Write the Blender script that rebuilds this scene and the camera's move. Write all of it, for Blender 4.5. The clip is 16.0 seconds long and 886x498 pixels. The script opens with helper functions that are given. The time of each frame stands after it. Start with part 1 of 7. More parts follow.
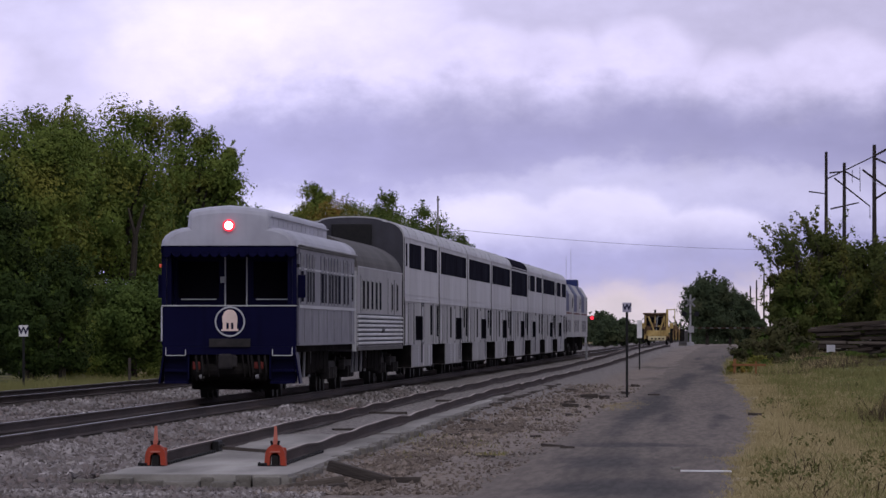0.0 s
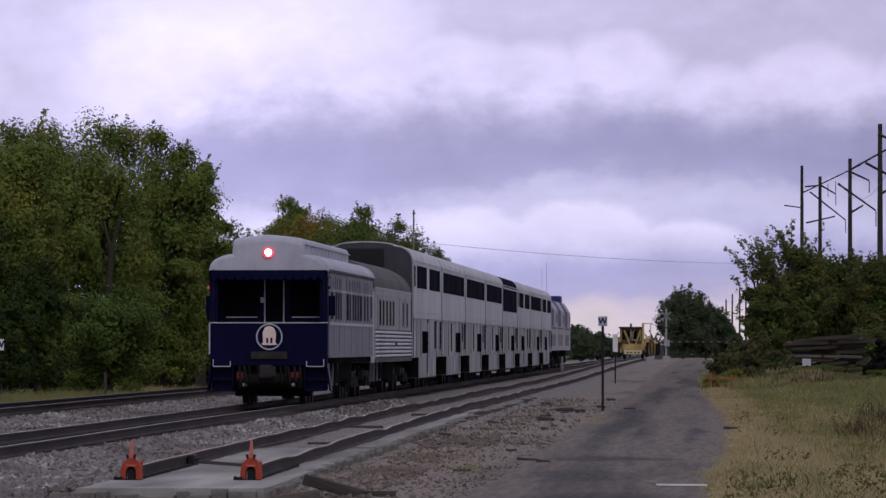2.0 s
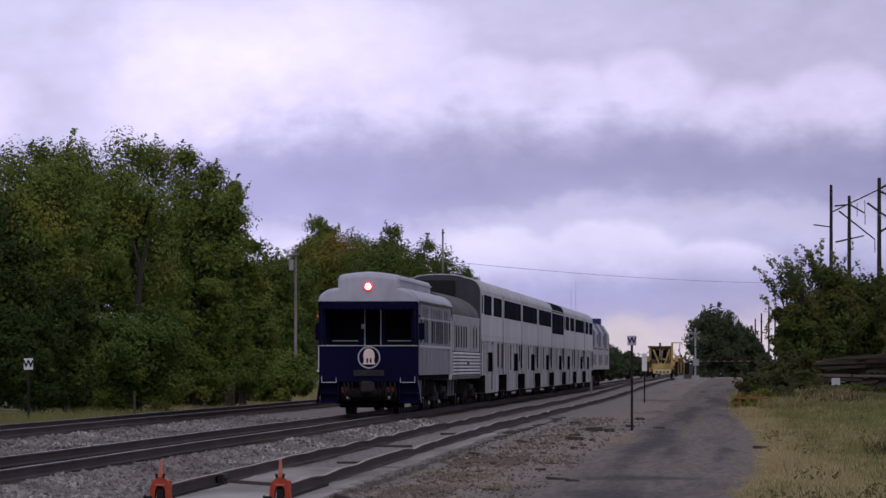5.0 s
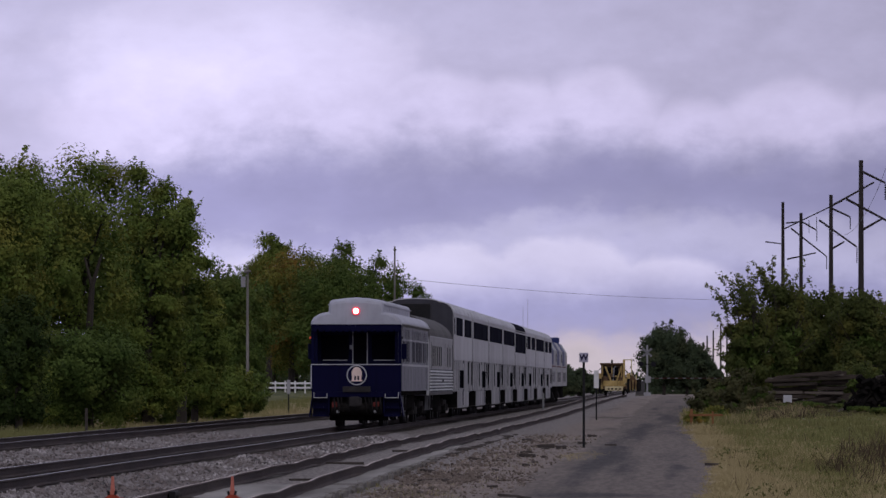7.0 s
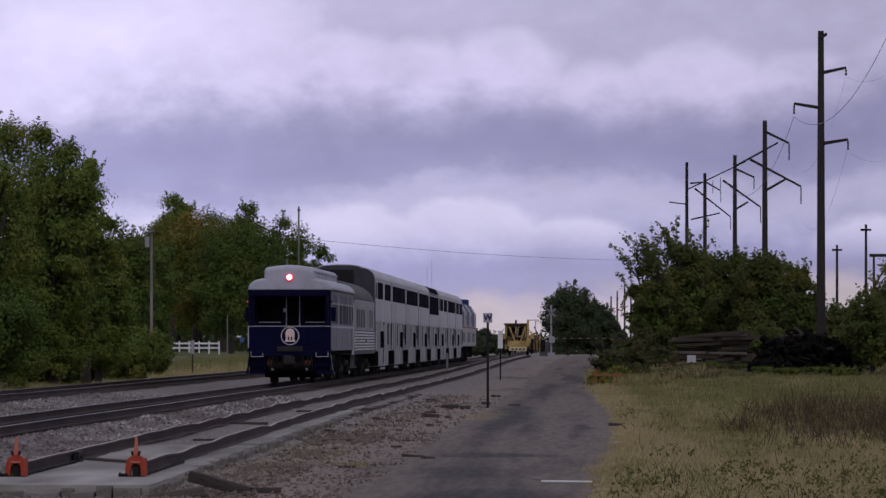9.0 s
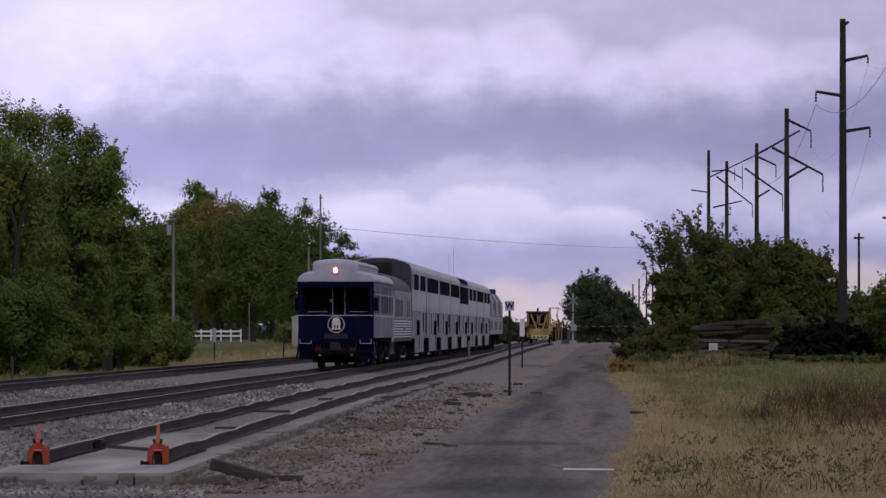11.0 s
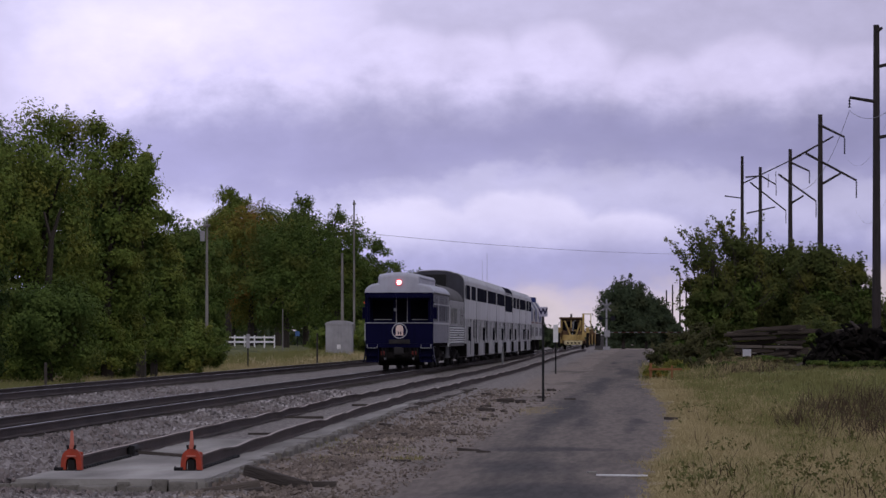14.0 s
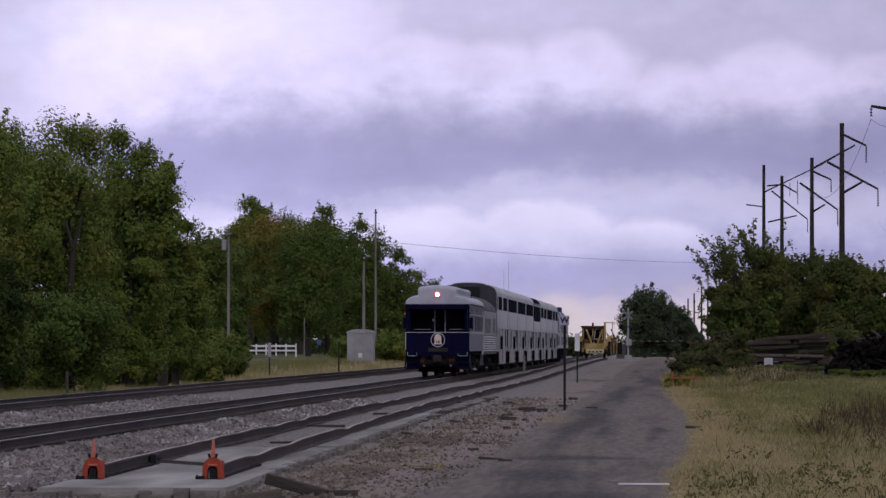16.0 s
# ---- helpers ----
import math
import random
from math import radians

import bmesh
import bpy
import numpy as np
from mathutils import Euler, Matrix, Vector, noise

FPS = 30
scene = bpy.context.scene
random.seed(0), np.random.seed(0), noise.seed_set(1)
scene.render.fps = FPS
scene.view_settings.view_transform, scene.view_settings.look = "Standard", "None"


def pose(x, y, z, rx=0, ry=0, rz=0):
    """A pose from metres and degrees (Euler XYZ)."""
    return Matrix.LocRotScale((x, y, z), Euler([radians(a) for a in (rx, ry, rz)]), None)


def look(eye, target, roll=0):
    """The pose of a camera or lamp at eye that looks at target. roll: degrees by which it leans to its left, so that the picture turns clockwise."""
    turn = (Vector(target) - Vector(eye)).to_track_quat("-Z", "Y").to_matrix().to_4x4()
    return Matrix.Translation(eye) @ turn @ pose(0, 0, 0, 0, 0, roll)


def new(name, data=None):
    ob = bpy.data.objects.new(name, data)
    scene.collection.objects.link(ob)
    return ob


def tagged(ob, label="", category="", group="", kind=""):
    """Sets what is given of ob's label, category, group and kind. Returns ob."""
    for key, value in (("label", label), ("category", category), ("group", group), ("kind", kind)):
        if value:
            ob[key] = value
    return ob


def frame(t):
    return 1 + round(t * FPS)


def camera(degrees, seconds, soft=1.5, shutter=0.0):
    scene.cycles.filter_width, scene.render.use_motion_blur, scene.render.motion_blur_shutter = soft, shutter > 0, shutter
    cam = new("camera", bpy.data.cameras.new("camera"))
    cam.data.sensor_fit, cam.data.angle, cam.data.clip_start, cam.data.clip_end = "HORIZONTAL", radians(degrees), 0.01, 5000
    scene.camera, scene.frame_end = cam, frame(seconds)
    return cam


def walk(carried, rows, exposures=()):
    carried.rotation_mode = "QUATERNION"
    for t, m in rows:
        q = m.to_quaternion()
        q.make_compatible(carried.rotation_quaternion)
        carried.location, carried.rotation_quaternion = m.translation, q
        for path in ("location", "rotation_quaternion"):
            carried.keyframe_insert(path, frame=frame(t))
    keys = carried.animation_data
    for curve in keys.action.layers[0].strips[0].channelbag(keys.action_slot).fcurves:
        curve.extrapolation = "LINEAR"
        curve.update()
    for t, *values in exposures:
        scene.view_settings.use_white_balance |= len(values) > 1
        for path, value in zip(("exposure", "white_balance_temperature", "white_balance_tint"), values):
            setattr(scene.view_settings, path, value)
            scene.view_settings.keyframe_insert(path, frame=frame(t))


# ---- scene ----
cam = camera(6.697, 16.0, 1.47)
EYE = (0.0, 0.0, 1.52)


def aim(yaw, pitch):
    """Camera at the tripod, yaw in degrees to the west of the track's direction, pitch up."""
    return pose(*EYE, 90 + pitch, 0, yaw)


walk(cam, [
    (0, aim(2.2565, 0.6242)),
    (0.5, aim(2.2825, 0.6503)),
    (1, aim(2.3346, 0.7290)),
    (1.5, aim(2.2761, 0.7683)),
    (2, aim(2.0733, 0.7290)),
    (2.5, aim(2.2501, 0.8012)),
    (3, aim(2.3482, 0.7747)),
    (3.5, aim(2.2893, 0.7551)),
    (4, aim(2.3085, 0.7816)),
    (4.2, aim(2.3354, 0.8273)),
    (6.5, aim(2.0605, 0.9256)),
    (7, aim(1.9298, 1.0039)),
    (7.5, aim(1.7004, 0.9517)),
    (8, aim(1.4851, 0.8012)),
    (8.5, aim(1.1641, 0.7880)),
    (9, aim(1.2035, 0.7029)),
    (11.5, aim(1.4257, 0.6110)),
    (12, aim(1.5043, 0.7157)),
    (12.5, aim(1.5829, 0.7162)),
    (13, aim(1.6026, 0.7422)),
    (13.5, aim(1.6547, 0.7029)),
    (14, aim(1.6222, 0.6572)),
    (14.5, aim(1.6415, 0.6897)),
    (15, aim(1.8183, 0.7354)),
    (15.5, aim(1.8380, 0.6636)),
    (16, aim(1.7854, 0.7226)),
], exposures=[(0, 0.12), (2.5, 0.05), (4, 0.07), (6.5, -0.12), (7.5, -0.22), (9, -0.2), (11.5, -0.03), (16, 0.0)])

# ---- world, sun, exposure ----


def build_world():
    world = bpy.data.worlds.new("overcast_sky")
    scene.world = world
    world.use_nodes = True
    nt = world.node_tree
    nt.nodes.clear()
    N, Lk = nt.nodes.new, nt.links.new

    def math_node(op, a, b=None, clamp=False):
        n = N("ShaderNodeMath")
        n.operation, n.use_clamp = op, clamp
        for i, v in enumerate((a, b)):
            if v is None:
                continue
            if isinstance(v, (int, float)):
                n.inputs[i].default_value = v
            else:
                Lk(v, n.inputs[i])
        return n.outputs[0]

    def noise_node(vec, scale, detail, rough, lac=2.0):
        n = N("ShaderNodeTexNoise")
        n.inputs["Scale"].default_value = scale
        n.inputs["Detail"].default_value = detail
        n.inputs["Roughness"].default_value = rough
        n.inputs["Lacunarity"].default_value = lac
        Lk(vec, n.inputs["Vector"])
        return n.outputs["Fac"]

    tc = N("ShaderNodeTexCoord")
    sep = N("ShaderNodeSeparateXYZ")
    Lk(tc.outputs["Generated"], sep.inputs[0])
    stretch = N("ShaderNodeMapping")
    stretch.inputs["Scale"].default_value = (30, 30, 62)
    stretch.inputs["Location"].default_value = (3.1, 0.4, 1.7)
    Lk(tc.outputs["Generated"], stretch.inputs[0])
    billow = N("ShaderNodeMapping")
    billow.inputs["Scale"].default_value = (85, 85, 125)
    billow.inputs["Location"].default_value = (0.7, 2.4, 5.3)
    Lk(tc.outputs["Generated"], billow.inputs[0])
    broad = noise_node(stretch.outputs[0], 1.0, 5, 0.55)
    puff = noise_node(billow.outputs[0], 1.0, 7, 0.58)
    # azimuth and elevation in degrees; the bands climb eastwards and are bent by the cloud noise
    az = N("ShaderNodeMath")
    az.operation = "ARCTAN2"
    Lk(sep.outputs[0], az.inputs[0])
    Lk(sep.outputs[1], az.inputs[1])
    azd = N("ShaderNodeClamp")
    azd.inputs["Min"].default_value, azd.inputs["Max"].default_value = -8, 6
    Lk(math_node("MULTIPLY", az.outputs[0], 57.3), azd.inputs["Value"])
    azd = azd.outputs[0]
    elev = math_node("MULTIPLY", sep.outputs[2], 57.3)
    bend = math_node("ADD", math_node("MULTIPLY", math_node("SUBTRACT", broad, 0.5), 0.8),
                     math_node("MULTIPLY", math_node("SUBTRACT", puff, 0.5), 0.6))
    climb = math_node("MULTIPLY", math_node("ADD", azd, 2.0), 0.07, clamp=True)
    e = math_node("MULTIPLY", math_node("SUBTRACT", math_node("ADD", elev, bend), climb), 1 / 4.0, clamp=True)
    ramp = N("ShaderNodeValToRGB")
    stops = [
        (0.00, (0.70, 0.60, 0.66)), (0.03, (0.74, 0.62, 0.70)), (0.07, (0.42, 0.40, 0.66)),
        (0.13, (0.42, 0.40, 0.68)), (0.17, (0.56, 0.53, 0.80)), (0.235, (0.66, 0.62, 0.88)),
        (0.275, (0.365, 0.345, 0.60)), (0.37, (0.33, 0.308, 0.53)), (0.42, (0.46, 0.43, 0.65)),
        (0.47, (0.70, 0.63, 0.90)), (0.60, (0.76, 0.69, 0.96)), (0.68, (0.72, 0.66, 0.92)),
        (0.78, (0.60, 0.55, 0.78)), (0.9, (0.50, 0.50, 0.58)), (1.00, (0.37, 0.40, 0.375))]
    while len(ramp.color_ramp.elements) < len(stops):
        ramp.color_ramp.elements.new(0.5)
    for el, (p, c) in zip(ramp.color_ramp.elements, stops):
        el.position, el.color = p, (*c, 1)
    ramp.color_ramp.interpolation = "B_SPLINE"
    Lk(e, ramp.inputs[0])
    # rounded heads of cloud standing before a greyer layer: azimuth east and elevation in degrees, half width, half height
    swirl = N("ShaderNodeMapping")
    swirl.inputs["Scale"].default_value = (210, 210, 260)
    Lk(tc.outputs["Generated"], swirl.inputs[0])
    curl = noise_node(swirl.outputs[0], 1.0, 4, 0.5)
    ragged = math_node("ADD", math_node("MULTIPLY", math_node("SUBTRACT", puff, 0.5), 0.75), math_node("MULTIPLY", math_node("SUBTRACT", curl, 0.5), 0.3))
    lumps = None
    for a0, e0, ra, re in ((-6.6, 1.9, 1.1, 0.55), (-3.5, 1.9, 1.5, 1.35), (-2.05, 1.95, 0.62, 0.42), (-1.35, 1.9, 0.5, 0.4), (-0.75, 1.92, 0.55, 0.45),
                           (0.0, 1.82, 0.5, 0.32), (0.75, 1.88, 0.66, 0.42), (1.5, 1.85, 0.6, 0.36), (2.5, 1.9, 0.7, 0.5)):
        u = math_node("MULTIPLY", math_node("SUBTRACT", azd, a0), 1 / ra)
        v = math_node("MULTIPLY", math_node("SUBTRACT", elev, e0), 1 / re)
        d = math_node("SQRT", math_node("ADD", math_node("MULTIPLY", u, u), math_node("MULTIPLY", v, v)))
        d = math_node("ADD", d, ragged)
        lumps = d if lumps is None else math_node("MINIMUM", lumps, d)
    head = N("ShaderNodeMapRange")
    head.interpolation_type = "SMOOTHSTEP"
    head.inputs["From Min"].default_value, head.inputs["From Max"].default_value = 0.76, 1.14
    Lk(lumps, head.inputs["Value"])
    high = N("ShaderNodeMapRange")
    high.interpolation_type = "SMOOTHSTEP"
    high.inputs["From Min"].default_value, high.inputs["From Max"].default_value = 1.5, 2.0
    Lk(math_node("ADD", elev, bend), high.inputs["Value"])
    back = math_node("MULTIPLY", head.outputs[0], high.outputs[0])
    # the heads glow most towards their tops
    core = N("ShaderNodeMapRange")
    core.interpolation_type = "SMOOTHSTEP"
    core.inputs["From Min"].default_value, core.inputs["From Max"].default_value = 1.05, 0.35
    core.inputs["To Min"].default_value, core.inputs["To Max"].default_value = 1.0, 1.1
    Lk(lumps, core.inputs["Value"])
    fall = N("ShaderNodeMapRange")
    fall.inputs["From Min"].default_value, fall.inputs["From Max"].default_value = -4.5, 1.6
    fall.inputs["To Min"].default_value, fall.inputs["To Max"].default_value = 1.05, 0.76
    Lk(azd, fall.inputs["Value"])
    shade = N("ShaderNodeMapRange")
    shade.inputs["From Min"].default_value, shade.inputs["From Max"].default_value = 0.3, 0.7
    shade.inputs["To Min"].default_value, shade.inputs["To Max"].default_value = 0.9, 1.08
    Lk(puff, shade.inputs["Value"])
    def colour_mix(kind, f, x, y):
        n = N("ShaderNodeMix")
        n.data_type, n.blend_type = "RGBA", kind
        for k, v in (("Factor", f), ("A", x), ("B", y)):
            if isinstance(v, (int, float)):
                n.inputs[k].default_value = v
            elif isinstance(v, tuple):
                n.inputs[k].default_value = (*v, 1)
            else:
                Lk(v, n.inputs[k])
        return n.outputs["Result"]

    layers = colour_mix("MIX", math_node("MULTIPLY", back, 0.62), ramp.outputs[0], (0.48, 0.445, 0.655))
    layers = colour_mix("MULTIPLY", 1.0, layers, shade.outputs[0])
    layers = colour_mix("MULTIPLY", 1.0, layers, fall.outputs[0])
    layers = colour_mix("MULTIPLY", 1.0, layers, core.outputs[0])
    layers = colour_mix("MULTIPLY", 1.0, layers, (0.972, 0.99, 1.02))
    # a lower bank of bright heads over the horizon's haze
    lower = None
    for a0, e0, ra, re in ((-4.6, 0.7, 1.0, 0.3), (-3.0, 0.72, 0.8, 0.26), (-1.9, 0.72, 0.75, 0.34), (-1.0, 0.74, 0.7, 0.38), (-0.2, 0.68, 0.6, 0.3), (2.4, 0.7, 0.9, 0.3)):
        u = math_node("MULTIPLY", math_node("SUBTRACT", azd, a0), 1 / ra)
        v = math_node("MULTIPLY", math_node("SUBTRACT", elev, e0), 1 / re)
        d = math_node("ADD", math_node("SQRT", math_node("ADD", math_node("MULTIPLY", u, u), math_node("MULTIPLY", v, v))), ragged)
        lower = d if lower is None else math_node("MINIMUM", lower, d)
    bank = N("ShaderNodeMapRange")
    bank.interpolation_type = "SMOOTHSTEP"
    bank.inputs["From Min"].default_value, bank.inputs["From Max"].default_value = 1.05, 0.75
    Lk(lower, bank.inputs["Value"])
    foot = N("ShaderNodeMapRange")
    foot.interpolation_type = "SMOOTHSTEP"
    foot.inputs["From Min"].default_value, foot.inputs["From Max"].default_value = 0.55, 0.95
    foot.inputs["To Max"].default_value = 0.6
    Lk(elev, foot.inputs["Value"])
    layers = colour_mix("MIX", math_node("MULTIPLY", bank.outputs[0], foot.outputs[0]), layers, (0.78, 0.73, 0.97))
    wisp = N("ShaderNodeMapping")
    wisp.inputs["Scale"].default_value, wisp.inputs["Rotation"].default_value = (120, 120, 300), (0, radians(8), 0)
    Lk(tc.outputs["Generated"], wisp.inputs[0])
    strand = N("ShaderNodeMapRange")
    strand.inputs["From Min"].default_value, strand.inputs["From Max"].default_value = 0.3, 0.7
    strand.inputs["To Min"].default_value, strand.inputs["To Max"].default_value = 0.965, 1.035
    Lk(noise_node(wisp.outputs[0], 1.0, 5, 0.55), strand.inputs["Value"])
    layers = colour_mix("MULTIPLY", 1.0, layers, strand.outputs[0])
    clouds = N("ShaderNodeBackground")
    clouds.inputs["Strength"].default_value = CLOUD
    Lk(layers, clouds.inputs["Color"])
    sky = N("ShaderNodeTexSky")
    sky.sky_type, sky.sun_disc = "NISHITA", False
    sky.sun_elevation, sky.sun_rotation = radians(41), radians(163)
    clear = N("ShaderNodeBackground")
    clear.inputs["Strength"].default_value = 0.05
    Lk(sky.outputs[0], clear.inputs["Color"])
    mix = N("ShaderNodeMixShader")
    mix.inputs[0].default_value = 0.93
    Lk(clear.outputs[0], mix.inputs[1])
    Lk(clouds.outputs[0], mix.inputs[2])
    out = N("ShaderNodeOutputWorld")
    Lk(mix.outputs[0], out.inputs[0])


CLOUD = 1.17
build_world()

sun = new("sun", bpy.data.lights.new("sun", "SUN"))
sun.data.energy, sun.data.angle, sun.data.color = 0.75, radians(30), (1.0, 0.96, 0.92)
sun.matrix_world = look((15, -50, 45), (0, 0, 0))

# ---- materials ----


def mat(name, c1, c2=None, rough=0.8, metal=0.0, scale=3.0, big=0.25, bump=0.0, bump_scale=20.0, c3=None,
        stretch=(1, 1, 1), island=False, spec=0.18, emit=0.0, streak=0.0):
    """A procedural surface: two colours mixed by fine noise, a third by broad noise, bump, optional vertical streaks."""
    m = bpy.data.materials.new(name)
    m.use_nodes = True
    nt = m.node_tree
    N, Lk = nt.nodes.new, nt.links.new
    p = nt.nodes["Principled BSDF"]
    p.inputs["Roughness"].default_value, p.inputs["Metallic"].default_value = rough, metal
    p.inputs["Specular IOR Level"].default_value = spec
    c2 = c2 or tuple(min(1, c * 1.25 + 0.005) for c in c1)
    c3 = c3 or tuple(c * 0.7 for c in c1)
    tc = N("ShaderNodeTexCoord")
    mp = N("ShaderNodeMapping")
    mp.inputs["Scale"].default_value = stretch
    Lk(tc.outputs["Object"], mp.inputs[0])

    def noise_fac(s, detail, rg=0.6):
        n = N("ShaderNodeTexNoise")
        n.inputs["Scale"].default_value, n.inputs["Detail"].default_value, n.inputs["Roughness"].default_value = s, detail, rg
        Lk(mp.outputs[0], n.inputs["Vector"])
        r = N("ShaderNodeMapRange")
        r.inputs["From Min"].default_value, r.inputs["From Max"].default_value = 0.32, 0.68
        Lk(n.outputs["Fac"], r.inputs["Value"])
        return r.outputs[0]

    def mix(f, a, b):
        n = N("ShaderNodeMix")
        n.data_type = "RGBA"
        for sock, v in (("Factor", f), ("A", a), ("B", b)):
            if isinstance(v, tuple):
                n.inputs[sock].default_value = (*v, 1)
            else:
                Lk(v, n.inputs[sock])
        return n.outputs["Result"]

    fine = noise_fac(scale, 6)
    if island:
        g = N("ShaderNodeNewGeometry")
        fine = g.outputs["Random Per Island"]
    col = mix(fine, c1, c2)
    col = mix(noise_fac(big, 3, 0.5), col, mix(fine, c3, c1))
    if streak:
        sm = N("ShaderNodeMapping")
        sm.inputs["Scale"].default_value = (3, 3, 0.25)
        Lk(tc.outputs["Object"], sm.inputs[0])
        sn = N("ShaderNodeTexNoise")
        sn.inputs["Scale"].default_value, sn.inputs["Detail"].default_value = 1.6, 5
        Lk(sm.outputs[0], sn.inputs["Vector"])
        sr = N("ShaderNodeMapRange")
        sr.inputs["From Min"].default_value, sr.inputs["From Max"].default_value = 0.5, 0.75
        sr.inputs["To Max"].default_value = streak
        Lk(sn.outputs["Fac"], sr.inputs["Value"])
        col = mix(sr.outputs[0], col, tuple(c * 0.45 for c in c1))
    Lk(col, p.inputs["Base Color"])
    rr = N("ShaderNodeMapRange")
    rr.inputs["To Min"].default_value, rr.inputs["To Max"].default_value = max(0.02, rough - 0.1), min(1, rough + 0.1)
    Lk(fine, rr.inputs["Value"])
    Lk(rr.outputs[0], p.inputs["Roughness"])
    if bump:
        bn = N("ShaderNodeTexNoise")
        bn.inputs["Scale"].default_value, bn.inputs["Detail"].default_value = bump_scale, 5
        Lk(mp.outputs[0], bn.inputs["Vector"])
        b = N("ShaderNodeBump")
        b.inputs["Strength"].default_value, b.inputs["Distance"].default_value = min(1, bump), 0.05
        Lk(bn.outputs["Fac"], b.inputs["Height"])
        Lk(b.outputs[0], p.inputs["Normal"])
    if emit:
        p.inputs["Emission Color"].default_value, p.inputs["Emission Strength"].default_value = (*c1, 1), emit
    return m


def leaf_mat(name, dark, light, turn):
    """Foliage: every leaf has its own green; broad patches turn to the autumn colour."""
    m = bpy.data.materials.new(name)
    m.use_nodes = True
    nt = m.node_tree
    N, Lk = nt.nodes.new, nt.links.new
    p = nt.nodes["Principled BSDF"]
    p.inputs["Roughness"].default_value = 0.75
    p.inputs["Specular IOR Level"].default_value = 0.06
    g = N("ShaderNodeNewGeometry")
    tc = N("ShaderNodeTexCoord")
    n = N("ShaderNodeTexNoise")
    n.inputs["Scale"].default_value, n.inputs["Detail"].default_value = 0.45, 3
    Lk(tc.outputs["Object"], n.inputs["Vector"])
    r = N("ShaderNodeMapRange")
    r.inputs["From Min"].default_value, r.inputs["From Max"].default_value = 0.5, 0.72
    Lk(n.outputs["Fac"], r.inputs["Value"])
    a, b = N("ShaderNodeMix"), N("ShaderNodeMix")
    for q in (a, b):
        q.data_type = "RGBA"
    a.inputs["A"].default_value, a.inputs["B"].default_value = (*dark, 1), (*light, 1)
    c = N("ShaderNodeTexNoise")
    c.inputs["Scale"].default_value, c.inputs["Detail"].default_value = 1.3, 4
    Lk(tc.outputs["Object"], c.inputs["Vector"])
    cl = N("ShaderNodeMapRange")
    cl.inputs["From Min"].default_value, cl.inputs["From Max"].default_value = 0.36, 0.64
    Lk(c.outputs["Fac"], cl.inputs["Value"])
    f = N("ShaderNodeMix")
    f.inputs["Factor"].default_value = 0.3
    Lk(cl.outputs[0], f.inputs["A"])
    Lk(g.outputs["Random Per Island"], f.inputs["B"])
    Lk(f.outputs["Result"], a.inputs["Factor"])
    Lk(a.outputs["Result"], b.inputs["A"])
    b.inputs["B"].default_value = (*turn, 1)
    Lk(r.outputs[0], b.inputs["Factor"])
    Lk(b.outputs["Result"], p.inputs["Base Color"])
    # light passes through the blades
    tr, ms = N("ShaderNodeBsdfTranslucent"), N("ShaderNodeMixShader")
    Lk(b.outputs["Result"], tr.inputs["Color"])
    ms.inputs[0].default_value = 0.15
    Lk(p.outputs[0], ms.inputs[1])
    Lk(tr.outputs[0], ms.inputs[2])
    Lk(ms.outputs[0], nt.nodes["Material Output"].inputs["Surface"])
    return m


M = {}
M["ballast"] = mat("ballast", (0.16, 0.145, 0.14), (0.27, 0.25, 0.245), 0.95, scale=9, big=0.2, bump=0.9, bump_scale=14, c3=(0.2, 0.17, 0.155))
M["stone"] = mat("stone", (0.05, 0.045, 0.046), (0.5, 0.46, 0.45), 0.95, island=True, big=0.15, c3=(0.22, 0.18, 0.168))
M["brownstone"] = mat("brown_stone", (0.085, 0.068, 0.058), (0.32, 0.265, 0.225), 0.95, island=True, big=0.15, c3=(0.15, 0.12, 0.1))
M["rail"] = mat("rail_rust", (0.045, 0.032, 0.03), (0.085, 0.06, 0.052), 0.75, metal=0.3, scale=12, bump=0.3)
M["railtop"] = mat("rail_worn_top", (0.34, 0.33, 0.34), (0.45, 0.44, 0.45), 0.38, metal=0.9, scale=6)
M["tie"] = mat("creosoted_tie", (0.05, 0.042, 0.038), (0.1, 0.085, 0.075), 0.95, scale=5, bump=0.5, stretch=(0.3, 3, 3))
M["oldtie"] = mat("weathered_tie", (0.05, 0.042, 0.038), (0.12, 0.1, 0.09), 0.95, scale=4, bump=0.6, stretch=(0.3, 3, 3))
M["concrete"] = mat("concrete", (0.23, 0.217, 0.2), (0.4, 0.378, 0.35), 0.9, scale=1.6, big=0.9, bump=0.3, c3=(0.13, 0.118, 0.105), stretch=(1, 0.1, 1), streak=0.0)
M["orange"] = mat("orange_paint", (0.4, 0.056, 0.028), (0.27, 0.038, 0.022), 0.7, scale=22, big=7, c3=(0.17, 0.04, 0.025), bump=0.3, streak=0.7)
M["black"] = mat("black_iron", (0.012, 0.012, 0.014), (0.03, 0.028, 0.028), 0.7, metal=0.2, scale=8)
M["under"] = mat("underframe_grime", (0.012, 0.011, 0.011), (0.03, 0.027, 0.027), 0.9, scale=3, bump=0.2, spec=0.0)
M["pipe"] = mat("grey_pipe", (0.16, 0.16, 0.17), (0.25, 0.25, 0.26), 0.6, scale=5)
M["truck"] = mat("truck_grime", (0.018, 0.016, 0.016), (0.09, 0.083, 0.08), 0.8, scale=3.5, big=1.5, spec=0.05)
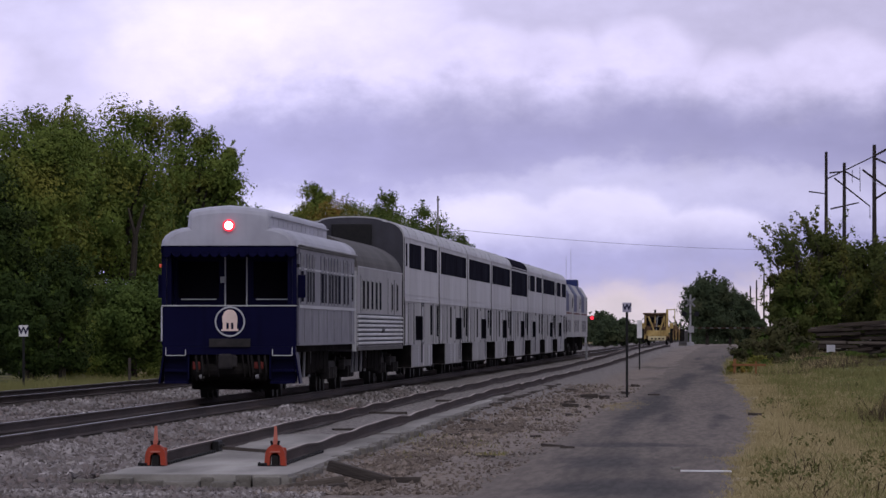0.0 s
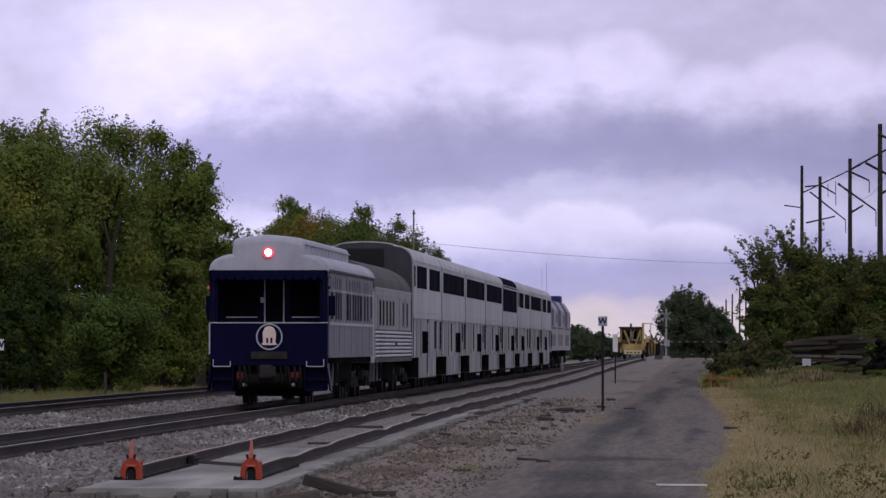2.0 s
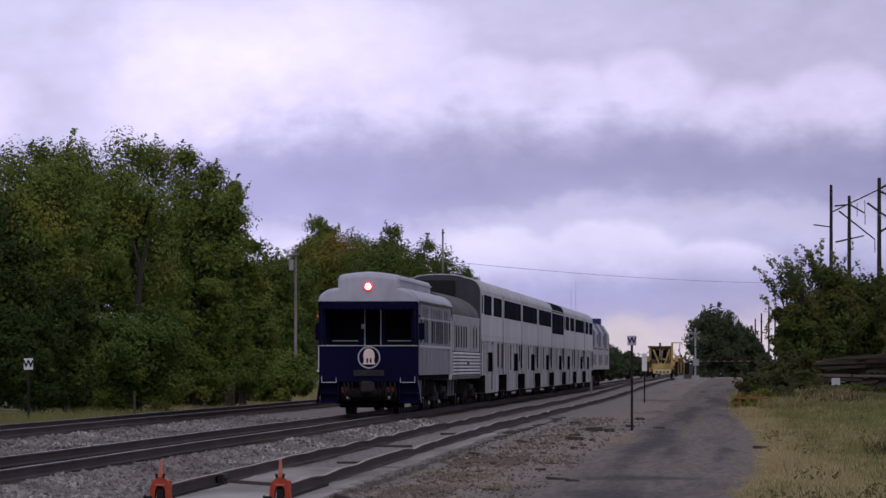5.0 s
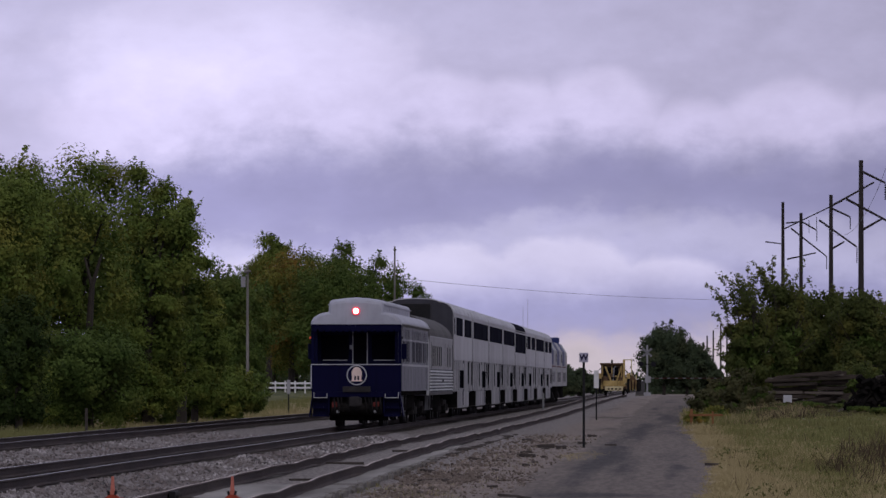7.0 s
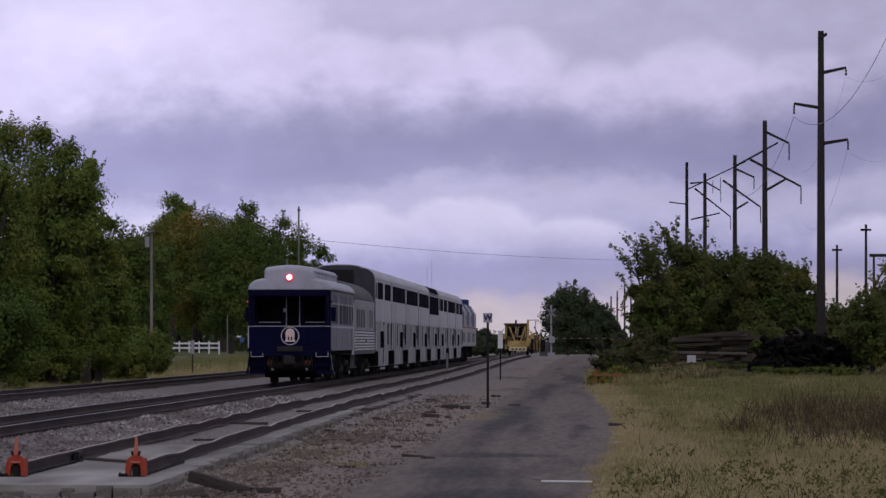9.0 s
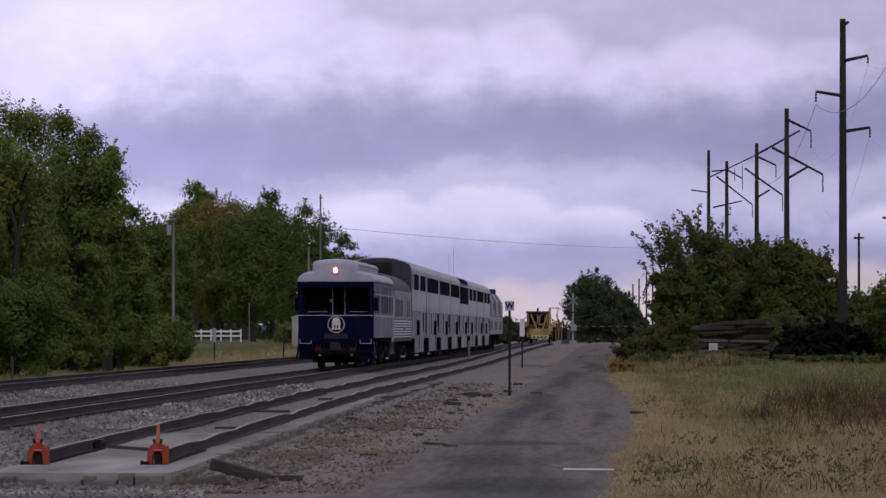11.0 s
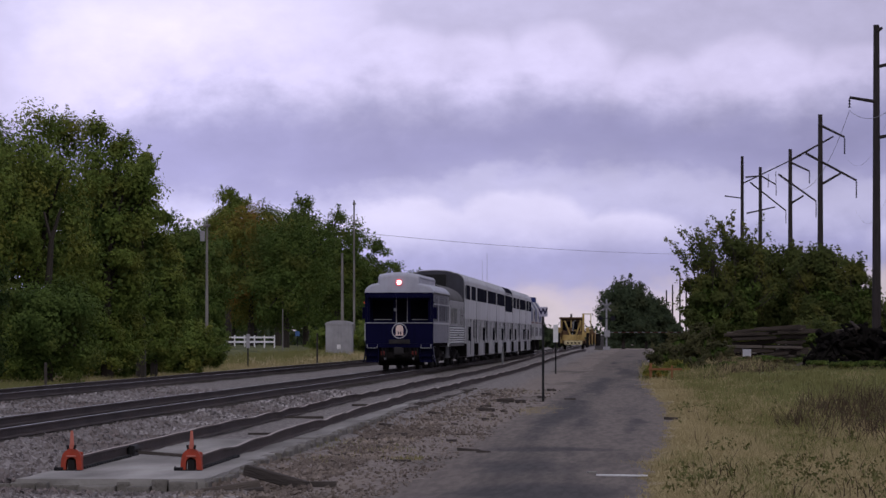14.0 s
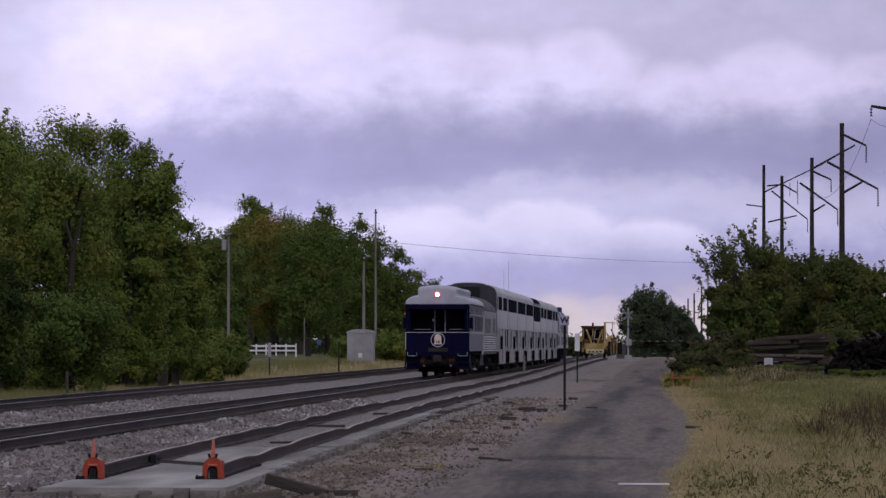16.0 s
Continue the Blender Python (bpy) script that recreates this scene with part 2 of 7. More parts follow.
M["coupler"] = mat("worn_iron", (0.022, 0.02, 0.021), (0.05, 0.045, 0.045), 0.7, scale=6, spec=0.1)
M["rustytop"] = mat("rusty_rail_top", (0.34, 0.28, 0.245), (0.46, 0.39, 0.35), 0.6, metal=0.15, scale=3, stretch=(1, 0.2, 1))
M["wheel"] = mat("wheel_steel", (0.02, 0.018, 0.018), (0.045, 0.04, 0.04), 0.7, metal=0.2, scale=5)
M["blue"] = mat("dark_blue_paint", (0.003, 0.003, 0.023), (0.005, 0.005, 0.032), 0.45, scale=1.2, big=0.5, c3=(0.0032, 0.003, 0.02), spec=0.05, streak=0.4)
M["greypaint"] = mat("grey_car_paint", (0.135, 0.134, 0.165), (0.17, 0.168, 0.2), 0.45, scale=1.5, big=0.3, streak=0.35, spec=0.2)
M["roofgrey"] = mat("light_grey_roof", (0.37, 0.37, 0.43), (0.45, 0.45, 0.52), 0.45, scale=1.2, big=0.35, streak=0.2)
M["roofdark"] = mat("dull_roof", (0.085, 0.08, 0.08), (0.13, 0.122, 0.122), 0.75, scale=1.5, streak=0.4)
M["steel"] = mat("brushed_steel", (0.27, 0.265, 0.275), (0.34, 0.335, 0.345), 0.45, metal=0.4, scale=1.4, big=0.3, streak=0.3)
M["silver"] = mat("silver_car_side", (0.46, 0.456, 0.478), (0.56, 0.556, 0.578), 0.42, metal=0.3, scale=1.2, big=0.18, streak=0.7, c3=(0.38, 0.374, 0.385))
M["dirtysilver"] = mat("grimy_silver", (0.33, 0.324, 0.325), (0.46, 0.45, 0.45), 0.5, metal=0.25, scale=2.2, big=0.35, streak=0.9, c3=(0.24, 0.232, 0.23))
M["flute"] = mat("bright_flute", (0.6, 0.6, 0.62), (0.7, 0.7, 0.72), 0.4, metal=0.3, scale=1.5)
M["locoblue"] = mat("blue_stripe_paint", (0.02, 0.03, 0.12), (0.03, 0.04, 0.15), 0.5, scale=1)
M["seam"] = mat("dark_seam", (0.015, 0.015, 0.02), (0.025, 0.025, 0.03), 0.9, spec=0.0)
M["carend"] = mat("dark_car_end", (0.05, 0.049, 0.062), (0.07, 0.068, 0.082), 0.8, scale=2, streak=0.3)
M["glass"] = mat("tinted_window", (0.018, 0.018, 0.028), (0.03, 0.03, 0.044), 0.5, scale=0.7, big=0.4, spec=0.0)
M["white"] = mat("white_paint", (0.66, 0.65, 0.66), (0.75, 0.74, 0.75), 0.5, scale=3)
M["trim"] = mat("pale_trim", (0.42, 0.42, 0.45), (0.5, 0.5, 0.53), 0.45, scale=3)
M["darkglass"] = mat("unlit_window", (0.005, 0.005, 0.008), (0.01, 0.009, 0.012), 0.5, scale=1, spec=0.0)
M["emblem"] = mat("emblem_cream", (0.75, 0.58, 0.52), (0.8, 0.63, 0.57), 0.6, scale=4)
M["yellow"] = mat("yellow_machine_paint", (0.36, 0.25, 0.085), (0.54, 0.4, 0.17), 0.6, scale=3, big=1.2, c3=(0.22, 0.14, 0.05), streak=0.8)
M["machinecab"] = mat("dirty_cab_paint", (0.085, 0.05, 0.034), (0.19, 0.115, 0.058), 0.75, scale=4, streak=0.6)
M["pole"] = mat("weathered_pole", (0.028, 0.023, 0.023), (0.055, 0.046, 0.044), 0.9, scale=4, stretch=(4, 4, 0.4), bump=0.3)
M["greypole"] = mat("grey_pole", (0.15, 0.138, 0.128), (0.3, 0.28, 0.262), 0.9, scale=1.6, big=0.8, stretch=(2, 2, 0.5), bump=0.3)
M["wire"] = mat("wire", (0.2, 0.2, 0.24), (0.25, 0.25, 0.29), 0.6)
M["hutgrey"] = mat("aluminium_hut", (0.29, 0.283, 0.3), (0.36, 0.35, 0.37), 0.6, metal=0.2, scale=1.4, streak=0.3)
M["log"] = mat("weathered_timber", (0.03, 0.024, 0.02), (0.1, 0.078, 0.064), 0.95, scale=3, bump=0.5, stretch=(0.3, 3, 3))
M["oldlog"] = mat("bleached_timber", (0.085, 0.07, 0.06), (0.18, 0.152, 0.13), 0.95, scale=3, bump=0.5, stretch=(0.3, 3, 3))
M["charred"] = mat("tarred_timber", (0.008, 0.0075, 0.007), (0.022, 0.019, 0.017), 0.95, scale=4, spec=0.0)
M["bark"] = mat("bark", (0.04, 0.034, 0.028), (0.075, 0.062, 0.052), 0.95, scale=5, bump=0.6, stretch=(3, 3, 0.5))
M["drygrass"] = mat("dry_grass", (0.3, 0.246, 0.132), (0.37, 0.305, 0.17), 0.9, island=True, big=0.45, c3=(0.228, 0.19, 0.094), stretch=(1, 0.08, 1))
M["greengrass"] = mat("green_grass", (0.132, 0.136, 0.05), (0.188, 0.184, 0.074), 0.9, island=True, big=0.4, c3=(0.16, 0.14, 0.058), stretch=(1, 0.08, 1))
M["weed"] = mat("brown_weed", (0.05, 0.036, 0.024), (0.105, 0.076, 0.046), 0.9, island=True, big=0.3)
M["weedleaf"] = leaf_mat("weed_leaf", (0.075, 0.08, 0.028), (0.13, 0.13, 0.05), (0.16, 0.14, 0.06))
M["oldconcrete"] = mat("grimy_concrete", (0.15, 0.138, 0.122), (0.25, 0.232, 0.208), 0.95, scale=3, big=1.2, bump=0.6, c3=(0.09, 0.08, 0.07))
M["leafbrown"] = leaf_mat("leaf_brown_brush", (0.04, 0.042, 0.019), (0.085, 0.083, 0.036), (0.115, 0.088, 0.044))
M["frosted"] = mat("frosted_sash", (0.04, 0.04, 0.052), (0.07, 0.07, 0.085), 0.4, scale=4)
M["signgrey"] = mat("faded_sign_face", (0.36, 0.34, 0.44), (0.46, 0.44, 0.54), 0.6, scale=6)
M["dullred"] = mat("dull_red_paint", (0.11, 0.02, 0.018), (0.16, 0.03, 0.025), 0.7, scale=8)
M["stripedark"] = mat("dull_stripe_paint", (0.05, 0.018, 0.016), (0.075, 0.026, 0.022), 0.8, scale=8)
M["signblack"] = mat("sign_letter", (0.02, 0.018, 0.05), (0.03, 0.026, 0.07), 0.6)
M["cream"] = mat("pale_yellow_paint", (0.5, 0.42, 0.24), (0.6, 0.52, 0.32), 0.6, scale=4, big=2, streak=0.5)
M["redlamp"] = mat("red_lamp", (1.0, 0.04, 0.07), (1.0, 0.03, 0.06), 0.3, emit=0.85)
M["hotlamp"] = mat("white_lamp", (1.0, 0.9, 0.88), (1.0, 0.9, 0.88), 0.3, emit=6.0)
M["faded_orange"] = mat("faded_orange", (0.19, 0.085, 0.036), (0.26, 0.12, 0.055), 0.8, scale=4)
M["horn"] = mat("pale_red_paint", (0.42, 0.13, 0.095), (0.56, 0.2, 0.15), 0.7, scale=18)
M["signblue"] = mat("blue_sign", (0.08, 0.16, 0.4), (0.1, 0.2, 0.46), 0.6, scale=2)
M["amber"] = mat("marker_lens", (0.7, 0.1, 0.05), (0.7, 0.12, 0.05), 0.3, emit=0.25)
M["leaf"] = leaf_mat("leaf_green", (0.062, 0.098, 0.02), (0.155, 0.195, 0.044), (0.205, 0.19, 0.04))
M["leafbush"] = leaf_mat("leaf_bush", (0.035, 0.049, 0.014), (0.086, 0.099, 0.028), (0.155, 0.14, 0.034))
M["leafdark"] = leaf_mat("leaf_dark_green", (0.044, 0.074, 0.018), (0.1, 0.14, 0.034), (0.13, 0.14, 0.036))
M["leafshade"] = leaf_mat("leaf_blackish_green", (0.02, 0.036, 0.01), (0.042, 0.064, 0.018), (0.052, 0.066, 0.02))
M["leafyellow"] = leaf_mat("leaf_turning", (0.08, 0.09, 0.02), (0.2, 0.185, 0.04), (0.25, 0.115, 0.03))
# far leaves: distance haze mixed into the colour, greyer and bluer
M["leaffar"] = leaf_mat("leaf_far_hazed", (0.036, 0.052, 0.03), (0.068, 0.088, 0.046), (0.084, 0.088, 0.044))


def ground_mat():
    """One sheet: ballast by the tracks, gravelly dirt beside them, grass on both outer sides."""
    m = bpy.data.materials.new("ground")
    m.use_nodes = True
    nt = m.node_tree
    N, Lk = nt.nodes.new, nt.links.new
    p = nt.nodes["Principled BSDF"]
    p.inputs["Roughness"].default_value = 0.95
    p.inputs["Specular IOR Level"].default_value = 0.2
    tc = N("ShaderNodeTexCoord")
    sep = N("ShaderNodeSeparateXYZ")
    Lk(tc.outputs["Object"], sep.inputs[0])

    def nz(s, d, st=(1, 1, 1)):
        mp = N("ShaderNodeMapping")
        mp.inputs["Scale"].default_value = st
        Lk(tc.outputs["Object"], mp.inputs[0])
        n = N("ShaderNodeTexNoise")
        n.inputs["Scale"].default_value, n.inputs["Detail"].default_value = s, d
        n.inputs["Roughness"].default_value = 0.65
        Lk(mp.outputs[0], n.inputs["Vector"])
        return n.outputs["Fac"]

    def mr(v, a, b, c=0.0, d=1.0):
        n = N("ShaderNodeMapRange")
        n.interpolation_type = "SMOOTHSTEP"
        for k, x in (("From Min", a), ("From Max", b), ("To Min", c), ("To Max", d)):
            n.inputs[k].default_value = x
        Lk(v, n.inputs["Value"])
        return n.outputs[0]

    def mx(f, a, b):
        n = N("ShaderNodeMix")
        n.data_type = "RGBA"
        Lk(f, n.inputs["Factor"])
        for k, v in (("A", a), ("B", b)):
            if isinstance(v, tuple):
                n.inputs[k].default_value = (*v, 1)
            else:
                Lk(v, n.inputs[k])
        return n.outputs["Result"]

    def add(a, b, k):
        n = N("ShaderNodeMath")
        n.operation = "MULTIPLY_ADD"
        Lk(b, n.inputs[0])
        n.inputs[1].default_value = k
        Lk(a, n.inputs[2])
        return n.outputs[0]

    def mult(a, b):
        n = N("ShaderNodeMath")
        n.operation = "MULTIPLY"
        Lk(a, n.inputs[0])
        Lk(b, n.inputs[1])
        return n.outputs[0]

    x = add(sep.outputs[0], nz(0.35, 4, (1, 0.3, 1)), 1.6)        # ragged zone edges (adds about 0.8)
    fine, mid = nz(11, 6, (1, 0.3, 1)), nz(1.0, 6, (1, 0.07, 1))
    gravel = mx(mr(fine, 0.35, 0.65), (0.1, 0.088, 0.081), (0.275, 0.248, 0.23))
    dirt = mx(mr(fine, 0.35, 0.65), (0.135, 0.11, 0.093), (0.26, 0.218, 0.187))
    dirt = mx(mr(mid, 0.5, 0.68), dirt, (0.225, 0.185, 0.15))
    dirt = mx(mr(nz(0.6, 5, (1, 0.05, 1)), 0.52, 0.66), dirt, (0.105, 0.088, 0.076))
    straw = mx(mr(mid, 0.35, 0.65), (0.19, 0.156, 0.078), (0.33, 0.266, 0.14))
    green = mx(mr(mid, 0.35, 0.65), (0.05, 0.06, 0.02), (0.13, 0.13, 0.05))
    col = mx(mr(x, -5.0, -4.0), gravel, dirt)
    col = mx(mr(x, 0.3, 0.9), col, straw)
    col = mx(mr(x, 5.0, 8.0), col, green)
    brush = mx(mr(mid, 0.35, 0.65), (0.06, 0.052, 0.036), (0.13, 0.108, 0.078))
    off = N("ShaderNodeMath")
    off.operation = "ABSOLUTE"
    Lk(add(sep.outputs[0], nz(0.8, 4, (1, 0.06, 1)), 0.5), off.inputs[0])
    # track beds: oily ballast, with shade by rails and train painted in
    for c in (-11.25, -17.75):
        d = N("ShaderNodeMath")
        d.operation = "ADD"
        d.inputs[1].default_value = c
        Lk(off.outputs[0], d.inputs[0])
        away = N("ShaderNodeMath")
        away.operation = "ABSOLUTE"
        Lk(d.outputs[0], away.inputs[0])
        grime_and_shade = mx(mr(fine, 0.35, 0.65), (0.045, 0.039, 0.037), (0.11, 0.098, 0.092))
        col = mx(mr(away.outputs[0], 1.7, 1.2), col, grime_and_shade)
    lush = mx(mr(mid, 0.35, 0.65), (0.09, 0.1, 0.03), (0.17, 0.17, 0.058))
    col = mx(mult(mr(sep.outputs[1], 175, 235), mr(x, 1.6, 4.2)), col, lush)
    col = mx(mult(mr(sep.outputs[1], 300, 335), mr(x, 1.0, 2.2)), col, brush)
    west = mx(mr(x, -21.5, -20.6), straw, gravel)
    west = mx(mr(x, -27.5, -24.8), green, west)
    west = mx(mult(mr(sep.outputs[1], 292, 262), mr(x, -19.8, -20.6)), west, green)
    col = mx(mr(x, -20.0, -19.4), west, col)
    Lk(col, p.inputs["Base Color"])
    b = N("ShaderNodeBump")
    b.inputs["Strength"].default_value, b.inputs["Distance"].default_value = 0.9, 0.06
    Lk(fine, b.inputs["Height"])
    Lk(b.outputs[0], p.inputs["Normal"])
    return m


M["ground"] = ground_mat()


def road_mat():
    """Worn asphalt with darker patches and dusty edges that run into the dirt."""
    m = bpy.data.materials.new("road")
    m.use_nodes = True
    nt = m.node_tree
    N, Lk = nt.nodes.new, nt.links.new
    p = nt.nodes["Principled BSDF"]
    p.inputs["Roughness"].default_value = 0.93
    p.inputs["Specular IOR Level"].default_value = 0.2
    tc, sep = N("ShaderNodeTexCoord"), N("ShaderNodeSeparateXYZ")
    Lk(tc.outputs["Object"], sep.inputs[0])

    def nz(s, d, st):
        mp = N("ShaderNodeMapping")
        mp.inputs["Scale"].default_value = st
        Lk(tc.outputs["Object"], mp.inputs[0])
        n = N("ShaderNodeTexNoise")
        n.inputs["Scale"].default_value, n.inputs["Detail"].default_value, n.inputs["Roughness"].default_value = s, d, 0.62
        Lk(mp.outputs[0], n.inputs["Vector"])
        return n.outputs["Fac"]

    def mr(v, a, b):
        n = N("ShaderNodeMapRange")
        n.interpolation_type = "SMOOTHSTEP"
        n.inputs["From Min"].default_value, n.inputs["From Max"].default_value = a, b
        Lk(v, n.inputs["Value"])
        return n.outputs[0]

    def mx(f, a, b):
        n = N("ShaderNodeMix")
        n.data_type = "RGBA"
        Lk(f, n.inputs["Factor"])
        for k, v in (("A", a), ("B", b)):
            if isinstance(v, tuple):
                n.inputs[k].default_value = (*v, 1)
            else:
                Lk(v, n.inputs[k])
        return n.outputs["Result"]

    def madd(a, k, b):
        n = N("ShaderNodeMath")
        n.operation = "MULTIPLY_ADD"
        Lk(a, n.inputs[0])
        n.inputs[1].default_value = k
        Lk(b, n.inputs[2])
        return n.outputs[0]

    fine = nz(9, 6, (1, 0.05, 1))
    patch = nz(0.9, 6, (1, 0.022, 1))
    tar = mx(mr(fine, 0.35, 0.65), (0.066, 0.054, 0.046), (0.1, 0.083, 0.071))
    dust = mx(mr(fine, 0.35, 0.65), (0.106, 0.087, 0.073), (0.16, 0.132, 0.112))
    dark = mx(mr(fine, 0.35, 0.65), (0.034, 0.03, 0.029), (0.06, 0.053, 0.05))
    col = mx(mr(patch, 0.36, 0.56), tar, dust)
    col = mx(mr(nz(0.6, 7, (1.2, 0.024, 1)), 0.44, 0.64), col, dark)
    # broad tar stains and a dusty strip worn by wheels: middle x, y and half sizes
    wob = nz(0.7, 6, (1, 0.05, 1))
    for x0, y0, rx, ry, tone in ((-1.0, 150, 0.55, 42, dust), (-1.2, 230, 0.6, 60, dust), (-2.0, 105, 1.0, 8, dark), (-1.7, 121, 1.5, 2.5, dark), (-2.3, 175, 0.5, 40, dark),
                                 (-0.2, 160, 0.35, 45, dark), (-1.6, 88, 1.3, 5, dark), (-2.2, 290, 0.45, 60, dark), (-0.6, 100, 0.5, 7, dust), (-2.0, 640, 5.0, 130, dust)):
        mp = N("ShaderNodeMapping")
        mp.vector_type = "POINT"
        mp.inputs["Scale"].default_value = (1 / rx, 1 / ry, 0)
        mp.inputs["Location"].default_value = (-x0 / rx, -y0 / ry, 0)
        Lk(tc.outputs["Object"], mp.inputs[0])
        ln = N("ShaderNodeVectorMath")
        ln.operation = "LENGTH"
        Lk(mp.outputs[0], ln.inputs[0])
        fade = mr(madd(wob, 2.4, ln.outputs["Value"]), 2.5, 1.5)
        col = mx(fade, col, tone)
    x = madd(nz(0.9, 6, (1, 0.06, 1)), 2.2, sep.outputs[0])
    col = mx(mr(x, -1.9, -1.2), dust, col)
    col = mx(mr(x, 0.4, 0.9), col, dust)
    Lk(col, p.inputs["Base Color"])
    b = N("ShaderNodeBump")
    b.inputs["Strength"].default_value, b.inputs["Distance"].default_value = 0.4, 0.02
    Lk(fine, b.inputs["Height"])
    Lk(b.outputs[0], p.inputs["Normal"])
    return m


M["asphalt"] = road_mat()

# ---- building helpers ----


def part(name, bm, material, parent=None, label="", smooth=False):
    """Link a bmesh as one mesh object under a thing or a part."""
    me = bpy.data.meshes.new(name)
    bmesh.ops.recalc_face_normals(bm, faces=bm.faces)
    bm.to_mesh(me)
    bm.free()
    me.materials.append(material)
    if smooth:
        for p in me.polygons:
            p.use_smooth = True
    ob = new(name, me)
    ob.parent = parent
    if label:
        ob["label"] = label
    return ob


def thing(name, x, y, z, label, category, group="", rz=0.0):
    ob = new(name)
    ob.matrix_basis = pose(x, y, z, 0, 0, rz)
    return tagged(ob, label, category, group)


def box(bm, x0, x1, y0, y1, z0, z1, bev=0.0):
    c = ((x0 + x1) / 2, (y0 + y1) / 2, (z0 + z1) / 2)
    r = bmesh.ops.create_cube(bm, size=1, matrix=Matrix.LocRotScale(c, None, (abs(x1 - x0), abs(y1 - y0), abs(z1 - z0))))
    if bev:
        edges = list({e for v in r["verts"] for e in v.link_edges})
        bmesh.ops.bevel(bm, geom=edges, offset=bev, segments=2, affect="EDGES", profile=0.6)
    return bm


def B(x0, x1, y0, y1, z0, z1, bev=0.0):
    return box(bmesh.new(), x0, x1, y0, y1, z0, z1, bev)


def rod(bm, a, b, r0, r1=None, n=8):
    a, b = Vector(a), Vector(b)
    d = b - a
    bmesh.ops.create_cone(bm, cap_ends=True, segments=n, radius1=r0, radius2=r0 if r1 is None else r1, depth=d.length,
                          matrix=Matrix.Translation((a + b) / 2) @ d.to_track_quat("Z", "Y").to_matrix().to_4x4())
    return bm


def prism(bm, outline, y0, y1):
    """Extrude an (x, z) outline from y0 to y1, closed at both ends."""
    a = [bm.verts.new((x, y0, z)) for x, z in outline]
    b = [bm.verts.new((x, y1, z)) for x, z in outline]
    n = len(outline)
    for i in range(n):
        bm.faces.new((a[i], a[(i + 1) % n], b[(i + 1) % n], b[i]))
    bm.faces.new(a[::-1])
    bm.faces.new(b)
    return bm


def arc(cx, cz, rx, rz, a0, a1, n):
    return [(cx + rx * math.cos(radians(a0 + (a1 - a0) * i / n)), cz + rz * math.sin(radians(a0 + (a1 - a0) * i / n))) for i in range(n + 1)]


def raw(name, verts, faces, material, parent=None, label="", kind=""):
    me = bpy.data.meshes.new(name)
    me.from_pydata(verts, [], faces)
    me.materials.append(material)
    me.update()
    ob = new(name, me)
    ob.parent = parent
    return tagged(ob, label, "", "", kind)


def smooth01(v):
    v = min(1.0, max(0.0, v))
    return v * v * (3 - 2 * v)


# ---- ground ----
MAIN, FAR = -11.5, -18.0          # centre lines of the two main tracks
SIDING = [(84, -6.52), (95, -6.6), (120, -6.82), (165, -7.12), (200, -7.28), (300, -7.35), (450, -7.2), (660, -6.8)]


def siding_x(y):
    for (a, p), (b, q) in zip(SIDING, SIDING[1:]):
        if y <= b:
            return p + (q - p) * (y - a) / (b - a)
    return SIDING[-1][1]


def rise(y):
    return 0.42 * smooth01((y - 320) / 280)


def gz(x, y):
    """Height of the ground; the main rails' tops are at zero."""
    z = -0.32
    for c in (MAIN, FAR):
        z = max(z, -0.2 - 0.35 * smooth01((abs(x - c) - 1.45) / 1.3))
    if 89.6 < y < 660:
        z = max(z, -0.2 - 0.14 * smooth01((abs(x - siding_x(y)) - 0.9) / 0.8))
    if x < -20.6:
        z = -0.4 + 0.25 * smooth01((-22 - x) / 6)
    z += rise(y) * smooth01((x + 10.2) / 2)
    z += rise(y) * 0.8 * smooth01((-21 - x) / 3)
    z += 0.45 * smooth01((-27 - x) / 7) * smooth01((y - 440) / 160)
    z += 0.42 * smooth01((x - 0.2) / 5.0) * smooth01((y - 150) / 200)
    z += 0.035 * noise.noise((x * 0.7, y * 0.15, 0)) + 0.02 * noise.noise((x * 2.1, y * 0.8, 4))
    return z


def build_ground():
    xs = [-3000, -1500, -800, -400, -200, -120, -80, -60, -45, -35] + [i * 0.5 for i in range(-60, 41)] + [24, 30, 40, 60, 100, 200, 400, 800, 1500, 3000]
    ys = [-300, -100, 0, 40, 60] + [70 + i * 1.5 for i in range(120)] + [250 + i * 8 for i in range(60)] + [740, 780, 840, 920, 1050, 1250, 1600, 2200, 3200, 4900]
    verts = [(x, y, gz(x, y)) for y in ys for x in xs]
    w = len(xs)
    faces = [(j * w + i, j * w + i + 1, (j + 1) * w + i + 1, (j + 1) * w + i) for j in range(len(ys) - 1) for i in range(w - 1)]
    ob = raw("ground", verts, faces, M["ground"])
    tagged(ob, "grey ballast, brown gravelly dirt and dry grass verge", "ground", "", "structure")
    for p in ob.data.polygons:
        p.use_smooth = True


def verge(y):
    """Where the grass begins beside the road."""
    pts = [(-200, -0.2), (60, -0.2), (104, 0.05), (140, 0.32), (174, 0.4), (215, 0.18), (277, -0.45), (400, -0.6), (900, -0.6)]
    for (a, p), (b, q) in zip(pts, pts[1:]):
        if y <= b:
            return p + (q - p) * (y - a) / (b - a)
    return -0.6


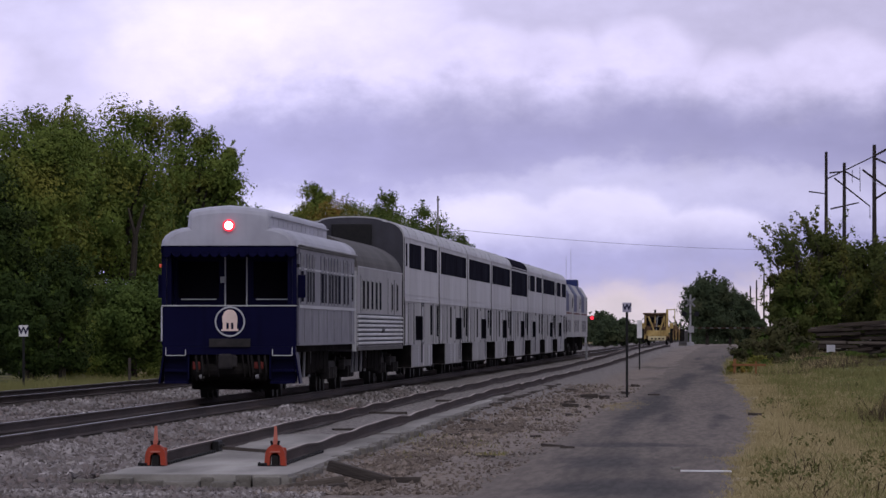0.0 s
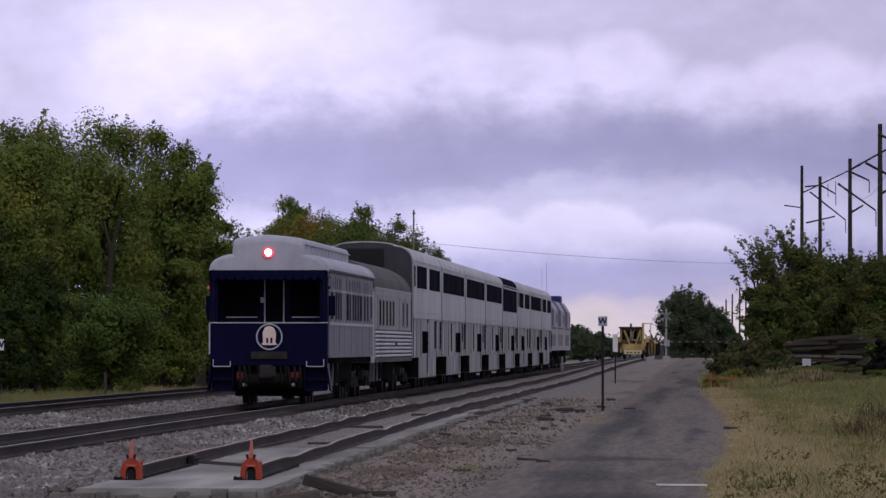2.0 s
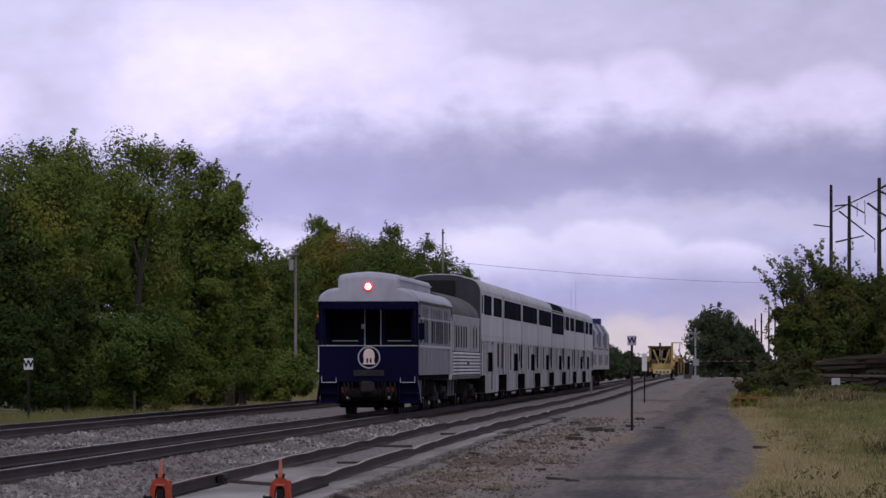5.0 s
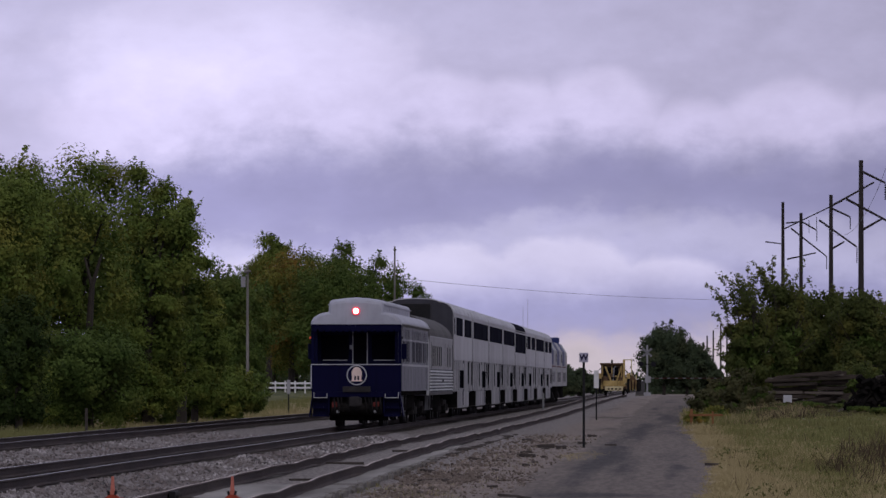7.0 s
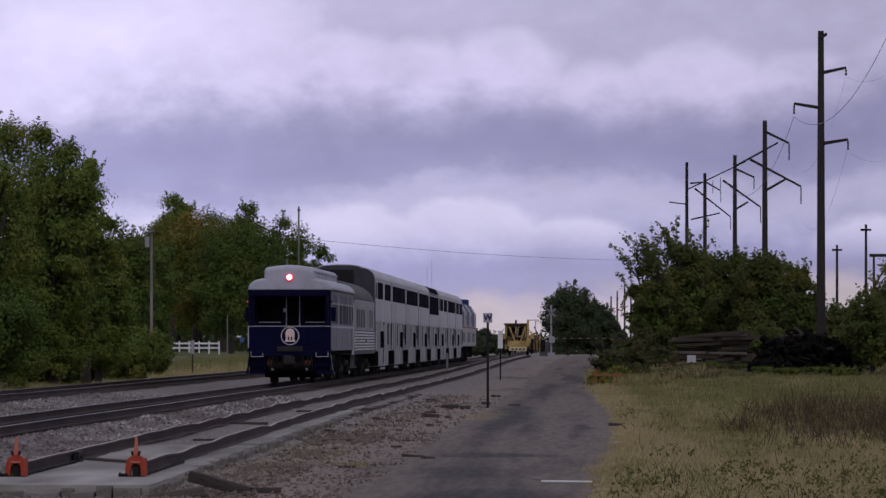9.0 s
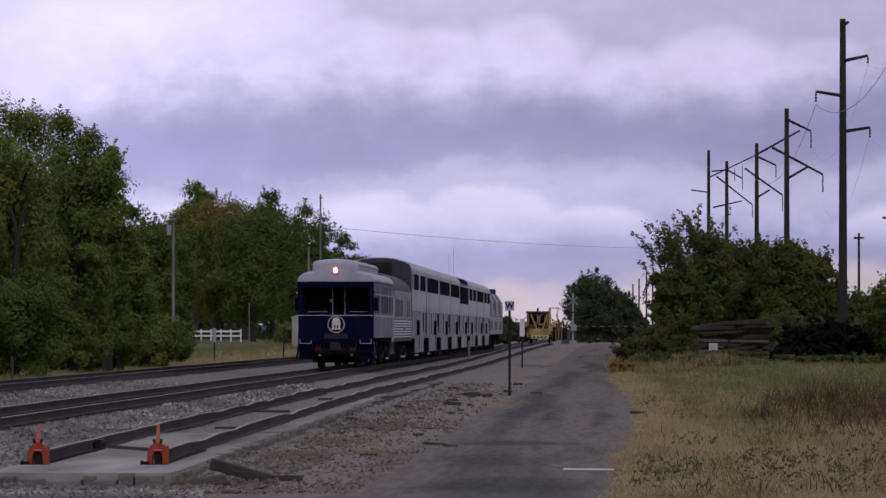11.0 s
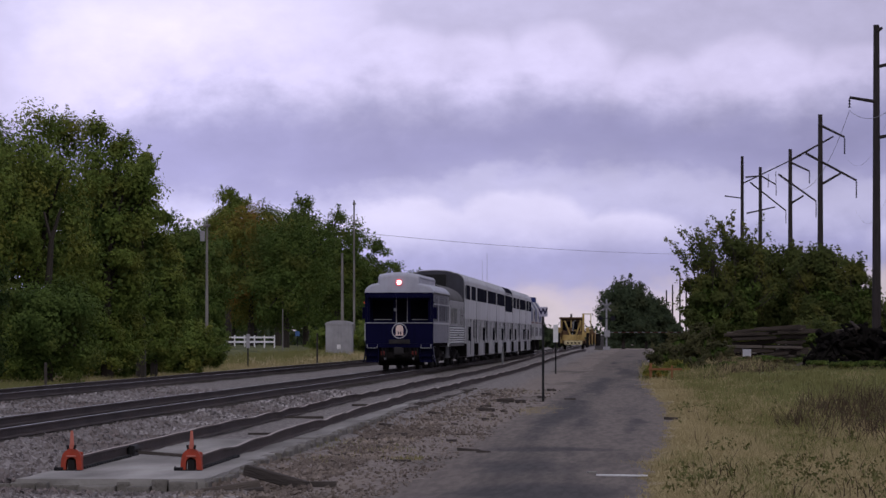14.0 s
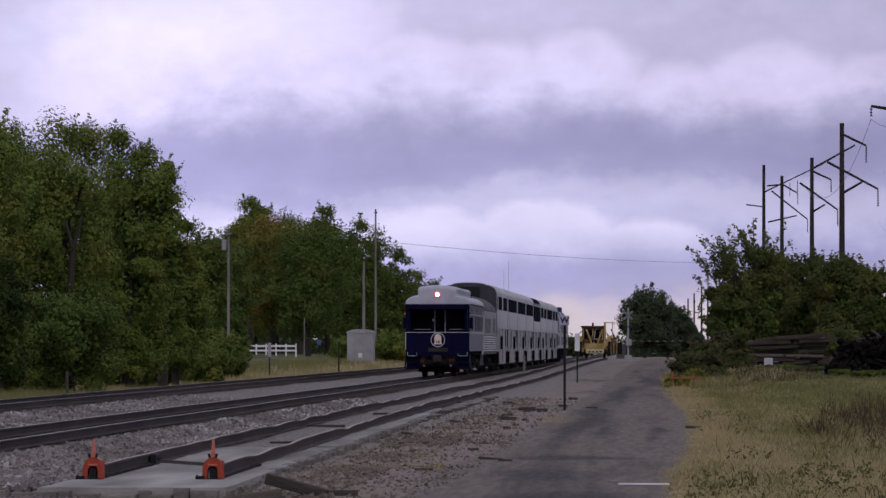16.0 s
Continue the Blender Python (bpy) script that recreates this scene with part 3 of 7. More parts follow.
def build_road():
    rng = random.Random(4)
    verts, faces = [], []
    ys = [-120 + i * 2.0 for i in range(436)]
    cols = 9
    for y in ys:
        l = -3.35 + 0.3 * noise.noise((y * 0.09, 1, 0)) + 0.15 * noise.noise((y * 0.4, 1, 0)) - 0.3 * smooth01((y - 250) / 200)
        r = verge(y) + 0.1 + 0.25 * noise.noise((y * 0.08, 5, 0)) + 0.18 * noise.noise((y * 0.45, 7, 0))
        for i in range(cols):
            x = l + (r - l) * i / (cols - 1)
            edge = 0.03 * (1 - (2 * i / (cols - 1) - 1) ** 4)
            verts.append((x, y, gz(x, y) - 0.004 + edge))
    for j in range(len(ys) - 1):
        for i in range(cols - 1):
            faces.append((j * cols + i, j * cols + i + 1, (j + 1) * cols + i + 1, (j + 1) * cols + i))
    ob = raw("road", verts, faces, M["asphalt"])
    tagged(ob, "worn dusty asphalt access road beside the tracks", "road", "", "structure")
    for p in ob.data.polygons:
        p.use_smooth = True


# ---- tracks ----
RAIL = [(-0.07, -0.17), (0.07, -0.17), (0.07, -0.155), (0.012, -0.13), (0.012, -0.04), (0.036, -0.03), (0.036, -0.006),
        (0.028, 0.0), (-0.028, 0.0), (-0.036, -0.006), (-0.036, -0.03), (-0.012, -0.04), (-0.012, -0.13), (-0.07, -0.155)]


def rail_mesh(name, path, parent, label):
    """Sweep the rail section along points (x, y, z); worn running surface in its own mesh, 1 mm proud."""
    verts, faces = [], []
    n = len(RAIL)
    for x, y, z in path:
        verts += [(x + a, y, z + b) for a, b in RAIL]
    for j in range(len(path) - 1):
        for i in range(n):
            k = (i + 1) % n
            faces.append((j * n + i, j * n + k, (j + 1) * n + k, (j + 1) * n + i))
    faces.append(tuple(range(n)))
    ob = raw(name, verts, faces, M["rail"], parent, label)
    return ob


def rail_top(path, parent, material):
    v, f = [], []
    for x, y, z in path:
        v += [(x - 0.026, y, z + 0.002), (x + 0.026, y, z + 0.002)]
    for j in range(len(path) - 1):
        f.append((2 * j, 2 * j + 1, 2 * j + 3, 2 * j + 2))
    raw("running_surface", v, f, material, parent)


def track(name, centre, y0, y1, wav, label, tie_mat, tie_step, top_mat):
    t = thing(name, 0, 0, 0, label, "railway track")
    t["kind"] = "structure"
    ys = [y0]
    while ys[-1] < y1:
        ys.append(ys[-1] + (15 if ys[-1] < 60 else 1.5 if ys[-1] < 260 else 6 if ys[-1] < 700 else 60))
    for side in (-0.753, 0.753):
        path = [(centre(y) + side, y, wav(y, side)) for y in ys]
        r = rail_mesh("rail", path, t, "rusty steel rail")
        rail_top(path, r, top_mat)
    rng = random.Random(7)
    base = bpy.data.meshes.new("tie")
    bm = B(-1.3, 1.3, -0.11, 0.11, -0.18, 0.0, 0.015)
    bm.to_mesh(base)
    bm.free()
    base.materials.append(tie_mat)
    y, k = (118 if y0 < 90 else 140), 0
    while y < 255 and k < 290:
        ob = new("tie", base)
        ob.parent = t
        zt = (wav(y, 0.75) + wav(y, -0.75)) / 2 - (0.172 if y0 < 90 else 0.215)
        ob.matrix_basis = pose(centre(y) + rng.uniform(-0.05, 0.05), y, zt + rng.uniform(-0.025, 0.004), 0, 0, rng.uniform(-1.5, 1.5))
        y, k = y + tie_step, k + 1
    verts, faces = [], []
    if y0 > 90:
        return t
    ys = [y0 + 0.55 * i for i in range(int((118 - y0) / 0.55))] + [y + 0.83 * i for i in range(int((700 - y) / 0.83))]
    for y in ys:
        c, zt = centre(y), wav(y, 0) - (0.172 if y0 < 90 else 0.2)
        n = len(verts)
        for a in (-1.3, 1.3):
            for b in (-0.11, 0.11):
                for h in (-0.12, 0.0):
                    verts.append((c + a, y + b, zt + h))
        faces += [(n + 1, n + 5, n + 7, n + 3), (n, n + 4, n + 5, n + 1), (n + 4, n + 6, n + 7, n + 5)]
    raw("far_ties", verts, faces, tie_mat, t, "", "stuff")
    return t


def main_wave(y, s):
    return 0.012 * noise.noise((y * 0.03, s, 2))


def siding_wave(y, s):
    w = 0.05 * noise.noise((y * 0.075, s * 0.5, 9)) + 0.02 * noise.noise((y * 0.21, s * 3, 3))
    d = (y - 97 + 3.0 * (s > 0)) % 11.9          # low joints
    w -= 0.05 * (0.5 + noise.noise((round((y - 97) / 11.9) * 3.7, s * 5, 1))) * math.exp(-(min(d, 11.9 - d) / 2.2) ** 2)
    return w * smooth01((y - 90) / 25) + rise(y) - 0.01


def build_tracks():
    track("railway_track", lambda y: MAIN, -150, 3000, main_wave, "main railway track with worn steel rails on dark ties", M["tie"], 0.55, M["railtop"])
    track("railway_track", lambda y: FAR, -150, 3000, main_wave, "far main railway track on pale ballast", M["tie"], 0.55, M["railtop"])
    track("siding_track", lambda y: siding_x(y) + 0.05 * noise.noise((y * 0.12, 0, 0)) * smooth01((y - 110) / 40), 95.2, 640, siding_wave,
          "rusty uneven siding track ending on concrete", M["oldtie"], 0.9, M["rustytop"])


def build_slab():
    """Concrete at the siding's end; farther on only its outer lip shows from under the gravel."""
    def sweep(ys, left, right, top):
        verts, faces = [], []
        for y in ys:
            l, r, z = left(y), right(y), top(y)
            verts += [(l, y, z - 0.3), (l, y, z), (r, y, z), (r + 0.04, y, z - 0.3)]
        for j in range(len(ys) - 1):
            for i in range(3):
                faces.append((j * 4 + i, j * 4 + i + 1, (j + 1) * 4 + i + 1, (j + 1) * 4 + i))
        faces += [(0, 1, 2, 3)]
        return verts, faces

    ragged = lambda y, k: 0.08 * noise.noise((y * 0.09, k, 0)) + 0.025 * noise.noise((y * 0.4, k, 3))
    top = lambda y: -0.168 + 0.01 * noise.noise((y * 0.5, 3, 0)) - 0.02 * smooth01((y - 170) / 40)
    t = thing("concrete_slab", 0, 0, 0, "pale cracked concrete slab under the siding's end", "slab")
    t["kind"] = "structure"
    ys = [89.0 + i * 0.75 for i in range(48)]
    v, f = sweep(ys, lambda y: siding_x(y) - (1.0 if y < 96 else 0.86 + ragged(y, 5)), lambda y: siding_x(y) + 1.22 + ragged(y, 0), top)
    raw("pad", v, f, M["concrete"], t)
    ys = [125.0 + i for i in range(80)]
    v, f = sweep(ys, lambda y: siding_x(y) + 0.58 + ragged(y, 2), lambda y: siding_x(y) + 1.2 + 1.5 * ragged(y, 0) - 0.25 * smooth01((y - 160) / 45), top)
    raw("lip", v, f, M["concrete"], t)
    # crumbling blocks along the outer edge, rail clips on the pad
    rng = random.Random(77)
    y = 89.05
    while y < 170:
        l = rng.uniform(0.7, 1.5)
        r = siding_x(y) + 1.22 + ragged(y, 0)
        part("edge_block", B(r - 0.1, r + rng.uniform(0.03, 0.1), y, y + l, -0.5, top(y) + rng.uniform(-0.05, 0.012), 0.02), M["oldconcrete"], t)
        y += l + rng.uniform(0.05, 0.25)
    x = siding_x(89) - 1.3
    while x < siding_x(89) + 1.15:
        w = rng.uniform(0.12, 0.45)
        b = part("front_block", B(x, x + w, 88.5 + rng.uniform(0, 0.4), 89.05, -0.5, top(89) - rng.uniform(0.01, 0.13), 0.02), M["oldconcrete"], t)
        b.matrix_basis = pose(0, 0, 0, 0, rng.uniform(-0.15, 0.15), 0)
        x += w + rng.uniform(-0.02, 0.06)
    for k in range(20):
        for s in (-0.753, 0.753):
            y = 95.8 + 0.5 * k
            part("rail_clip", B(siding_x(y) + s + 0.05, siding_x(y) + s + 0.12, y, y + 0.16, -0.185, -0.135, 0.01), M["black"], t)


build_ground()
build_road()
build_tracks()
build_slab()


# ---- train ----


def wheelset(parent, y):
    bm = bmesh.new()
    rod(bm, (-0.9, 0, 0), (0.9, 0, 0), 0.08)
    for s in (-1, 1):
        rod(bm, (s * 0.69, 0, 0), (s * 0.82, 0, 0), 0.455, n=24)
        rod(bm, (s * 0.66, 0, 0), (s * 0.69, 0, 0), 0.485, n=24)
    ob = part("wheelset", bm, M["wheel"], parent, "steel wheels on an axle")
    ob.matrix_basis = pose(0, y, 0.46)
    return ob


def truck(car, y, axles, pitch=1.4, name="truck"):
    """A bogie: side frames, bolster, springs, journal boxes and wheelsets."""
    bm = bmesh.new()
    half = pitch * (axles - 1) / 2
    for s in (-1, 1):
        box(bm, s * 1.0 - 0.08, s * 1.0 + 0.08, -half - 0.5, half + 0.5, 0.52, 0.78, 0.03)
        for k in range(axles):
            yy = -half + k * pitch
            box(bm, s * 1.02 - 0.12, s * 1.02 + 0.14, yy - 0.15, yy + 0.15, 0.32, 0.62, 0.03)
        for k in range(axles - 1):
            yy = -half + (k + 0.5) * pitch
            for d in (-0.18, 0.18):
                rod(bm, (s * 1.08, yy + d, 0.34), (s * 1.08, yy + d, 0.62), 0.09)
    box(bm, -1.0, 1.0, -0.25, 0.25, 0.55, 0.85)
    ob = part(name, bm, M["truck"], car, "grimy cast steel truck")
    ob.matrix_basis = pose(0, y, 0)
    for k in range(axles):
        wheelset(ob, -half + k * pitch)
    return ob


def windows(car, spans, z0, z1, x, name="window", frame_mat=None, glass="glass"):
    """Dark panes in a raised frame on the side of a car."""
    for a, b in spans:
        w = part(name, B(x - 0.02, x + 0.012, a, b, z0, z1), M[glass], car)
        bm = bmesh.new()
        t = 0.05
        for q in ((a - t, a, z0 - t, z1 + t), (b, b + t, z0 - t, z1 + t), (a, b, z0 - t, z0), (a, b, z1, z1 + t)):
            box(bm, x - 0.02, x + 0.022, q[0], q[1], q[2], q[3])
        part("window_frame", bm, frame_mat or M["trim"], w)


def observation_car():
    L = 26.3
    car = thing("observation_car", MAIN, 0, 0, "dark blue and grey heavyweight observation car with open rear platform", "train car", "train cars")
    # side walls and inner body
    part("side_wall", B(1.44, 1.5, 1.15, L - 0.5, 1.2, 3.42), M["greypaint"], car, "grey riveted side wall")
    part("side_wall", B(-1.5, -1.44, 1.15, L - 0.5, 1.2, 3.42), M["greypaint"], car, "grey riveted side wall")
    part("front_end", B(-1.44, 1.44, L - 0.55, L - 0.45, 1.0, 3.42), M["greypaint"], car)
    part("floor", B(-1.44, 1.44, 0.05, L - 0.5, 1.05, 1.22), M["under"], car)
    # roof: low sides with a clerestory on top, closed by a rounded hood over the platform
    low = [(-1.54, 3.42), (-1.54, 3.47)] + arc(-0.88, 3.47, 0.66, 0.4, 180, 90, 6)[1:] + arc(0.88, 3.47, 0.66, 0.4, 90, 0, 6)[:-1] + [(1.54, 3.47), (1.54, 3.42)]
    bm = bmesh.new()
    prism(bm, low, 0.45, L - 0.4)
    part("roof", bm, M["roofgrey"], car, "light grey painted roof")
    top = [(-0.92, 3.8), (-0.92, 4.14)] + arc(-0.76, 4.14, 0.16, 0.14, 180, 90, 4)[1:] + [(-0.4, 4.33), (0, 4.36), (0.4, 4.33)] + arc(0.76, 4.14, 0.16, 0.14, 90, 0, 4)[:-1] + [(0.92, 4.14), (0.92, 3.8)]
    hood = low[:8] + [(-0.94, 3.88)] + top[1:-1] + [(0.94, 3.88)] + low[8:]
    rings, bm = [], bmesh.new()
    for y, k, lift in ((-0.1, 0.9, 0.82), (-0.075, 0.95, 0.91), (-0.02, 0.98, 0.965), (0.1, 0.995, 0.99), (0.3, 1.0, 1.0), (0.46, 1.0, 1.0)):
        rings.append([bm.verts.new((x * k, y, 3.42 + (z - 3.42) * lift)) for x, z in hood])
    for a, b in zip(rings, rings[1:]):
        for n in range(len(hood)):
            m = (n + 1) % len(hood)
            bm.faces.new((a[n], a[m], b[m], b[n]))
    bm.faces.new(rings[0][::-1])
    part("hood", bm, M["roofgrey"], car, "smooth grey rounded hood over the platform")
    bm = bmesh.new()
    prism(bm, top, 0.45, 23.2)
    cl = part("clerestory", bm, M["roofgrey"], car, "raised grey clerestory with small vents")
    part("cap", B(-0.97, 0.97, 0.3, 23.3, 4.1, 4.13), M["roofgrey"], cl)
    for k in range(12):
        part("vent", B(0.92, 0.928, 1.2 + k * 1.8, 2.3 + k * 1.8, 3.92, 4.06), M["roofgrey"], cl)
    # awning with scallops
    bm = bmesh.new()
    box(bm, -1.5, 1.5, -0.1, -0.065, 3.3, 3.45)
    for k in range(14):
        rod(bm, (-1.4 + k * 0.215, -0.094, 3.3), (-1.4 + k * 0.215, -0.07, 3.3), 0.107, n=12)
    for s in (-1, 1):
        box(bm, s * 1.5 - 0.025, s * 1.5 + 0.025, -0.1, 1.15, 3.28, 3.43)
    part("awning", bm, M["blue"], car, "dark blue scalloped awning")
    # platform end: posts, solid rail panel, trim, gate
    for s in (-1, 1):
        part("corner_post", B(s * 1.47 - 0.05, s * 1.47 + 0.05, 0.02, 0.14, 1.2, 3.42), M["blue"], car)
        part("side_panel", B(s * 1.47 - 0.03, s * 1.47 + 0.03, 0.14, 1.15, 1.2, 2.1), M["blue"], car)
    for s in (-1, 1):
        part("platform_lining", B(s * 1.36 - 0.05, s * 1.36 + 0.05, 0.14, 1.1, 2.1, 3.42), M["blue"], car)
        part("corner_pillar", B(s * 1.36 - 0.1, s * 1.36 + 0.09, 0.94, 1.1, 1.2, 3.42), M["blue"], car)
    part("platform_ceiling", B(-1.44, 1.44, 0.0, 1.1, 3.36, 3.42), M["blue"], car)
    part("rail_panel", B(-1.5, 1.5, 0.0, 0.06, 1.18, 2.08, 0.01), M["blue"], car, "dark blue platform railing panel")
    part("hand_rail", B(-1.52, 1.52, -0.03, 0.05, 2.085, 2.112, 0.01), M["trim"], car, "pale platform hand rail")
    part("side_rail", B(-1.535, -1.5, -0.03, 0.03, 1.3, 2.08, 0.01), M["trim"], car)
    # end wall of the car behind the platform, with door and two windows
    wall = part("end_wall", B(-1.44, 1.44, 1.1, 1.16, 1.2, 3.42), M["blue"], car, "dark blue end wall")
    for x0, x1 in ((-1.22, -0.3), (0.48, 1.36)):
        part("window", B(x0, x1, 1.07, 1.1, 2.28, 3.1), M["darkglass"], wall)
        part("window_sill", B(x0 + 0.06, x1 - 0.06, 1.03, 1.1, 2.235, 2.262), M["trim"], wall)
    part("door", B(-0.13, 0.3, 1.06, 1.1, 1.25, 3.15), M["darkglass"], wall)
    for x in (-0.16, 0.33):
        part("door_frame", B(x - 0.014, x + 0.014, 1.03, 1.1, 1.25, 3.2), M["trim"], wall)
    part("door_lamp", rod(bmesh.new(), (-0.22, 1.02, 2.62), (-0.22, 1.02, 2.76), 0.05), M["trim"], wall)
    # round emblem
    ring = bmesh.new()
    for k in range(32):
        a, b = radians(k * 11.25), radians((k + 1) * 11.25)
        rod(ring, (0.02 + 0.325 * math.cos(a), -0.03, 1.74 + 0.325 * math.sin(a)), (0.02 + 0.325 * math.cos(b), -0.03, 1.74 + 0.325 * math.sin(b)), 0.02, n=6)
    disc = part("emblem", rod(bmesh.new(), (0.02, -0.03, 1.74), (0.02, 0.0, 1.74), 0.315, n=40), M["blue"], car, "round drumhead sign with a cream emblem")
    part("emblem_ring", ring, M["trim"], disc)
    bm = bmesh.new()
    rod(bm, (0.02, -0.045, 1.86), (0.02, -0.03, 1.86), 0.155, n=24)
    box(bm, -0.15, 0.19, -0.044, -0.03, 1.72, 1.87)
    for a, b in ((-0.14, -0.06), (-0.005, 0.045), (0.1, 0.18)):
        box(bm, a, b, -0.043, -0.03, 1.55, 1.73)
    box(bm, -0.17, 0.21, -0.046, -0.03, 1.53, 1.575)
    part("emblem_figure", bm, M["emblem"], disc)
    # tail lamp and markers
    lamp = part("tail_lamp", rod(bmesh.new(), (0.0, -0.17, 3.9), (0.0, 0.0, 3.9), 0.135, n=24), M["redlamp"], car, "lit red tail lamp")
    part("lamp_core", rod(bmesh.new(), (0.0, -0.185, 3.9), (0.0, -0.17, 3.9), 0.09, n=20), M["hotlamp"], lamp)
    for s in (-1, 1):
        part("marker_lamp", B(s * 1.55 - 0.03, s * 1.55 + 0.03, 0.1, 0.2, 2.96, 3.04, 0.015), M["amber"] if s < 0 else M["black"], car)
    # buffer beam, steps, coupler, hoses
    part("buffer_beam", B(-1.5, 1.5, 0.0, 0.25, 1.0, 1.18, 0.01), M["blue"], car)
    part("tail_gate", B(-0.45, 0.48, -0.06, 0.0, 1.17, 1.36, 0.01), M["coupler"], car, "dull grey buffer plate")
    for s in (-1, 1):
        for k, z in enumerate((0.35, 0.62, 0.9)):
            part("step_tread", B(s * 1.2 - 0.28, s * 1.2 + 0.28, 0.1 + 0.02 * k, 0.95, z, z + 0.05), M["blue"], car)
        bm = bmesh.new()
        prism(bm, [(s * 1.46, 1.05), (s * 1.5, 1.05), (s * 1.6, 0.35), (s * 1.56, 0.35)], 0.06, 1.0)
        box(bm, s * 1.2 - 0.28, s * 1.2 + 0.28, 0.3, 0.34, 0.35, 1.05)
        box(bm, s * 0.92 - 0.02, s * 0.92 + 0.02, 0.06, 1.0, 0.45, 1.05)
        box(bm, s * 1.2 - 0.28, s * 1.2 + 0.28, 0.92, 0.97, 0.35, 1.05)
        part("step_box", bm, M["blue"], car, "dark blue boarding step box")
        bm = bmesh.new()
        pts = [(s * 1.42, -0.04, 1.16), (s * 1.42, -0.06, 0.98), (s * 0.98, -0.06, 0.98), (s * 0.98, -0.04, 1.12)]
        for a, b in zip(pts, pts[1:]):
            rod(bm, a, b, 0.011, n=6)
        part("grab_iron", bm, M["trim"], car)
    bm = B(-0.14, 0.14, -0.45, 0.6, 0.72, 1.0, 0.03)
    box(bm, -0.2, 0.12, -0.62, -0.4, 0.68, 1.02, 0.05)
    box(bm, 0.05, 0.22, -0.6, -0.45, 0.72, 0.98, 0.04)
    part("coupler", bm, M["coupler"], car, "worn iron coupler")
    for x in (-0.75, -0.62, 0.5, 0.66, 0.8):
        bm = bmesh.new()
        rod(bm, (x, -0.02, 0.98), (x + 0.05, -0.12, 0.6), 0.03, n=6)
        rod(bm, (x + 0.05, -0.12, 0.6), (x + 0.02, -0.02, 0.42), 0.03, n=6)
        part("air_hose", bm, M["under"], car)
    part("red_valve", B(-0.82, -0.64, -0.03, 0.05, 0.66, 0.84, 0.03), M["dullred"], car, "dull red valve")
    part("red_valve", B(0.56, 0.78, -0.03, 0.05, 0.68, 0.84, 0.03), M["dullred"], car, "dull red valve")
    # pale rods stand in for the bright glints at the wheel hubs
    for x in (-0.66, 0.6):
        part("hose_fitting", rod(bmesh.new(), (x, -0.04, 0.5), (x + 0.1, -0.05, 0.52), 0.05, n=8), M["pipe"], car)
    part("draft_box", B(-0.88, 0.88, 0.25, 1.6, 0.42, 1.05, 0.06), M["under"], car)
    # two dark blocks added to fill the shaded gap under the car
    part("brake_rigging", B(-1.0, 1.0, 2.1, 2.4, 0.2, 0.62, 0.06), M["under"], car)
    part("under_pan", B(-1.2, 1.2, 1.3, 2.0, 0.36, 1.05, 0.05), M["under"], car)
    part("brake_cylinder", rod(bmesh.new(), (-0.8, 0.15, 0.62), (0.75, 0.15, 0.66), 0.16, n=12), M["under"], car)
    for x in (-0.5, -0.28, 0.3, 0.42):
        part("hanging_cable", rod(bmesh.new(), (x, -0.02, 1.0), (x + 0.06, -0.05, 0.5), 0.022, n=6), M["under"], car)
    # sides: belt rail, letterboard, upper sash and windows
    for s in (-1, 1):
        part("belt_rail", B(s * 1.5, s * 1.53, 1.15, L - 0.5, 2.05, 2.12), M["trim"], car)
        part("sill", B(s * 1.5, s * 1.515, 1.15, L - 0.5, 1.2, 1.26), M["greypaint"], car)
        part("eave", B(s * 1.5, s * 1.56, 0.3, L - 0.5, 3.4, 3.46), M["roofdark"], car)
    spans = [(1.7, 2.9), (4.2, 4.9), (5.3, 6.0), (6.6, 7.3), (10.0, 11.2), (11.7, 12.4), (13.4, 14.2), (14.7, 15.5), (16.2, 17.0), (17.6, 18.8), (20.2, 21.0), (22.0, 22.7)]
    windows(car, spans, 2.2, 2.9, 1.5, frame_mat=M["greypaint"])
    windows(car, [(a, b) for a, b in spans], 3.0, 3.26, 1.5, "upper_sash", M["greypaint"], glass="frosted")
    part("sash_rail", B(1.5, 1.52, 1.3, L - 0.6, 2.93, 2.97), M["trim"], car)
    for s in (-1, 1):
        part("gate_plate", B(s * 1.58 - 0.09, s * 1.58 + 0.09, 0.9, 0.96, 2.28, 2.8, 0.02), M["blue"], car, "dark blue folded gate plate")
    for y in (3.4, 6.4, 9.2, 12.9, 16.0, 19.5, 23.5):
        part("panel_seam", B(1.5, 1.504, y, y + 0.025, 1.27, 2.05), M["carend"], car)
    door = part("vestibule_door", B(1.5, 1.512, L - 2.2, L - 1.2, 1.2, 3.3), M["greypaint"], car, "grey vestibule door")
    part("door_window", B(1.512, 1.518, L - 1.95, L - 1.45, 2.3, 3.0), M["darkglass"], door)
    part("rain_gutter", B(1.53, 1.575, 0.5, L - 0.5, 3.47, 3.5), M["trim"], car)
    truck(car, 4.3, 3, 1.6)
    truck(car, L - 4.3, 3, 1.6)
    under_gear(car, 8, L - 8, 3)
    return car


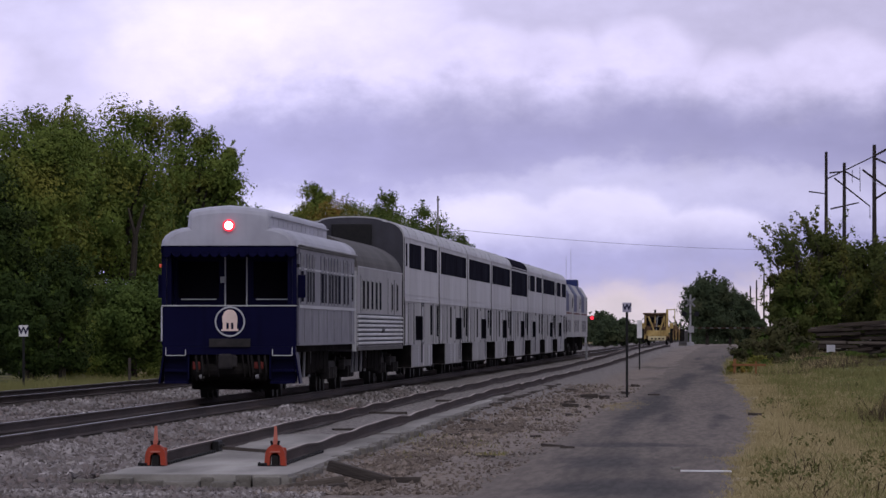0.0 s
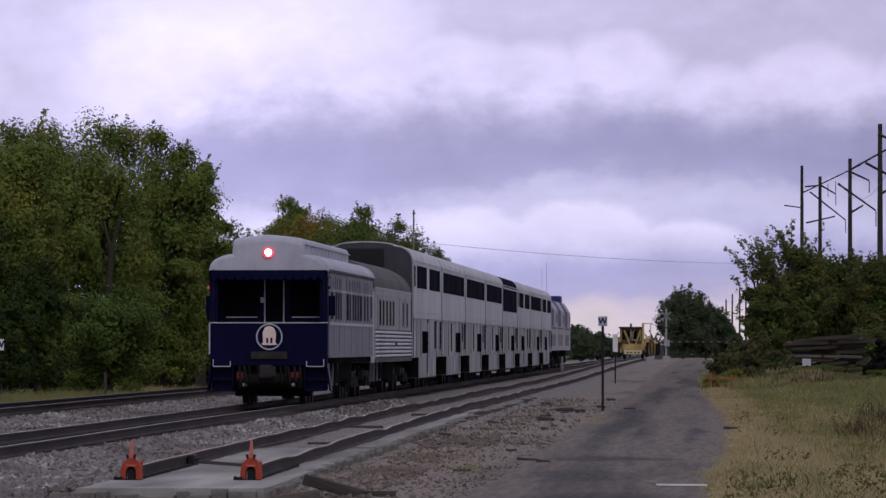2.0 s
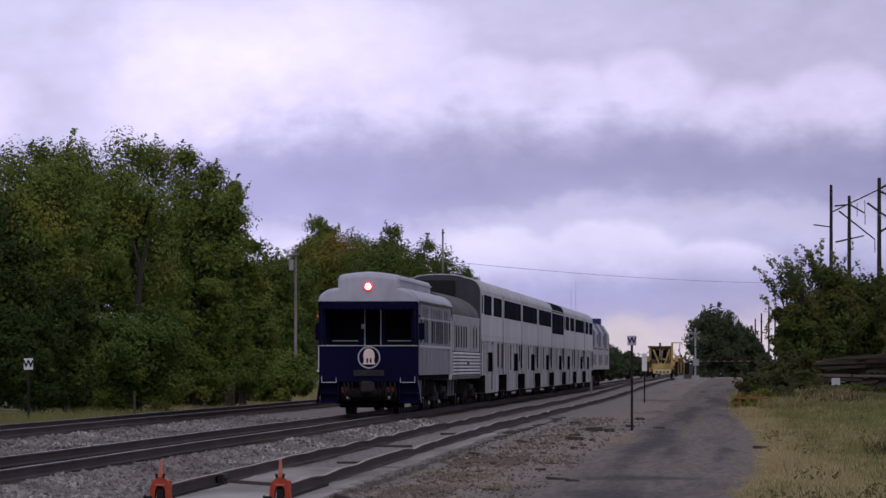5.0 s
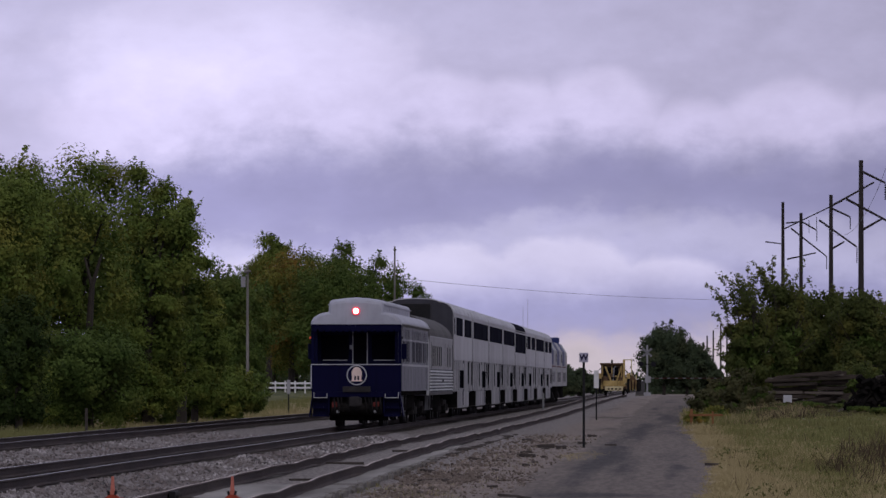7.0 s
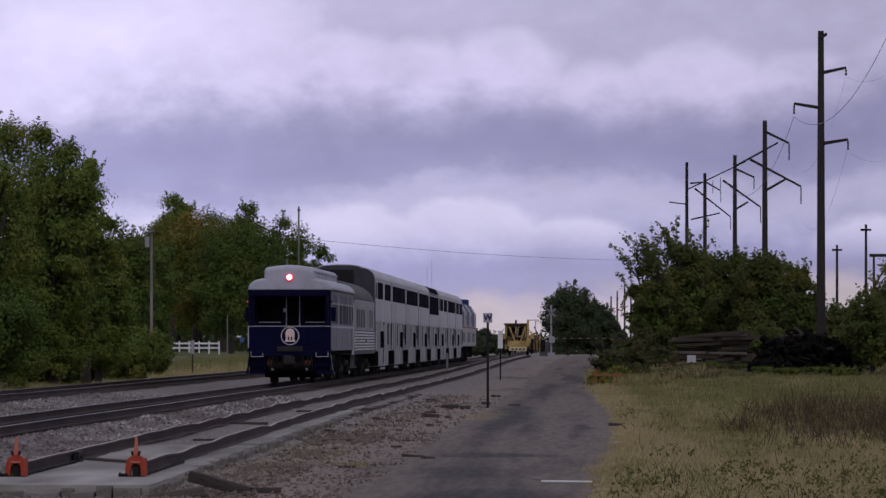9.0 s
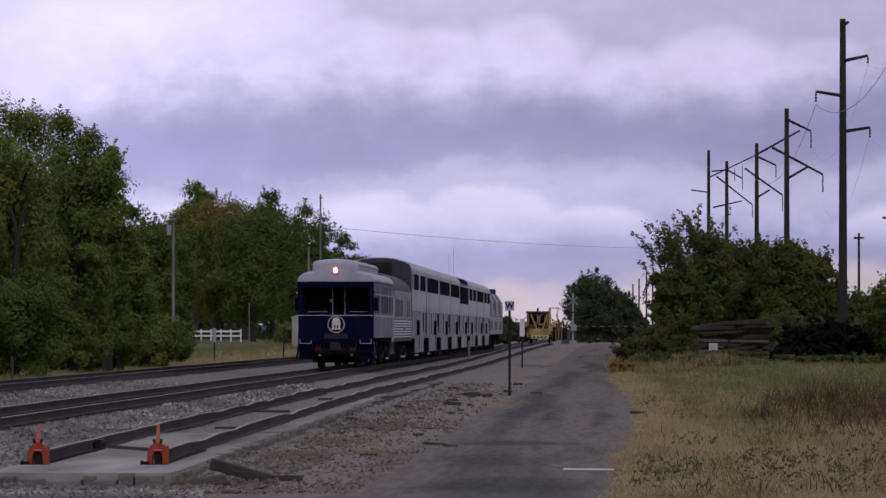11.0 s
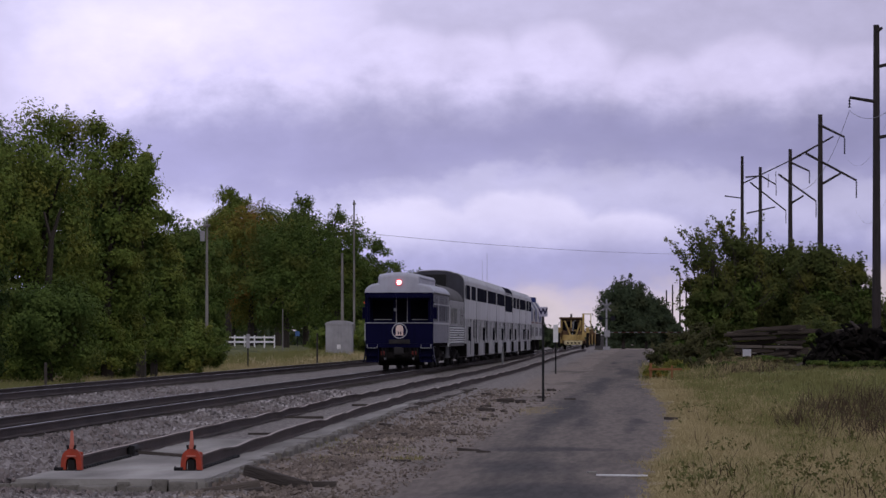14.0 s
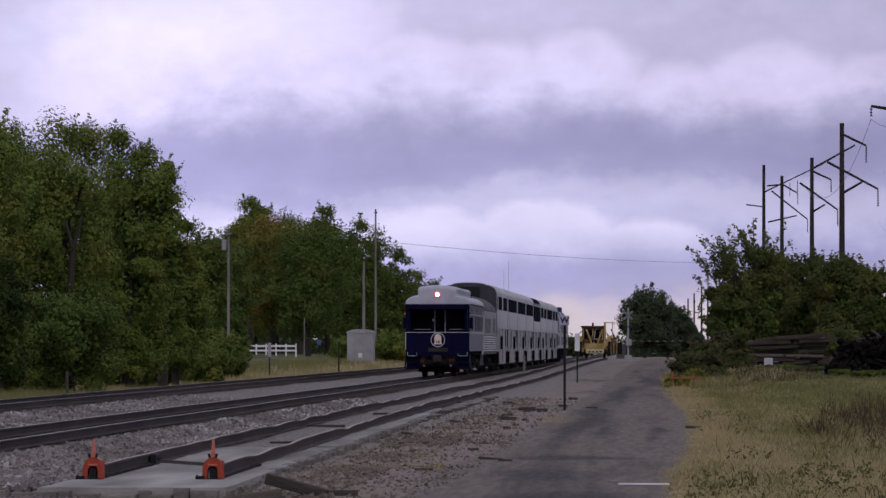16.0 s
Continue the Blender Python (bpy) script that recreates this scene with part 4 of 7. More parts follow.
def under_gear(car, y0, y1, seed):
    rng = random.Random(seed)
    y = y0
    while y < y1 - 1:
        l = rng.uniform(0.9, 2.2)
        part("equipment_box", B(0.7, 1.32, y, y + l, rng.uniform(0.4, 0.6), 1.05, 0.03), M["under"], car)
        y += l + rng.uniform(0.3, 0.8)
    for k, yy in enumerate((y0 - 5.6, y0 - 4.1, y0 - 3.3, y0 - 1.2, y0 + 1.0)):
        part("pipe", rod(bmesh.new(), (1.28, yy, 0.45), (1.3, yy + 0.05, 1.1), 0.032, n=6), M["pipe"], car, "pale steel pipe")


def fluted_car():
    L = 26.7
    car = thing("stainless_car", MAIN, 0, 0, "stainless steel passenger car with fluted lower side", "train car", "train cars")
    body = [(-1.52, 1.1), (-1.52, 3.2)] + arc(0, 3.2, 1.52, 0.92, 180, 0, 16)[1:-1] + [(1.52, 3.2), (1.52, 1.1)]
    part("body", prism(bmesh.new(), [(x, z) for x, z in body if z <= 3.21], 0.4, L - 0.4), M["steel"], car, "dull stainless steel body")
    roof = [(-1.525, 3.2)] + arc(0, 3.2, 1.525, 0.93, 180, 0, 18)[1:-1] + [(1.525, 3.2)]
    part("roof", prism(bmesh.new(), roof, 0.35, L - 0.35), M["roofdark"], car, "dull brownish grey roof")
    for s in (-1, 1):
        for k in range(7):
            z = 1.17 + k * 0.117
            part("flute", prism(bmesh.new(), [(s * 1.52, z), (s * 1.56, z + 0.02), (s * 1.56, z + 0.06), (s * 1.52, z + 0.08)], 0.6, L - 0.6), M["flute"], car)
        part("flute_back", B(s * 1.5, s * 1.526, 0.6, L - 0.6, 1.14, 1.99), M["carend"], car)
        part("sill", B(s * 1.5, s * 1.55, 0.4, L - 0.4, 1.02, 1.13), M["roofdark"], car)
        part("letterboard", B(s * 1.52, s * 1.535, 0.5, L - 0.5, 3.0, 3.2), M["steel"], car)
        part("drip_rail", B(s * 1.52, s * 1.55, 0.5, L - 0.5, 3.2, 3.23), M["trim"], car)
    windows(car, [(3.0, 4.2), (5.2, 6.4), (7.6, 8.8), (10.0, 11.2), (12.2, 13.4), (19.5, 20.4), (22.6, 23.6)], 2.12, 2.86, 1.52, frame_mat=M["steel"])
    part("badge", B(1.56, 1.57, 13.4, 14.5, 1.5, 1.6, 0.02), M["carend"], car)
    part("diaphragm", B(-0.75, 0.75, 0.0, 0.4, 1.1, 3.2, 0.05), M["black"], car, "black rubber diaphragm")
    part("end_door", B(1.3, 1.5, 0.1, 0.4, 1.0, 3.1, 0.02), M["trim"], car)
    for y in (2.2, 17.5, 21.4):
        part("panel_seam", B(1.52, 1.528, y, y + 0.07, 2.0, 3.2), M["seam"], car)
    truck(car, 4.2, 2, 2.6)
    truck(car, L - 4.2, 2, 2.6)
    under_gear(car, 8, L - 8, 11)
    return car


def superliner(seed, lounge=False, sleeper=False):
    """Two-level car; the lower body hangs between the trucks."""
    L = 25.9
    rng = random.Random(seed)
    label = "silver two-level lounge car with large dark windows" if lounge else "silver two-level passenger car with dark upper windows"
    car = thing("bilevel_car", MAIN, 0, 0, label, "train car", "train cars")
    roof = [(-1.55, 1.12), (-1.55, 4.3)] + arc(-0.95, 4.3, 0.6, 0.5, 180, 90, 5)[1:] + arc(0, 4.8, 0.95, 0.13, 180, 0, 8)[1:-1] + arc(0.95, 4.3, 0.6, 0.5, 90, 0, 5)[:-1] + [(1.55, 4.3), (1.55, 1.12)]
    part("body", prism(bmesh.new(), roof, 0.3, L - 0.3), M["silver"], car, "dull silver ribbed body")
    part("rear_end", prism(bmesh.new(), [(x * 0.985, 1.15 + (z - 1.15) * 0.99) for x, z in roof], 0.22, 0.3), M["carend"], car, "dark grimy car end")
    part("end_rim", prism(bmesh.new(), [(x * 1.004, z) for x, z in roof if z > 1.2], 0.29, 0.55), M["silver"], car)
    part("diaphragm", B(-0.6, 0.6, 0.0, 0.25, 2.6, 4.7, 0.05), M["black"], car)
    part("lower_body", B(-1.545, 1.545, 5.6, L - 5.6, 0.42, 1.12, 0.03), M["dirtysilver"], car, "silver lower body skirt")
    part("end_bulkhead", B(-1.53, 1.53, 5.52, 5.6, 0.44, 1.12), M["under"], car, "grimy bulkhead of the lower body")
    part("truck_well", B(-1.5, 1.5, 0.5, L - 0.5, 1.08, 1.13), M["under"], car)
    x = 1.55
    if lounge:
        spans, bands, zz = [(1.2 + k * 2.95, 4.0 + k * 2.95) for k in range(8)], [(1.1, 24.8)], (3.15, 4.14)
        for a, b in spans:
            bm = prism(bmesh.new(), [(1.555, 4.25)] + arc(0.96, 4.3, 0.6, 0.505, 5, 60, 4) + [(1.2, 4.4)], a, b)
            part("roof_window", bm, M["glass"], car)
    elif sleeper:
        spans = [(1.3, 2.2)] + [(3.75 + k * 2.1, 5.6 + k * 2.1) for k in range(4)] + [(14.7 + k * 1.95, 16.4 + k * 1.95) for k in range(5)]
        bands, zz = [(3.7, 12.1), (14.6, 24.4)], (3.46, 4.14)
    else:
        spans, bands, zz = [(1.9 + k * 1.89, 3.6 + k * 1.89) for k in range(12)], [(1.8, 24.5)], (3.46, 4.14)
    for a, b in bands:
        part("window_band", B(x - 0.02, x + 0.008, a, b, zz[0] - 0.03, zz[1] + 0.03), M["seam"], car, "black window gasket band")
    for a, b in spans:
        part("window", B(x - 0.02, x + 0.014, a, b, zz[0], zz[1]), M["glass"], car)
    lower = [(8.0, 12.6)] if sleeper else [(14.7, 19.4)]
    windows(car, lower, 1.3, 1.95, x + 0.012, frame_mat=M["seam"], glass="darkglass")
    part("door", B(x, x + 0.012, 12.2 if sleeper else 18.2, 13.2 if sleeper else 19.2, 0.55, 2.45), M["carend"], car, "recessed side door")
    for y, w, z1 in ((0.3, 0.5, 4.3), (3.0, 0.2, 2.4), (6.6, 0.45, 2.45), (13.6, 0.4, 2.45), (20.9, 0.45, 2.45), (23.2, 0.2, 2.4), (L - 0.6, 0.3, 2.5)):
        part("panel_seam", B(x, x + 0.01, y, y + w, 1.13, z1 if z1 < 3 else 2.48), M["seam"], car)
    part("lower_lip", B(x, x + 0.03, 0.5, L - 0.5, 2.42, 2.48, 0.01), M["silver"], car)
    for y, w, h in ((19.0, 1.3, 0.95), (24.1, 1.2, 1.0)) if sleeper else ((9.6, 0.9, 1.05), (22.0, 0.7, 0.7), (24.2, 1.3, 1.0)):
        part("door_recess", B(x, x + 0.02, y, y + w, 2.36 - h, 2.36), M["seam"], car)
    # lower side and skirt: grime plus dimmer low light, both in the colour
    part("lower_side", B(x, x + 0.006, 0.5, L - 0.5, 1.13, 2.44), M["dirtysilver"], car, "grimy lower side panels, toned darker for dim light low down")
    part("end_seam", B(x, x + 0.008, 0.3, 0.48, 2.48, 4.3), M["seam"], car)
    for k, y in enumerate((1.2, 4.6, 12.7, 20.0)):
        part("lower_panel", B(x, x + 0.014, y, y + 0.9, 1.2, 2.3, 0.004), M["steel" if k % 2 else "silver"], car)
    for y in (5.7, 9.6, 13.1, 17.4, L - 6.6):
        part("skirt_panel", B(x, x + 0.008, y, y + rng.uniform(0.6, 1.6), 0.46, 1.1, 0.004), M["silver" if rng.random() < 0.6 else "steel"], car)
    for z in (2.5, 2.62, 4.3):
        part("side_rib", B(x, x + 0.018, 0.6, L - 0.6, z, z + 0.04), M["silver"], car)
    part("side_rib", B(x, x + 0.004, 0.6, L - 0.6, 3.1, 3.13), M["silver"], car)
    for k in range(4):
        part("roof_seam", prism(bmesh.new(), [(px * 1.003, pz + 0.004) for px, pz in roof if pz > 4.28], 4.2 + k * 5.6, 4.28 + k * 5.6), M["steel"], car)
    for k in range(5):
        part("flute", B(x, x + 0.02, 0.6, 6.5, 2.05 + k * 0.08, 2.085 + k * 0.08), M["steel"], car)
    if rng.random() < 0.7:
        part("roof_vent", B(-0.5, 0.5, 11 + 3 * rng.random(), 13 + 3 * rng.random(), 4.85, 5.0, 0.04), M["roofdark"], car)
    if seed == 1 or sleeper:
        for k in range(8):
            part("louvre", B(1.545, 1.565, 6.0, 11.5, 0.5 + k * 0.08, 0.535 + k * 0.08), M["steel"], car)
    for yy in (3.5, L - 3.5):
        truck(car, yy, 2, 2.6)
    return car


def locomotive(seed):
    L = 21.0
    car = thing("diesel_locomotive", MAIN, 0, 0, "silver diesel locomotive with a blue swoop at its rear", "locomotive", "locomotives")
    prof = [(-1.5, 1.2), (-1.5, 3.7), (-1.1, 4.35), (1.1, 4.35), (1.5, 3.7), (1.5, 1.2)]
    bm = prism(bmesh.new(), prof, 0.4, L - 2.6)
    part("body", bm, M["dirtysilver"], car, "silver grey body")
    bm = bmesh.new()
    prism(bm, [(x * 0.99, z) for x, z in prof], L - 2.6, L - 1.4)
    prism(bm, [(x * 0.9, 1.2 + (z - 1.2) * 0.62) for x, z in prof], L - 1.4, L - 0.3)
    part("cab", bm, M["silver"], car)
    part("cab_window", prism(bmesh.new(), [(0.75, 3.4), (1.42, 3.4), (1.3, 3.75), (1.0, 4.2), (0.75, 4.2)], L - 1.42, L - 1.38), M["glass"], car)
    if seed == 2:
        part("roof_pod", B(-0.8, 1.0, 12.5, 15.5, 4.3, 4.85, 0.1), M["locoblue"], car, "dark blue raised radiator pod")
    part("red_band", B(1.5, 1.508, 0.5, 16.0, 2.55, 2.63), M["dullred"], car)
    part("blue_stripe", prism(bmesh.new(), [(1.505, 2.7), (1.51, 3.72), (1.1, 4.37), (1.08, 4.34), (1.48, 2.7)], 0.45, 8.5), M["locoblue"], car, "dark blue upper stripe")
    part("side_window", B(1.5, 1.52, L - 4.2, L - 3.2, 2.9, 3.5), M["glass"], car)
    for k in range(4):
        part("louvre", B(1.5, 1.515, 2.4 + k * 3.2, 3.4 + k * 3.2, 1.5, 2.2), M["carend"], car)
    for k in range(3):
        part("exhaust_hatch", B(-0.6, 0.6, 3 + k * 4, 5 + k * 4, 4.34, 4.5, 0.04), M["roofdark"], car)
    part("tank", B(-1.3, 1.3, 7.5, 13, 0.35, 1.2, 0.08), M["under"], car)
    truck(car, 4, 2, 2.7)
    truck(car, L - 4.6, 2, 2.7)
    return car


TRAIN = []


def build_train():
    off = 0.0
    order = [(observation_car, 26.4)] + [(fluted_car, 26.9)]
    for fn, l in order:
        TRAIN.append((fn(), off))
        off += l
    kinds = ["coach", "coach", "coach", "coach", "lounge", "sleeper", "coach", "sleeper"]
    for i, k in enumerate(kinds):
        TRAIN.append((superliner(i, k == "lounge", k == "sleeper" or i == 0), off))
        off += 25.95
    for i in range(3):
        TRAIN.append((locomotive(i), off))
        off += 21.2


build_train()

# ---- trees ----


def leaves(name, pts, size, rng, material, parent, out=None, far=False):
    """Many small leaf blades at the given places; out: the way each one faces, roughly."""
    n = len(pts)
    nrm = rng.normal(size=(n, 3))
    if out is not None:
        nrm = out + nrm * 0.42 + np.array([0, 0, 0.25])
    nrm /= np.linalg.norm(nrm, axis=1)[:, None]
    a = np.cross(nrm, rng.normal(size=(n, 3)))
    a /= np.linalg.norm(a, axis=1)[:, None]
    b = np.cross(nrm, a)
    s = size * rng.uniform(0.6, 1.4, size=(n, 1))
    if far:
        v, k = np.stack([pts - a * s * 0.45 - b * s * 0.3, pts - a * s * 0.45 + b * s * 0.3, pts + a * s * 0.55], axis=1), 3
    else:
        v, k = np.stack([pts - a * s * 0.5, pts - b * s * 0.28, pts + a * s * 0.5, pts + b * s * 0.28], axis=1), 4
    v, f = v.reshape(-1, 3), np.arange(n * k).reshape(-1, k)
    return raw(name, v.tolist(), f.tolist(), material, parent)


def tree(name, x, y, top, r, low, leafkind, count, leaf, seed, label, gap=None):
    """gap: (x, z, half width, half height) of an opening in the near side, with the fork of the trunk in it."""
    rng = np.random.default_rng(seed)
    z0 = gz(x, y)
    h = top - z0
    t = thing(name, x, y, z0 - 0.05, label, "tree" if name == "tree" else "shrub")
    base = h * low
    # clumps that fill an uneven crown
    k = int((38 if x < -20 else 26) + 11 * r)
    mid, hz = (base + h) / 2, (h - base) / 2
    d = rng.normal(size=(k, 3))
    d /= np.linalg.norm(d, axis=1)[:, None]
    q = d * (rng.uniform(0.25, 1.0, size=(k, 1)) ** 0.45)
    cr = rng.uniform(0.2, 0.4, size=k) * min(r, hz * 1.2)
    widen = 1.0 if name == "tree" else 1.05
    c = np.stack([q[:, 0] * (r - cr * 0.5) * widen, q[:, 1] * (r - cr * 0.7), mid + q[:, 2] * (hz - cr * 0.4)], axis=1)
    c[:, 2] = np.maximum(c[:, 2], base * 0.9 + 0.1)
    pick = rng.integers(0, k, size=count)
    u = rng.normal(size=(count, 3))
    u /= np.linalg.norm(u, axis=1)[:, None]
    rad = (rng.uniform(0.0, 1.0, size=(count, 1)) ** 0.4) * rng.uniform(0.8, 1.18, size=(count, 1))
    pts = c[pick] + u * rad * cr[pick][:, None] * np.array([1.0, 1.0, 0.85])
    pts[:, 2] = np.maximum(pts[:, 2], 0.03)
    out = u * 0.75 + d[pick] * 0.4
    # sprigs that stand out of the outline
    sp = []
    for i in range(int(10 + 5 * r)):
        j = rng.integers(0, k)
        o = c[j] + d[j] * cr[j] * 0.8
        w = d[j] * 0.6 + np.array([0, 0, 0.7]) + rng.normal(size=3) * 0.25
        w /= np.linalg.norm(w)
        ln = rng.uniform(0.25, 0.6) * min(1.6, 0.3 * r + 0.5) * (0.55 if y > 450 else 0.65)
        m = int(14 + 10 * rng.random())
        s = rng.uniform(0, 1, size=(m, 1))
        sp.append(o + w * s * ln * 1.4 + rng.normal(size=(m, 3)) * leaf * 0.35)
    pts = np.concatenate([pts] + sp)
    out = np.concatenate([out] + [np.tile((0, -0.6, 0.6), (len(q), 1)) for q in sp])
    stems = []
    if leafkind == "leafbush" and y < 600:
        for i in range(int(24 + 8 * r)):
            o = np.array([rng.normal() * r * 0.5, rng.normal() * r * 0.3, 0.0])
            o[2] = h * (0.93 - 0.3 * (o[0] / r) ** 2) - 0.3
            w = np.array([rng.normal() * 0.5 - 0.45, rng.normal() * 0.2, 1.0])
            w /= np.linalg.norm(w)
            ln = rng.uniform(0.7, 2.2) * min(1.0, h / 5) * (1.0 if x < 6 else 0.45)
            stems.append((o.tolist(), (o + w * ln).tolist()))
            # leaf clusters along the twig, the largest at its tip
            for at, m, fat in ((1.0, 20, 0.07), (0.6, 14, 0.07), (0.25, 12, 0.14)):
                c0 = o + w * ln * at
                sp = c0 + w * rng.normal(size=(m, 1)) * 0.2 + rng.normal(size=(m, 3)) * fat
                pts = np.concatenate([pts, sp])
                out = np.concatenate([out, np.tile((0, -0.7, 0.5), (m, 1))])
    keep = np.ones(len(pts), bool)
    if leafkind != "leafbush":
        keep &= pts[:, 2] < h * 1.02
    if gap:
        keep &= ((pts[:, 0] - gap[0] + x) / gap[2]) ** 2 + ((pts[:, 2] - gap[1] + z0) / gap[3]) ** 2 > 1
    pts, out = pts[keep], out[keep]
    leaves("crown", pts, leaf, rng, M[leafkind], t, out, y > 420)
    # inner foliage: shade inside the crown put in as dark green leaf colour
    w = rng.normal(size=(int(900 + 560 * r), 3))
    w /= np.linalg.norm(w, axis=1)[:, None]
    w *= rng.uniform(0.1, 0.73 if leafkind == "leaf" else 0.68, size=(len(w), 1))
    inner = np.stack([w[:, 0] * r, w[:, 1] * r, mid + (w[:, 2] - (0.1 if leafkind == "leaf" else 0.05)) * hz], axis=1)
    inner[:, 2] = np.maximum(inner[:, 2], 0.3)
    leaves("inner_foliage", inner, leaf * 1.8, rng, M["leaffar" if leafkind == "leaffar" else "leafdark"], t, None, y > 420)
    # trunk and limbs
    bm = bmesh.new()
    tr = 0.02 * h + 0.04
    fork = Vector((0, 0, max(base, h * 0.3)))
    rod(bm, (0, 0, -0.2), fork, tr, tr * 0.75)
    for i in range(9 if name == "tree" else 5):
        j = int(rng.integers(0, k))
        e = Vector(c[j].tolist())
        m = fork.lerp(e, 0.5) + Vector((0, 0, 0.08 * h))
        m.z = max(m.z, fork.z)
        rod(bm, fork, m, tr * 0.55, tr * 0.32, 6)
        rod(bm, m, e, tr * 0.32, tr * 0.1, 6)
    if gap:
        g = Vector((gap[0] - x, -0.8 * r, gap[1] - z0))
        rod(bm, (0, 0, 0.2), g - Vector((0.1, 0, gap[3] * 1.2)), 0.16, 0.14, 8)
        rod(bm, g - Vector((0.1, 0, gap[3] * 1.2)), g, 0.14, 0.11, 8)
        rod(bm, g, g + Vector((0.35, 0.2, gap[3])), 0.1, 0.05, 6)
        rod(bm, g, g + Vector((-0.3, 0.3, gap[3] * 0.9)), 0.08, 0.04, 6)
    for o, e in stems:
        rod(bm, fork, o, 0.03, 0.02, 4)
        rod(bm, o, e, 0.02, 0.008, 4)
    part("trunk", bm, M["bark"], t)
    return t


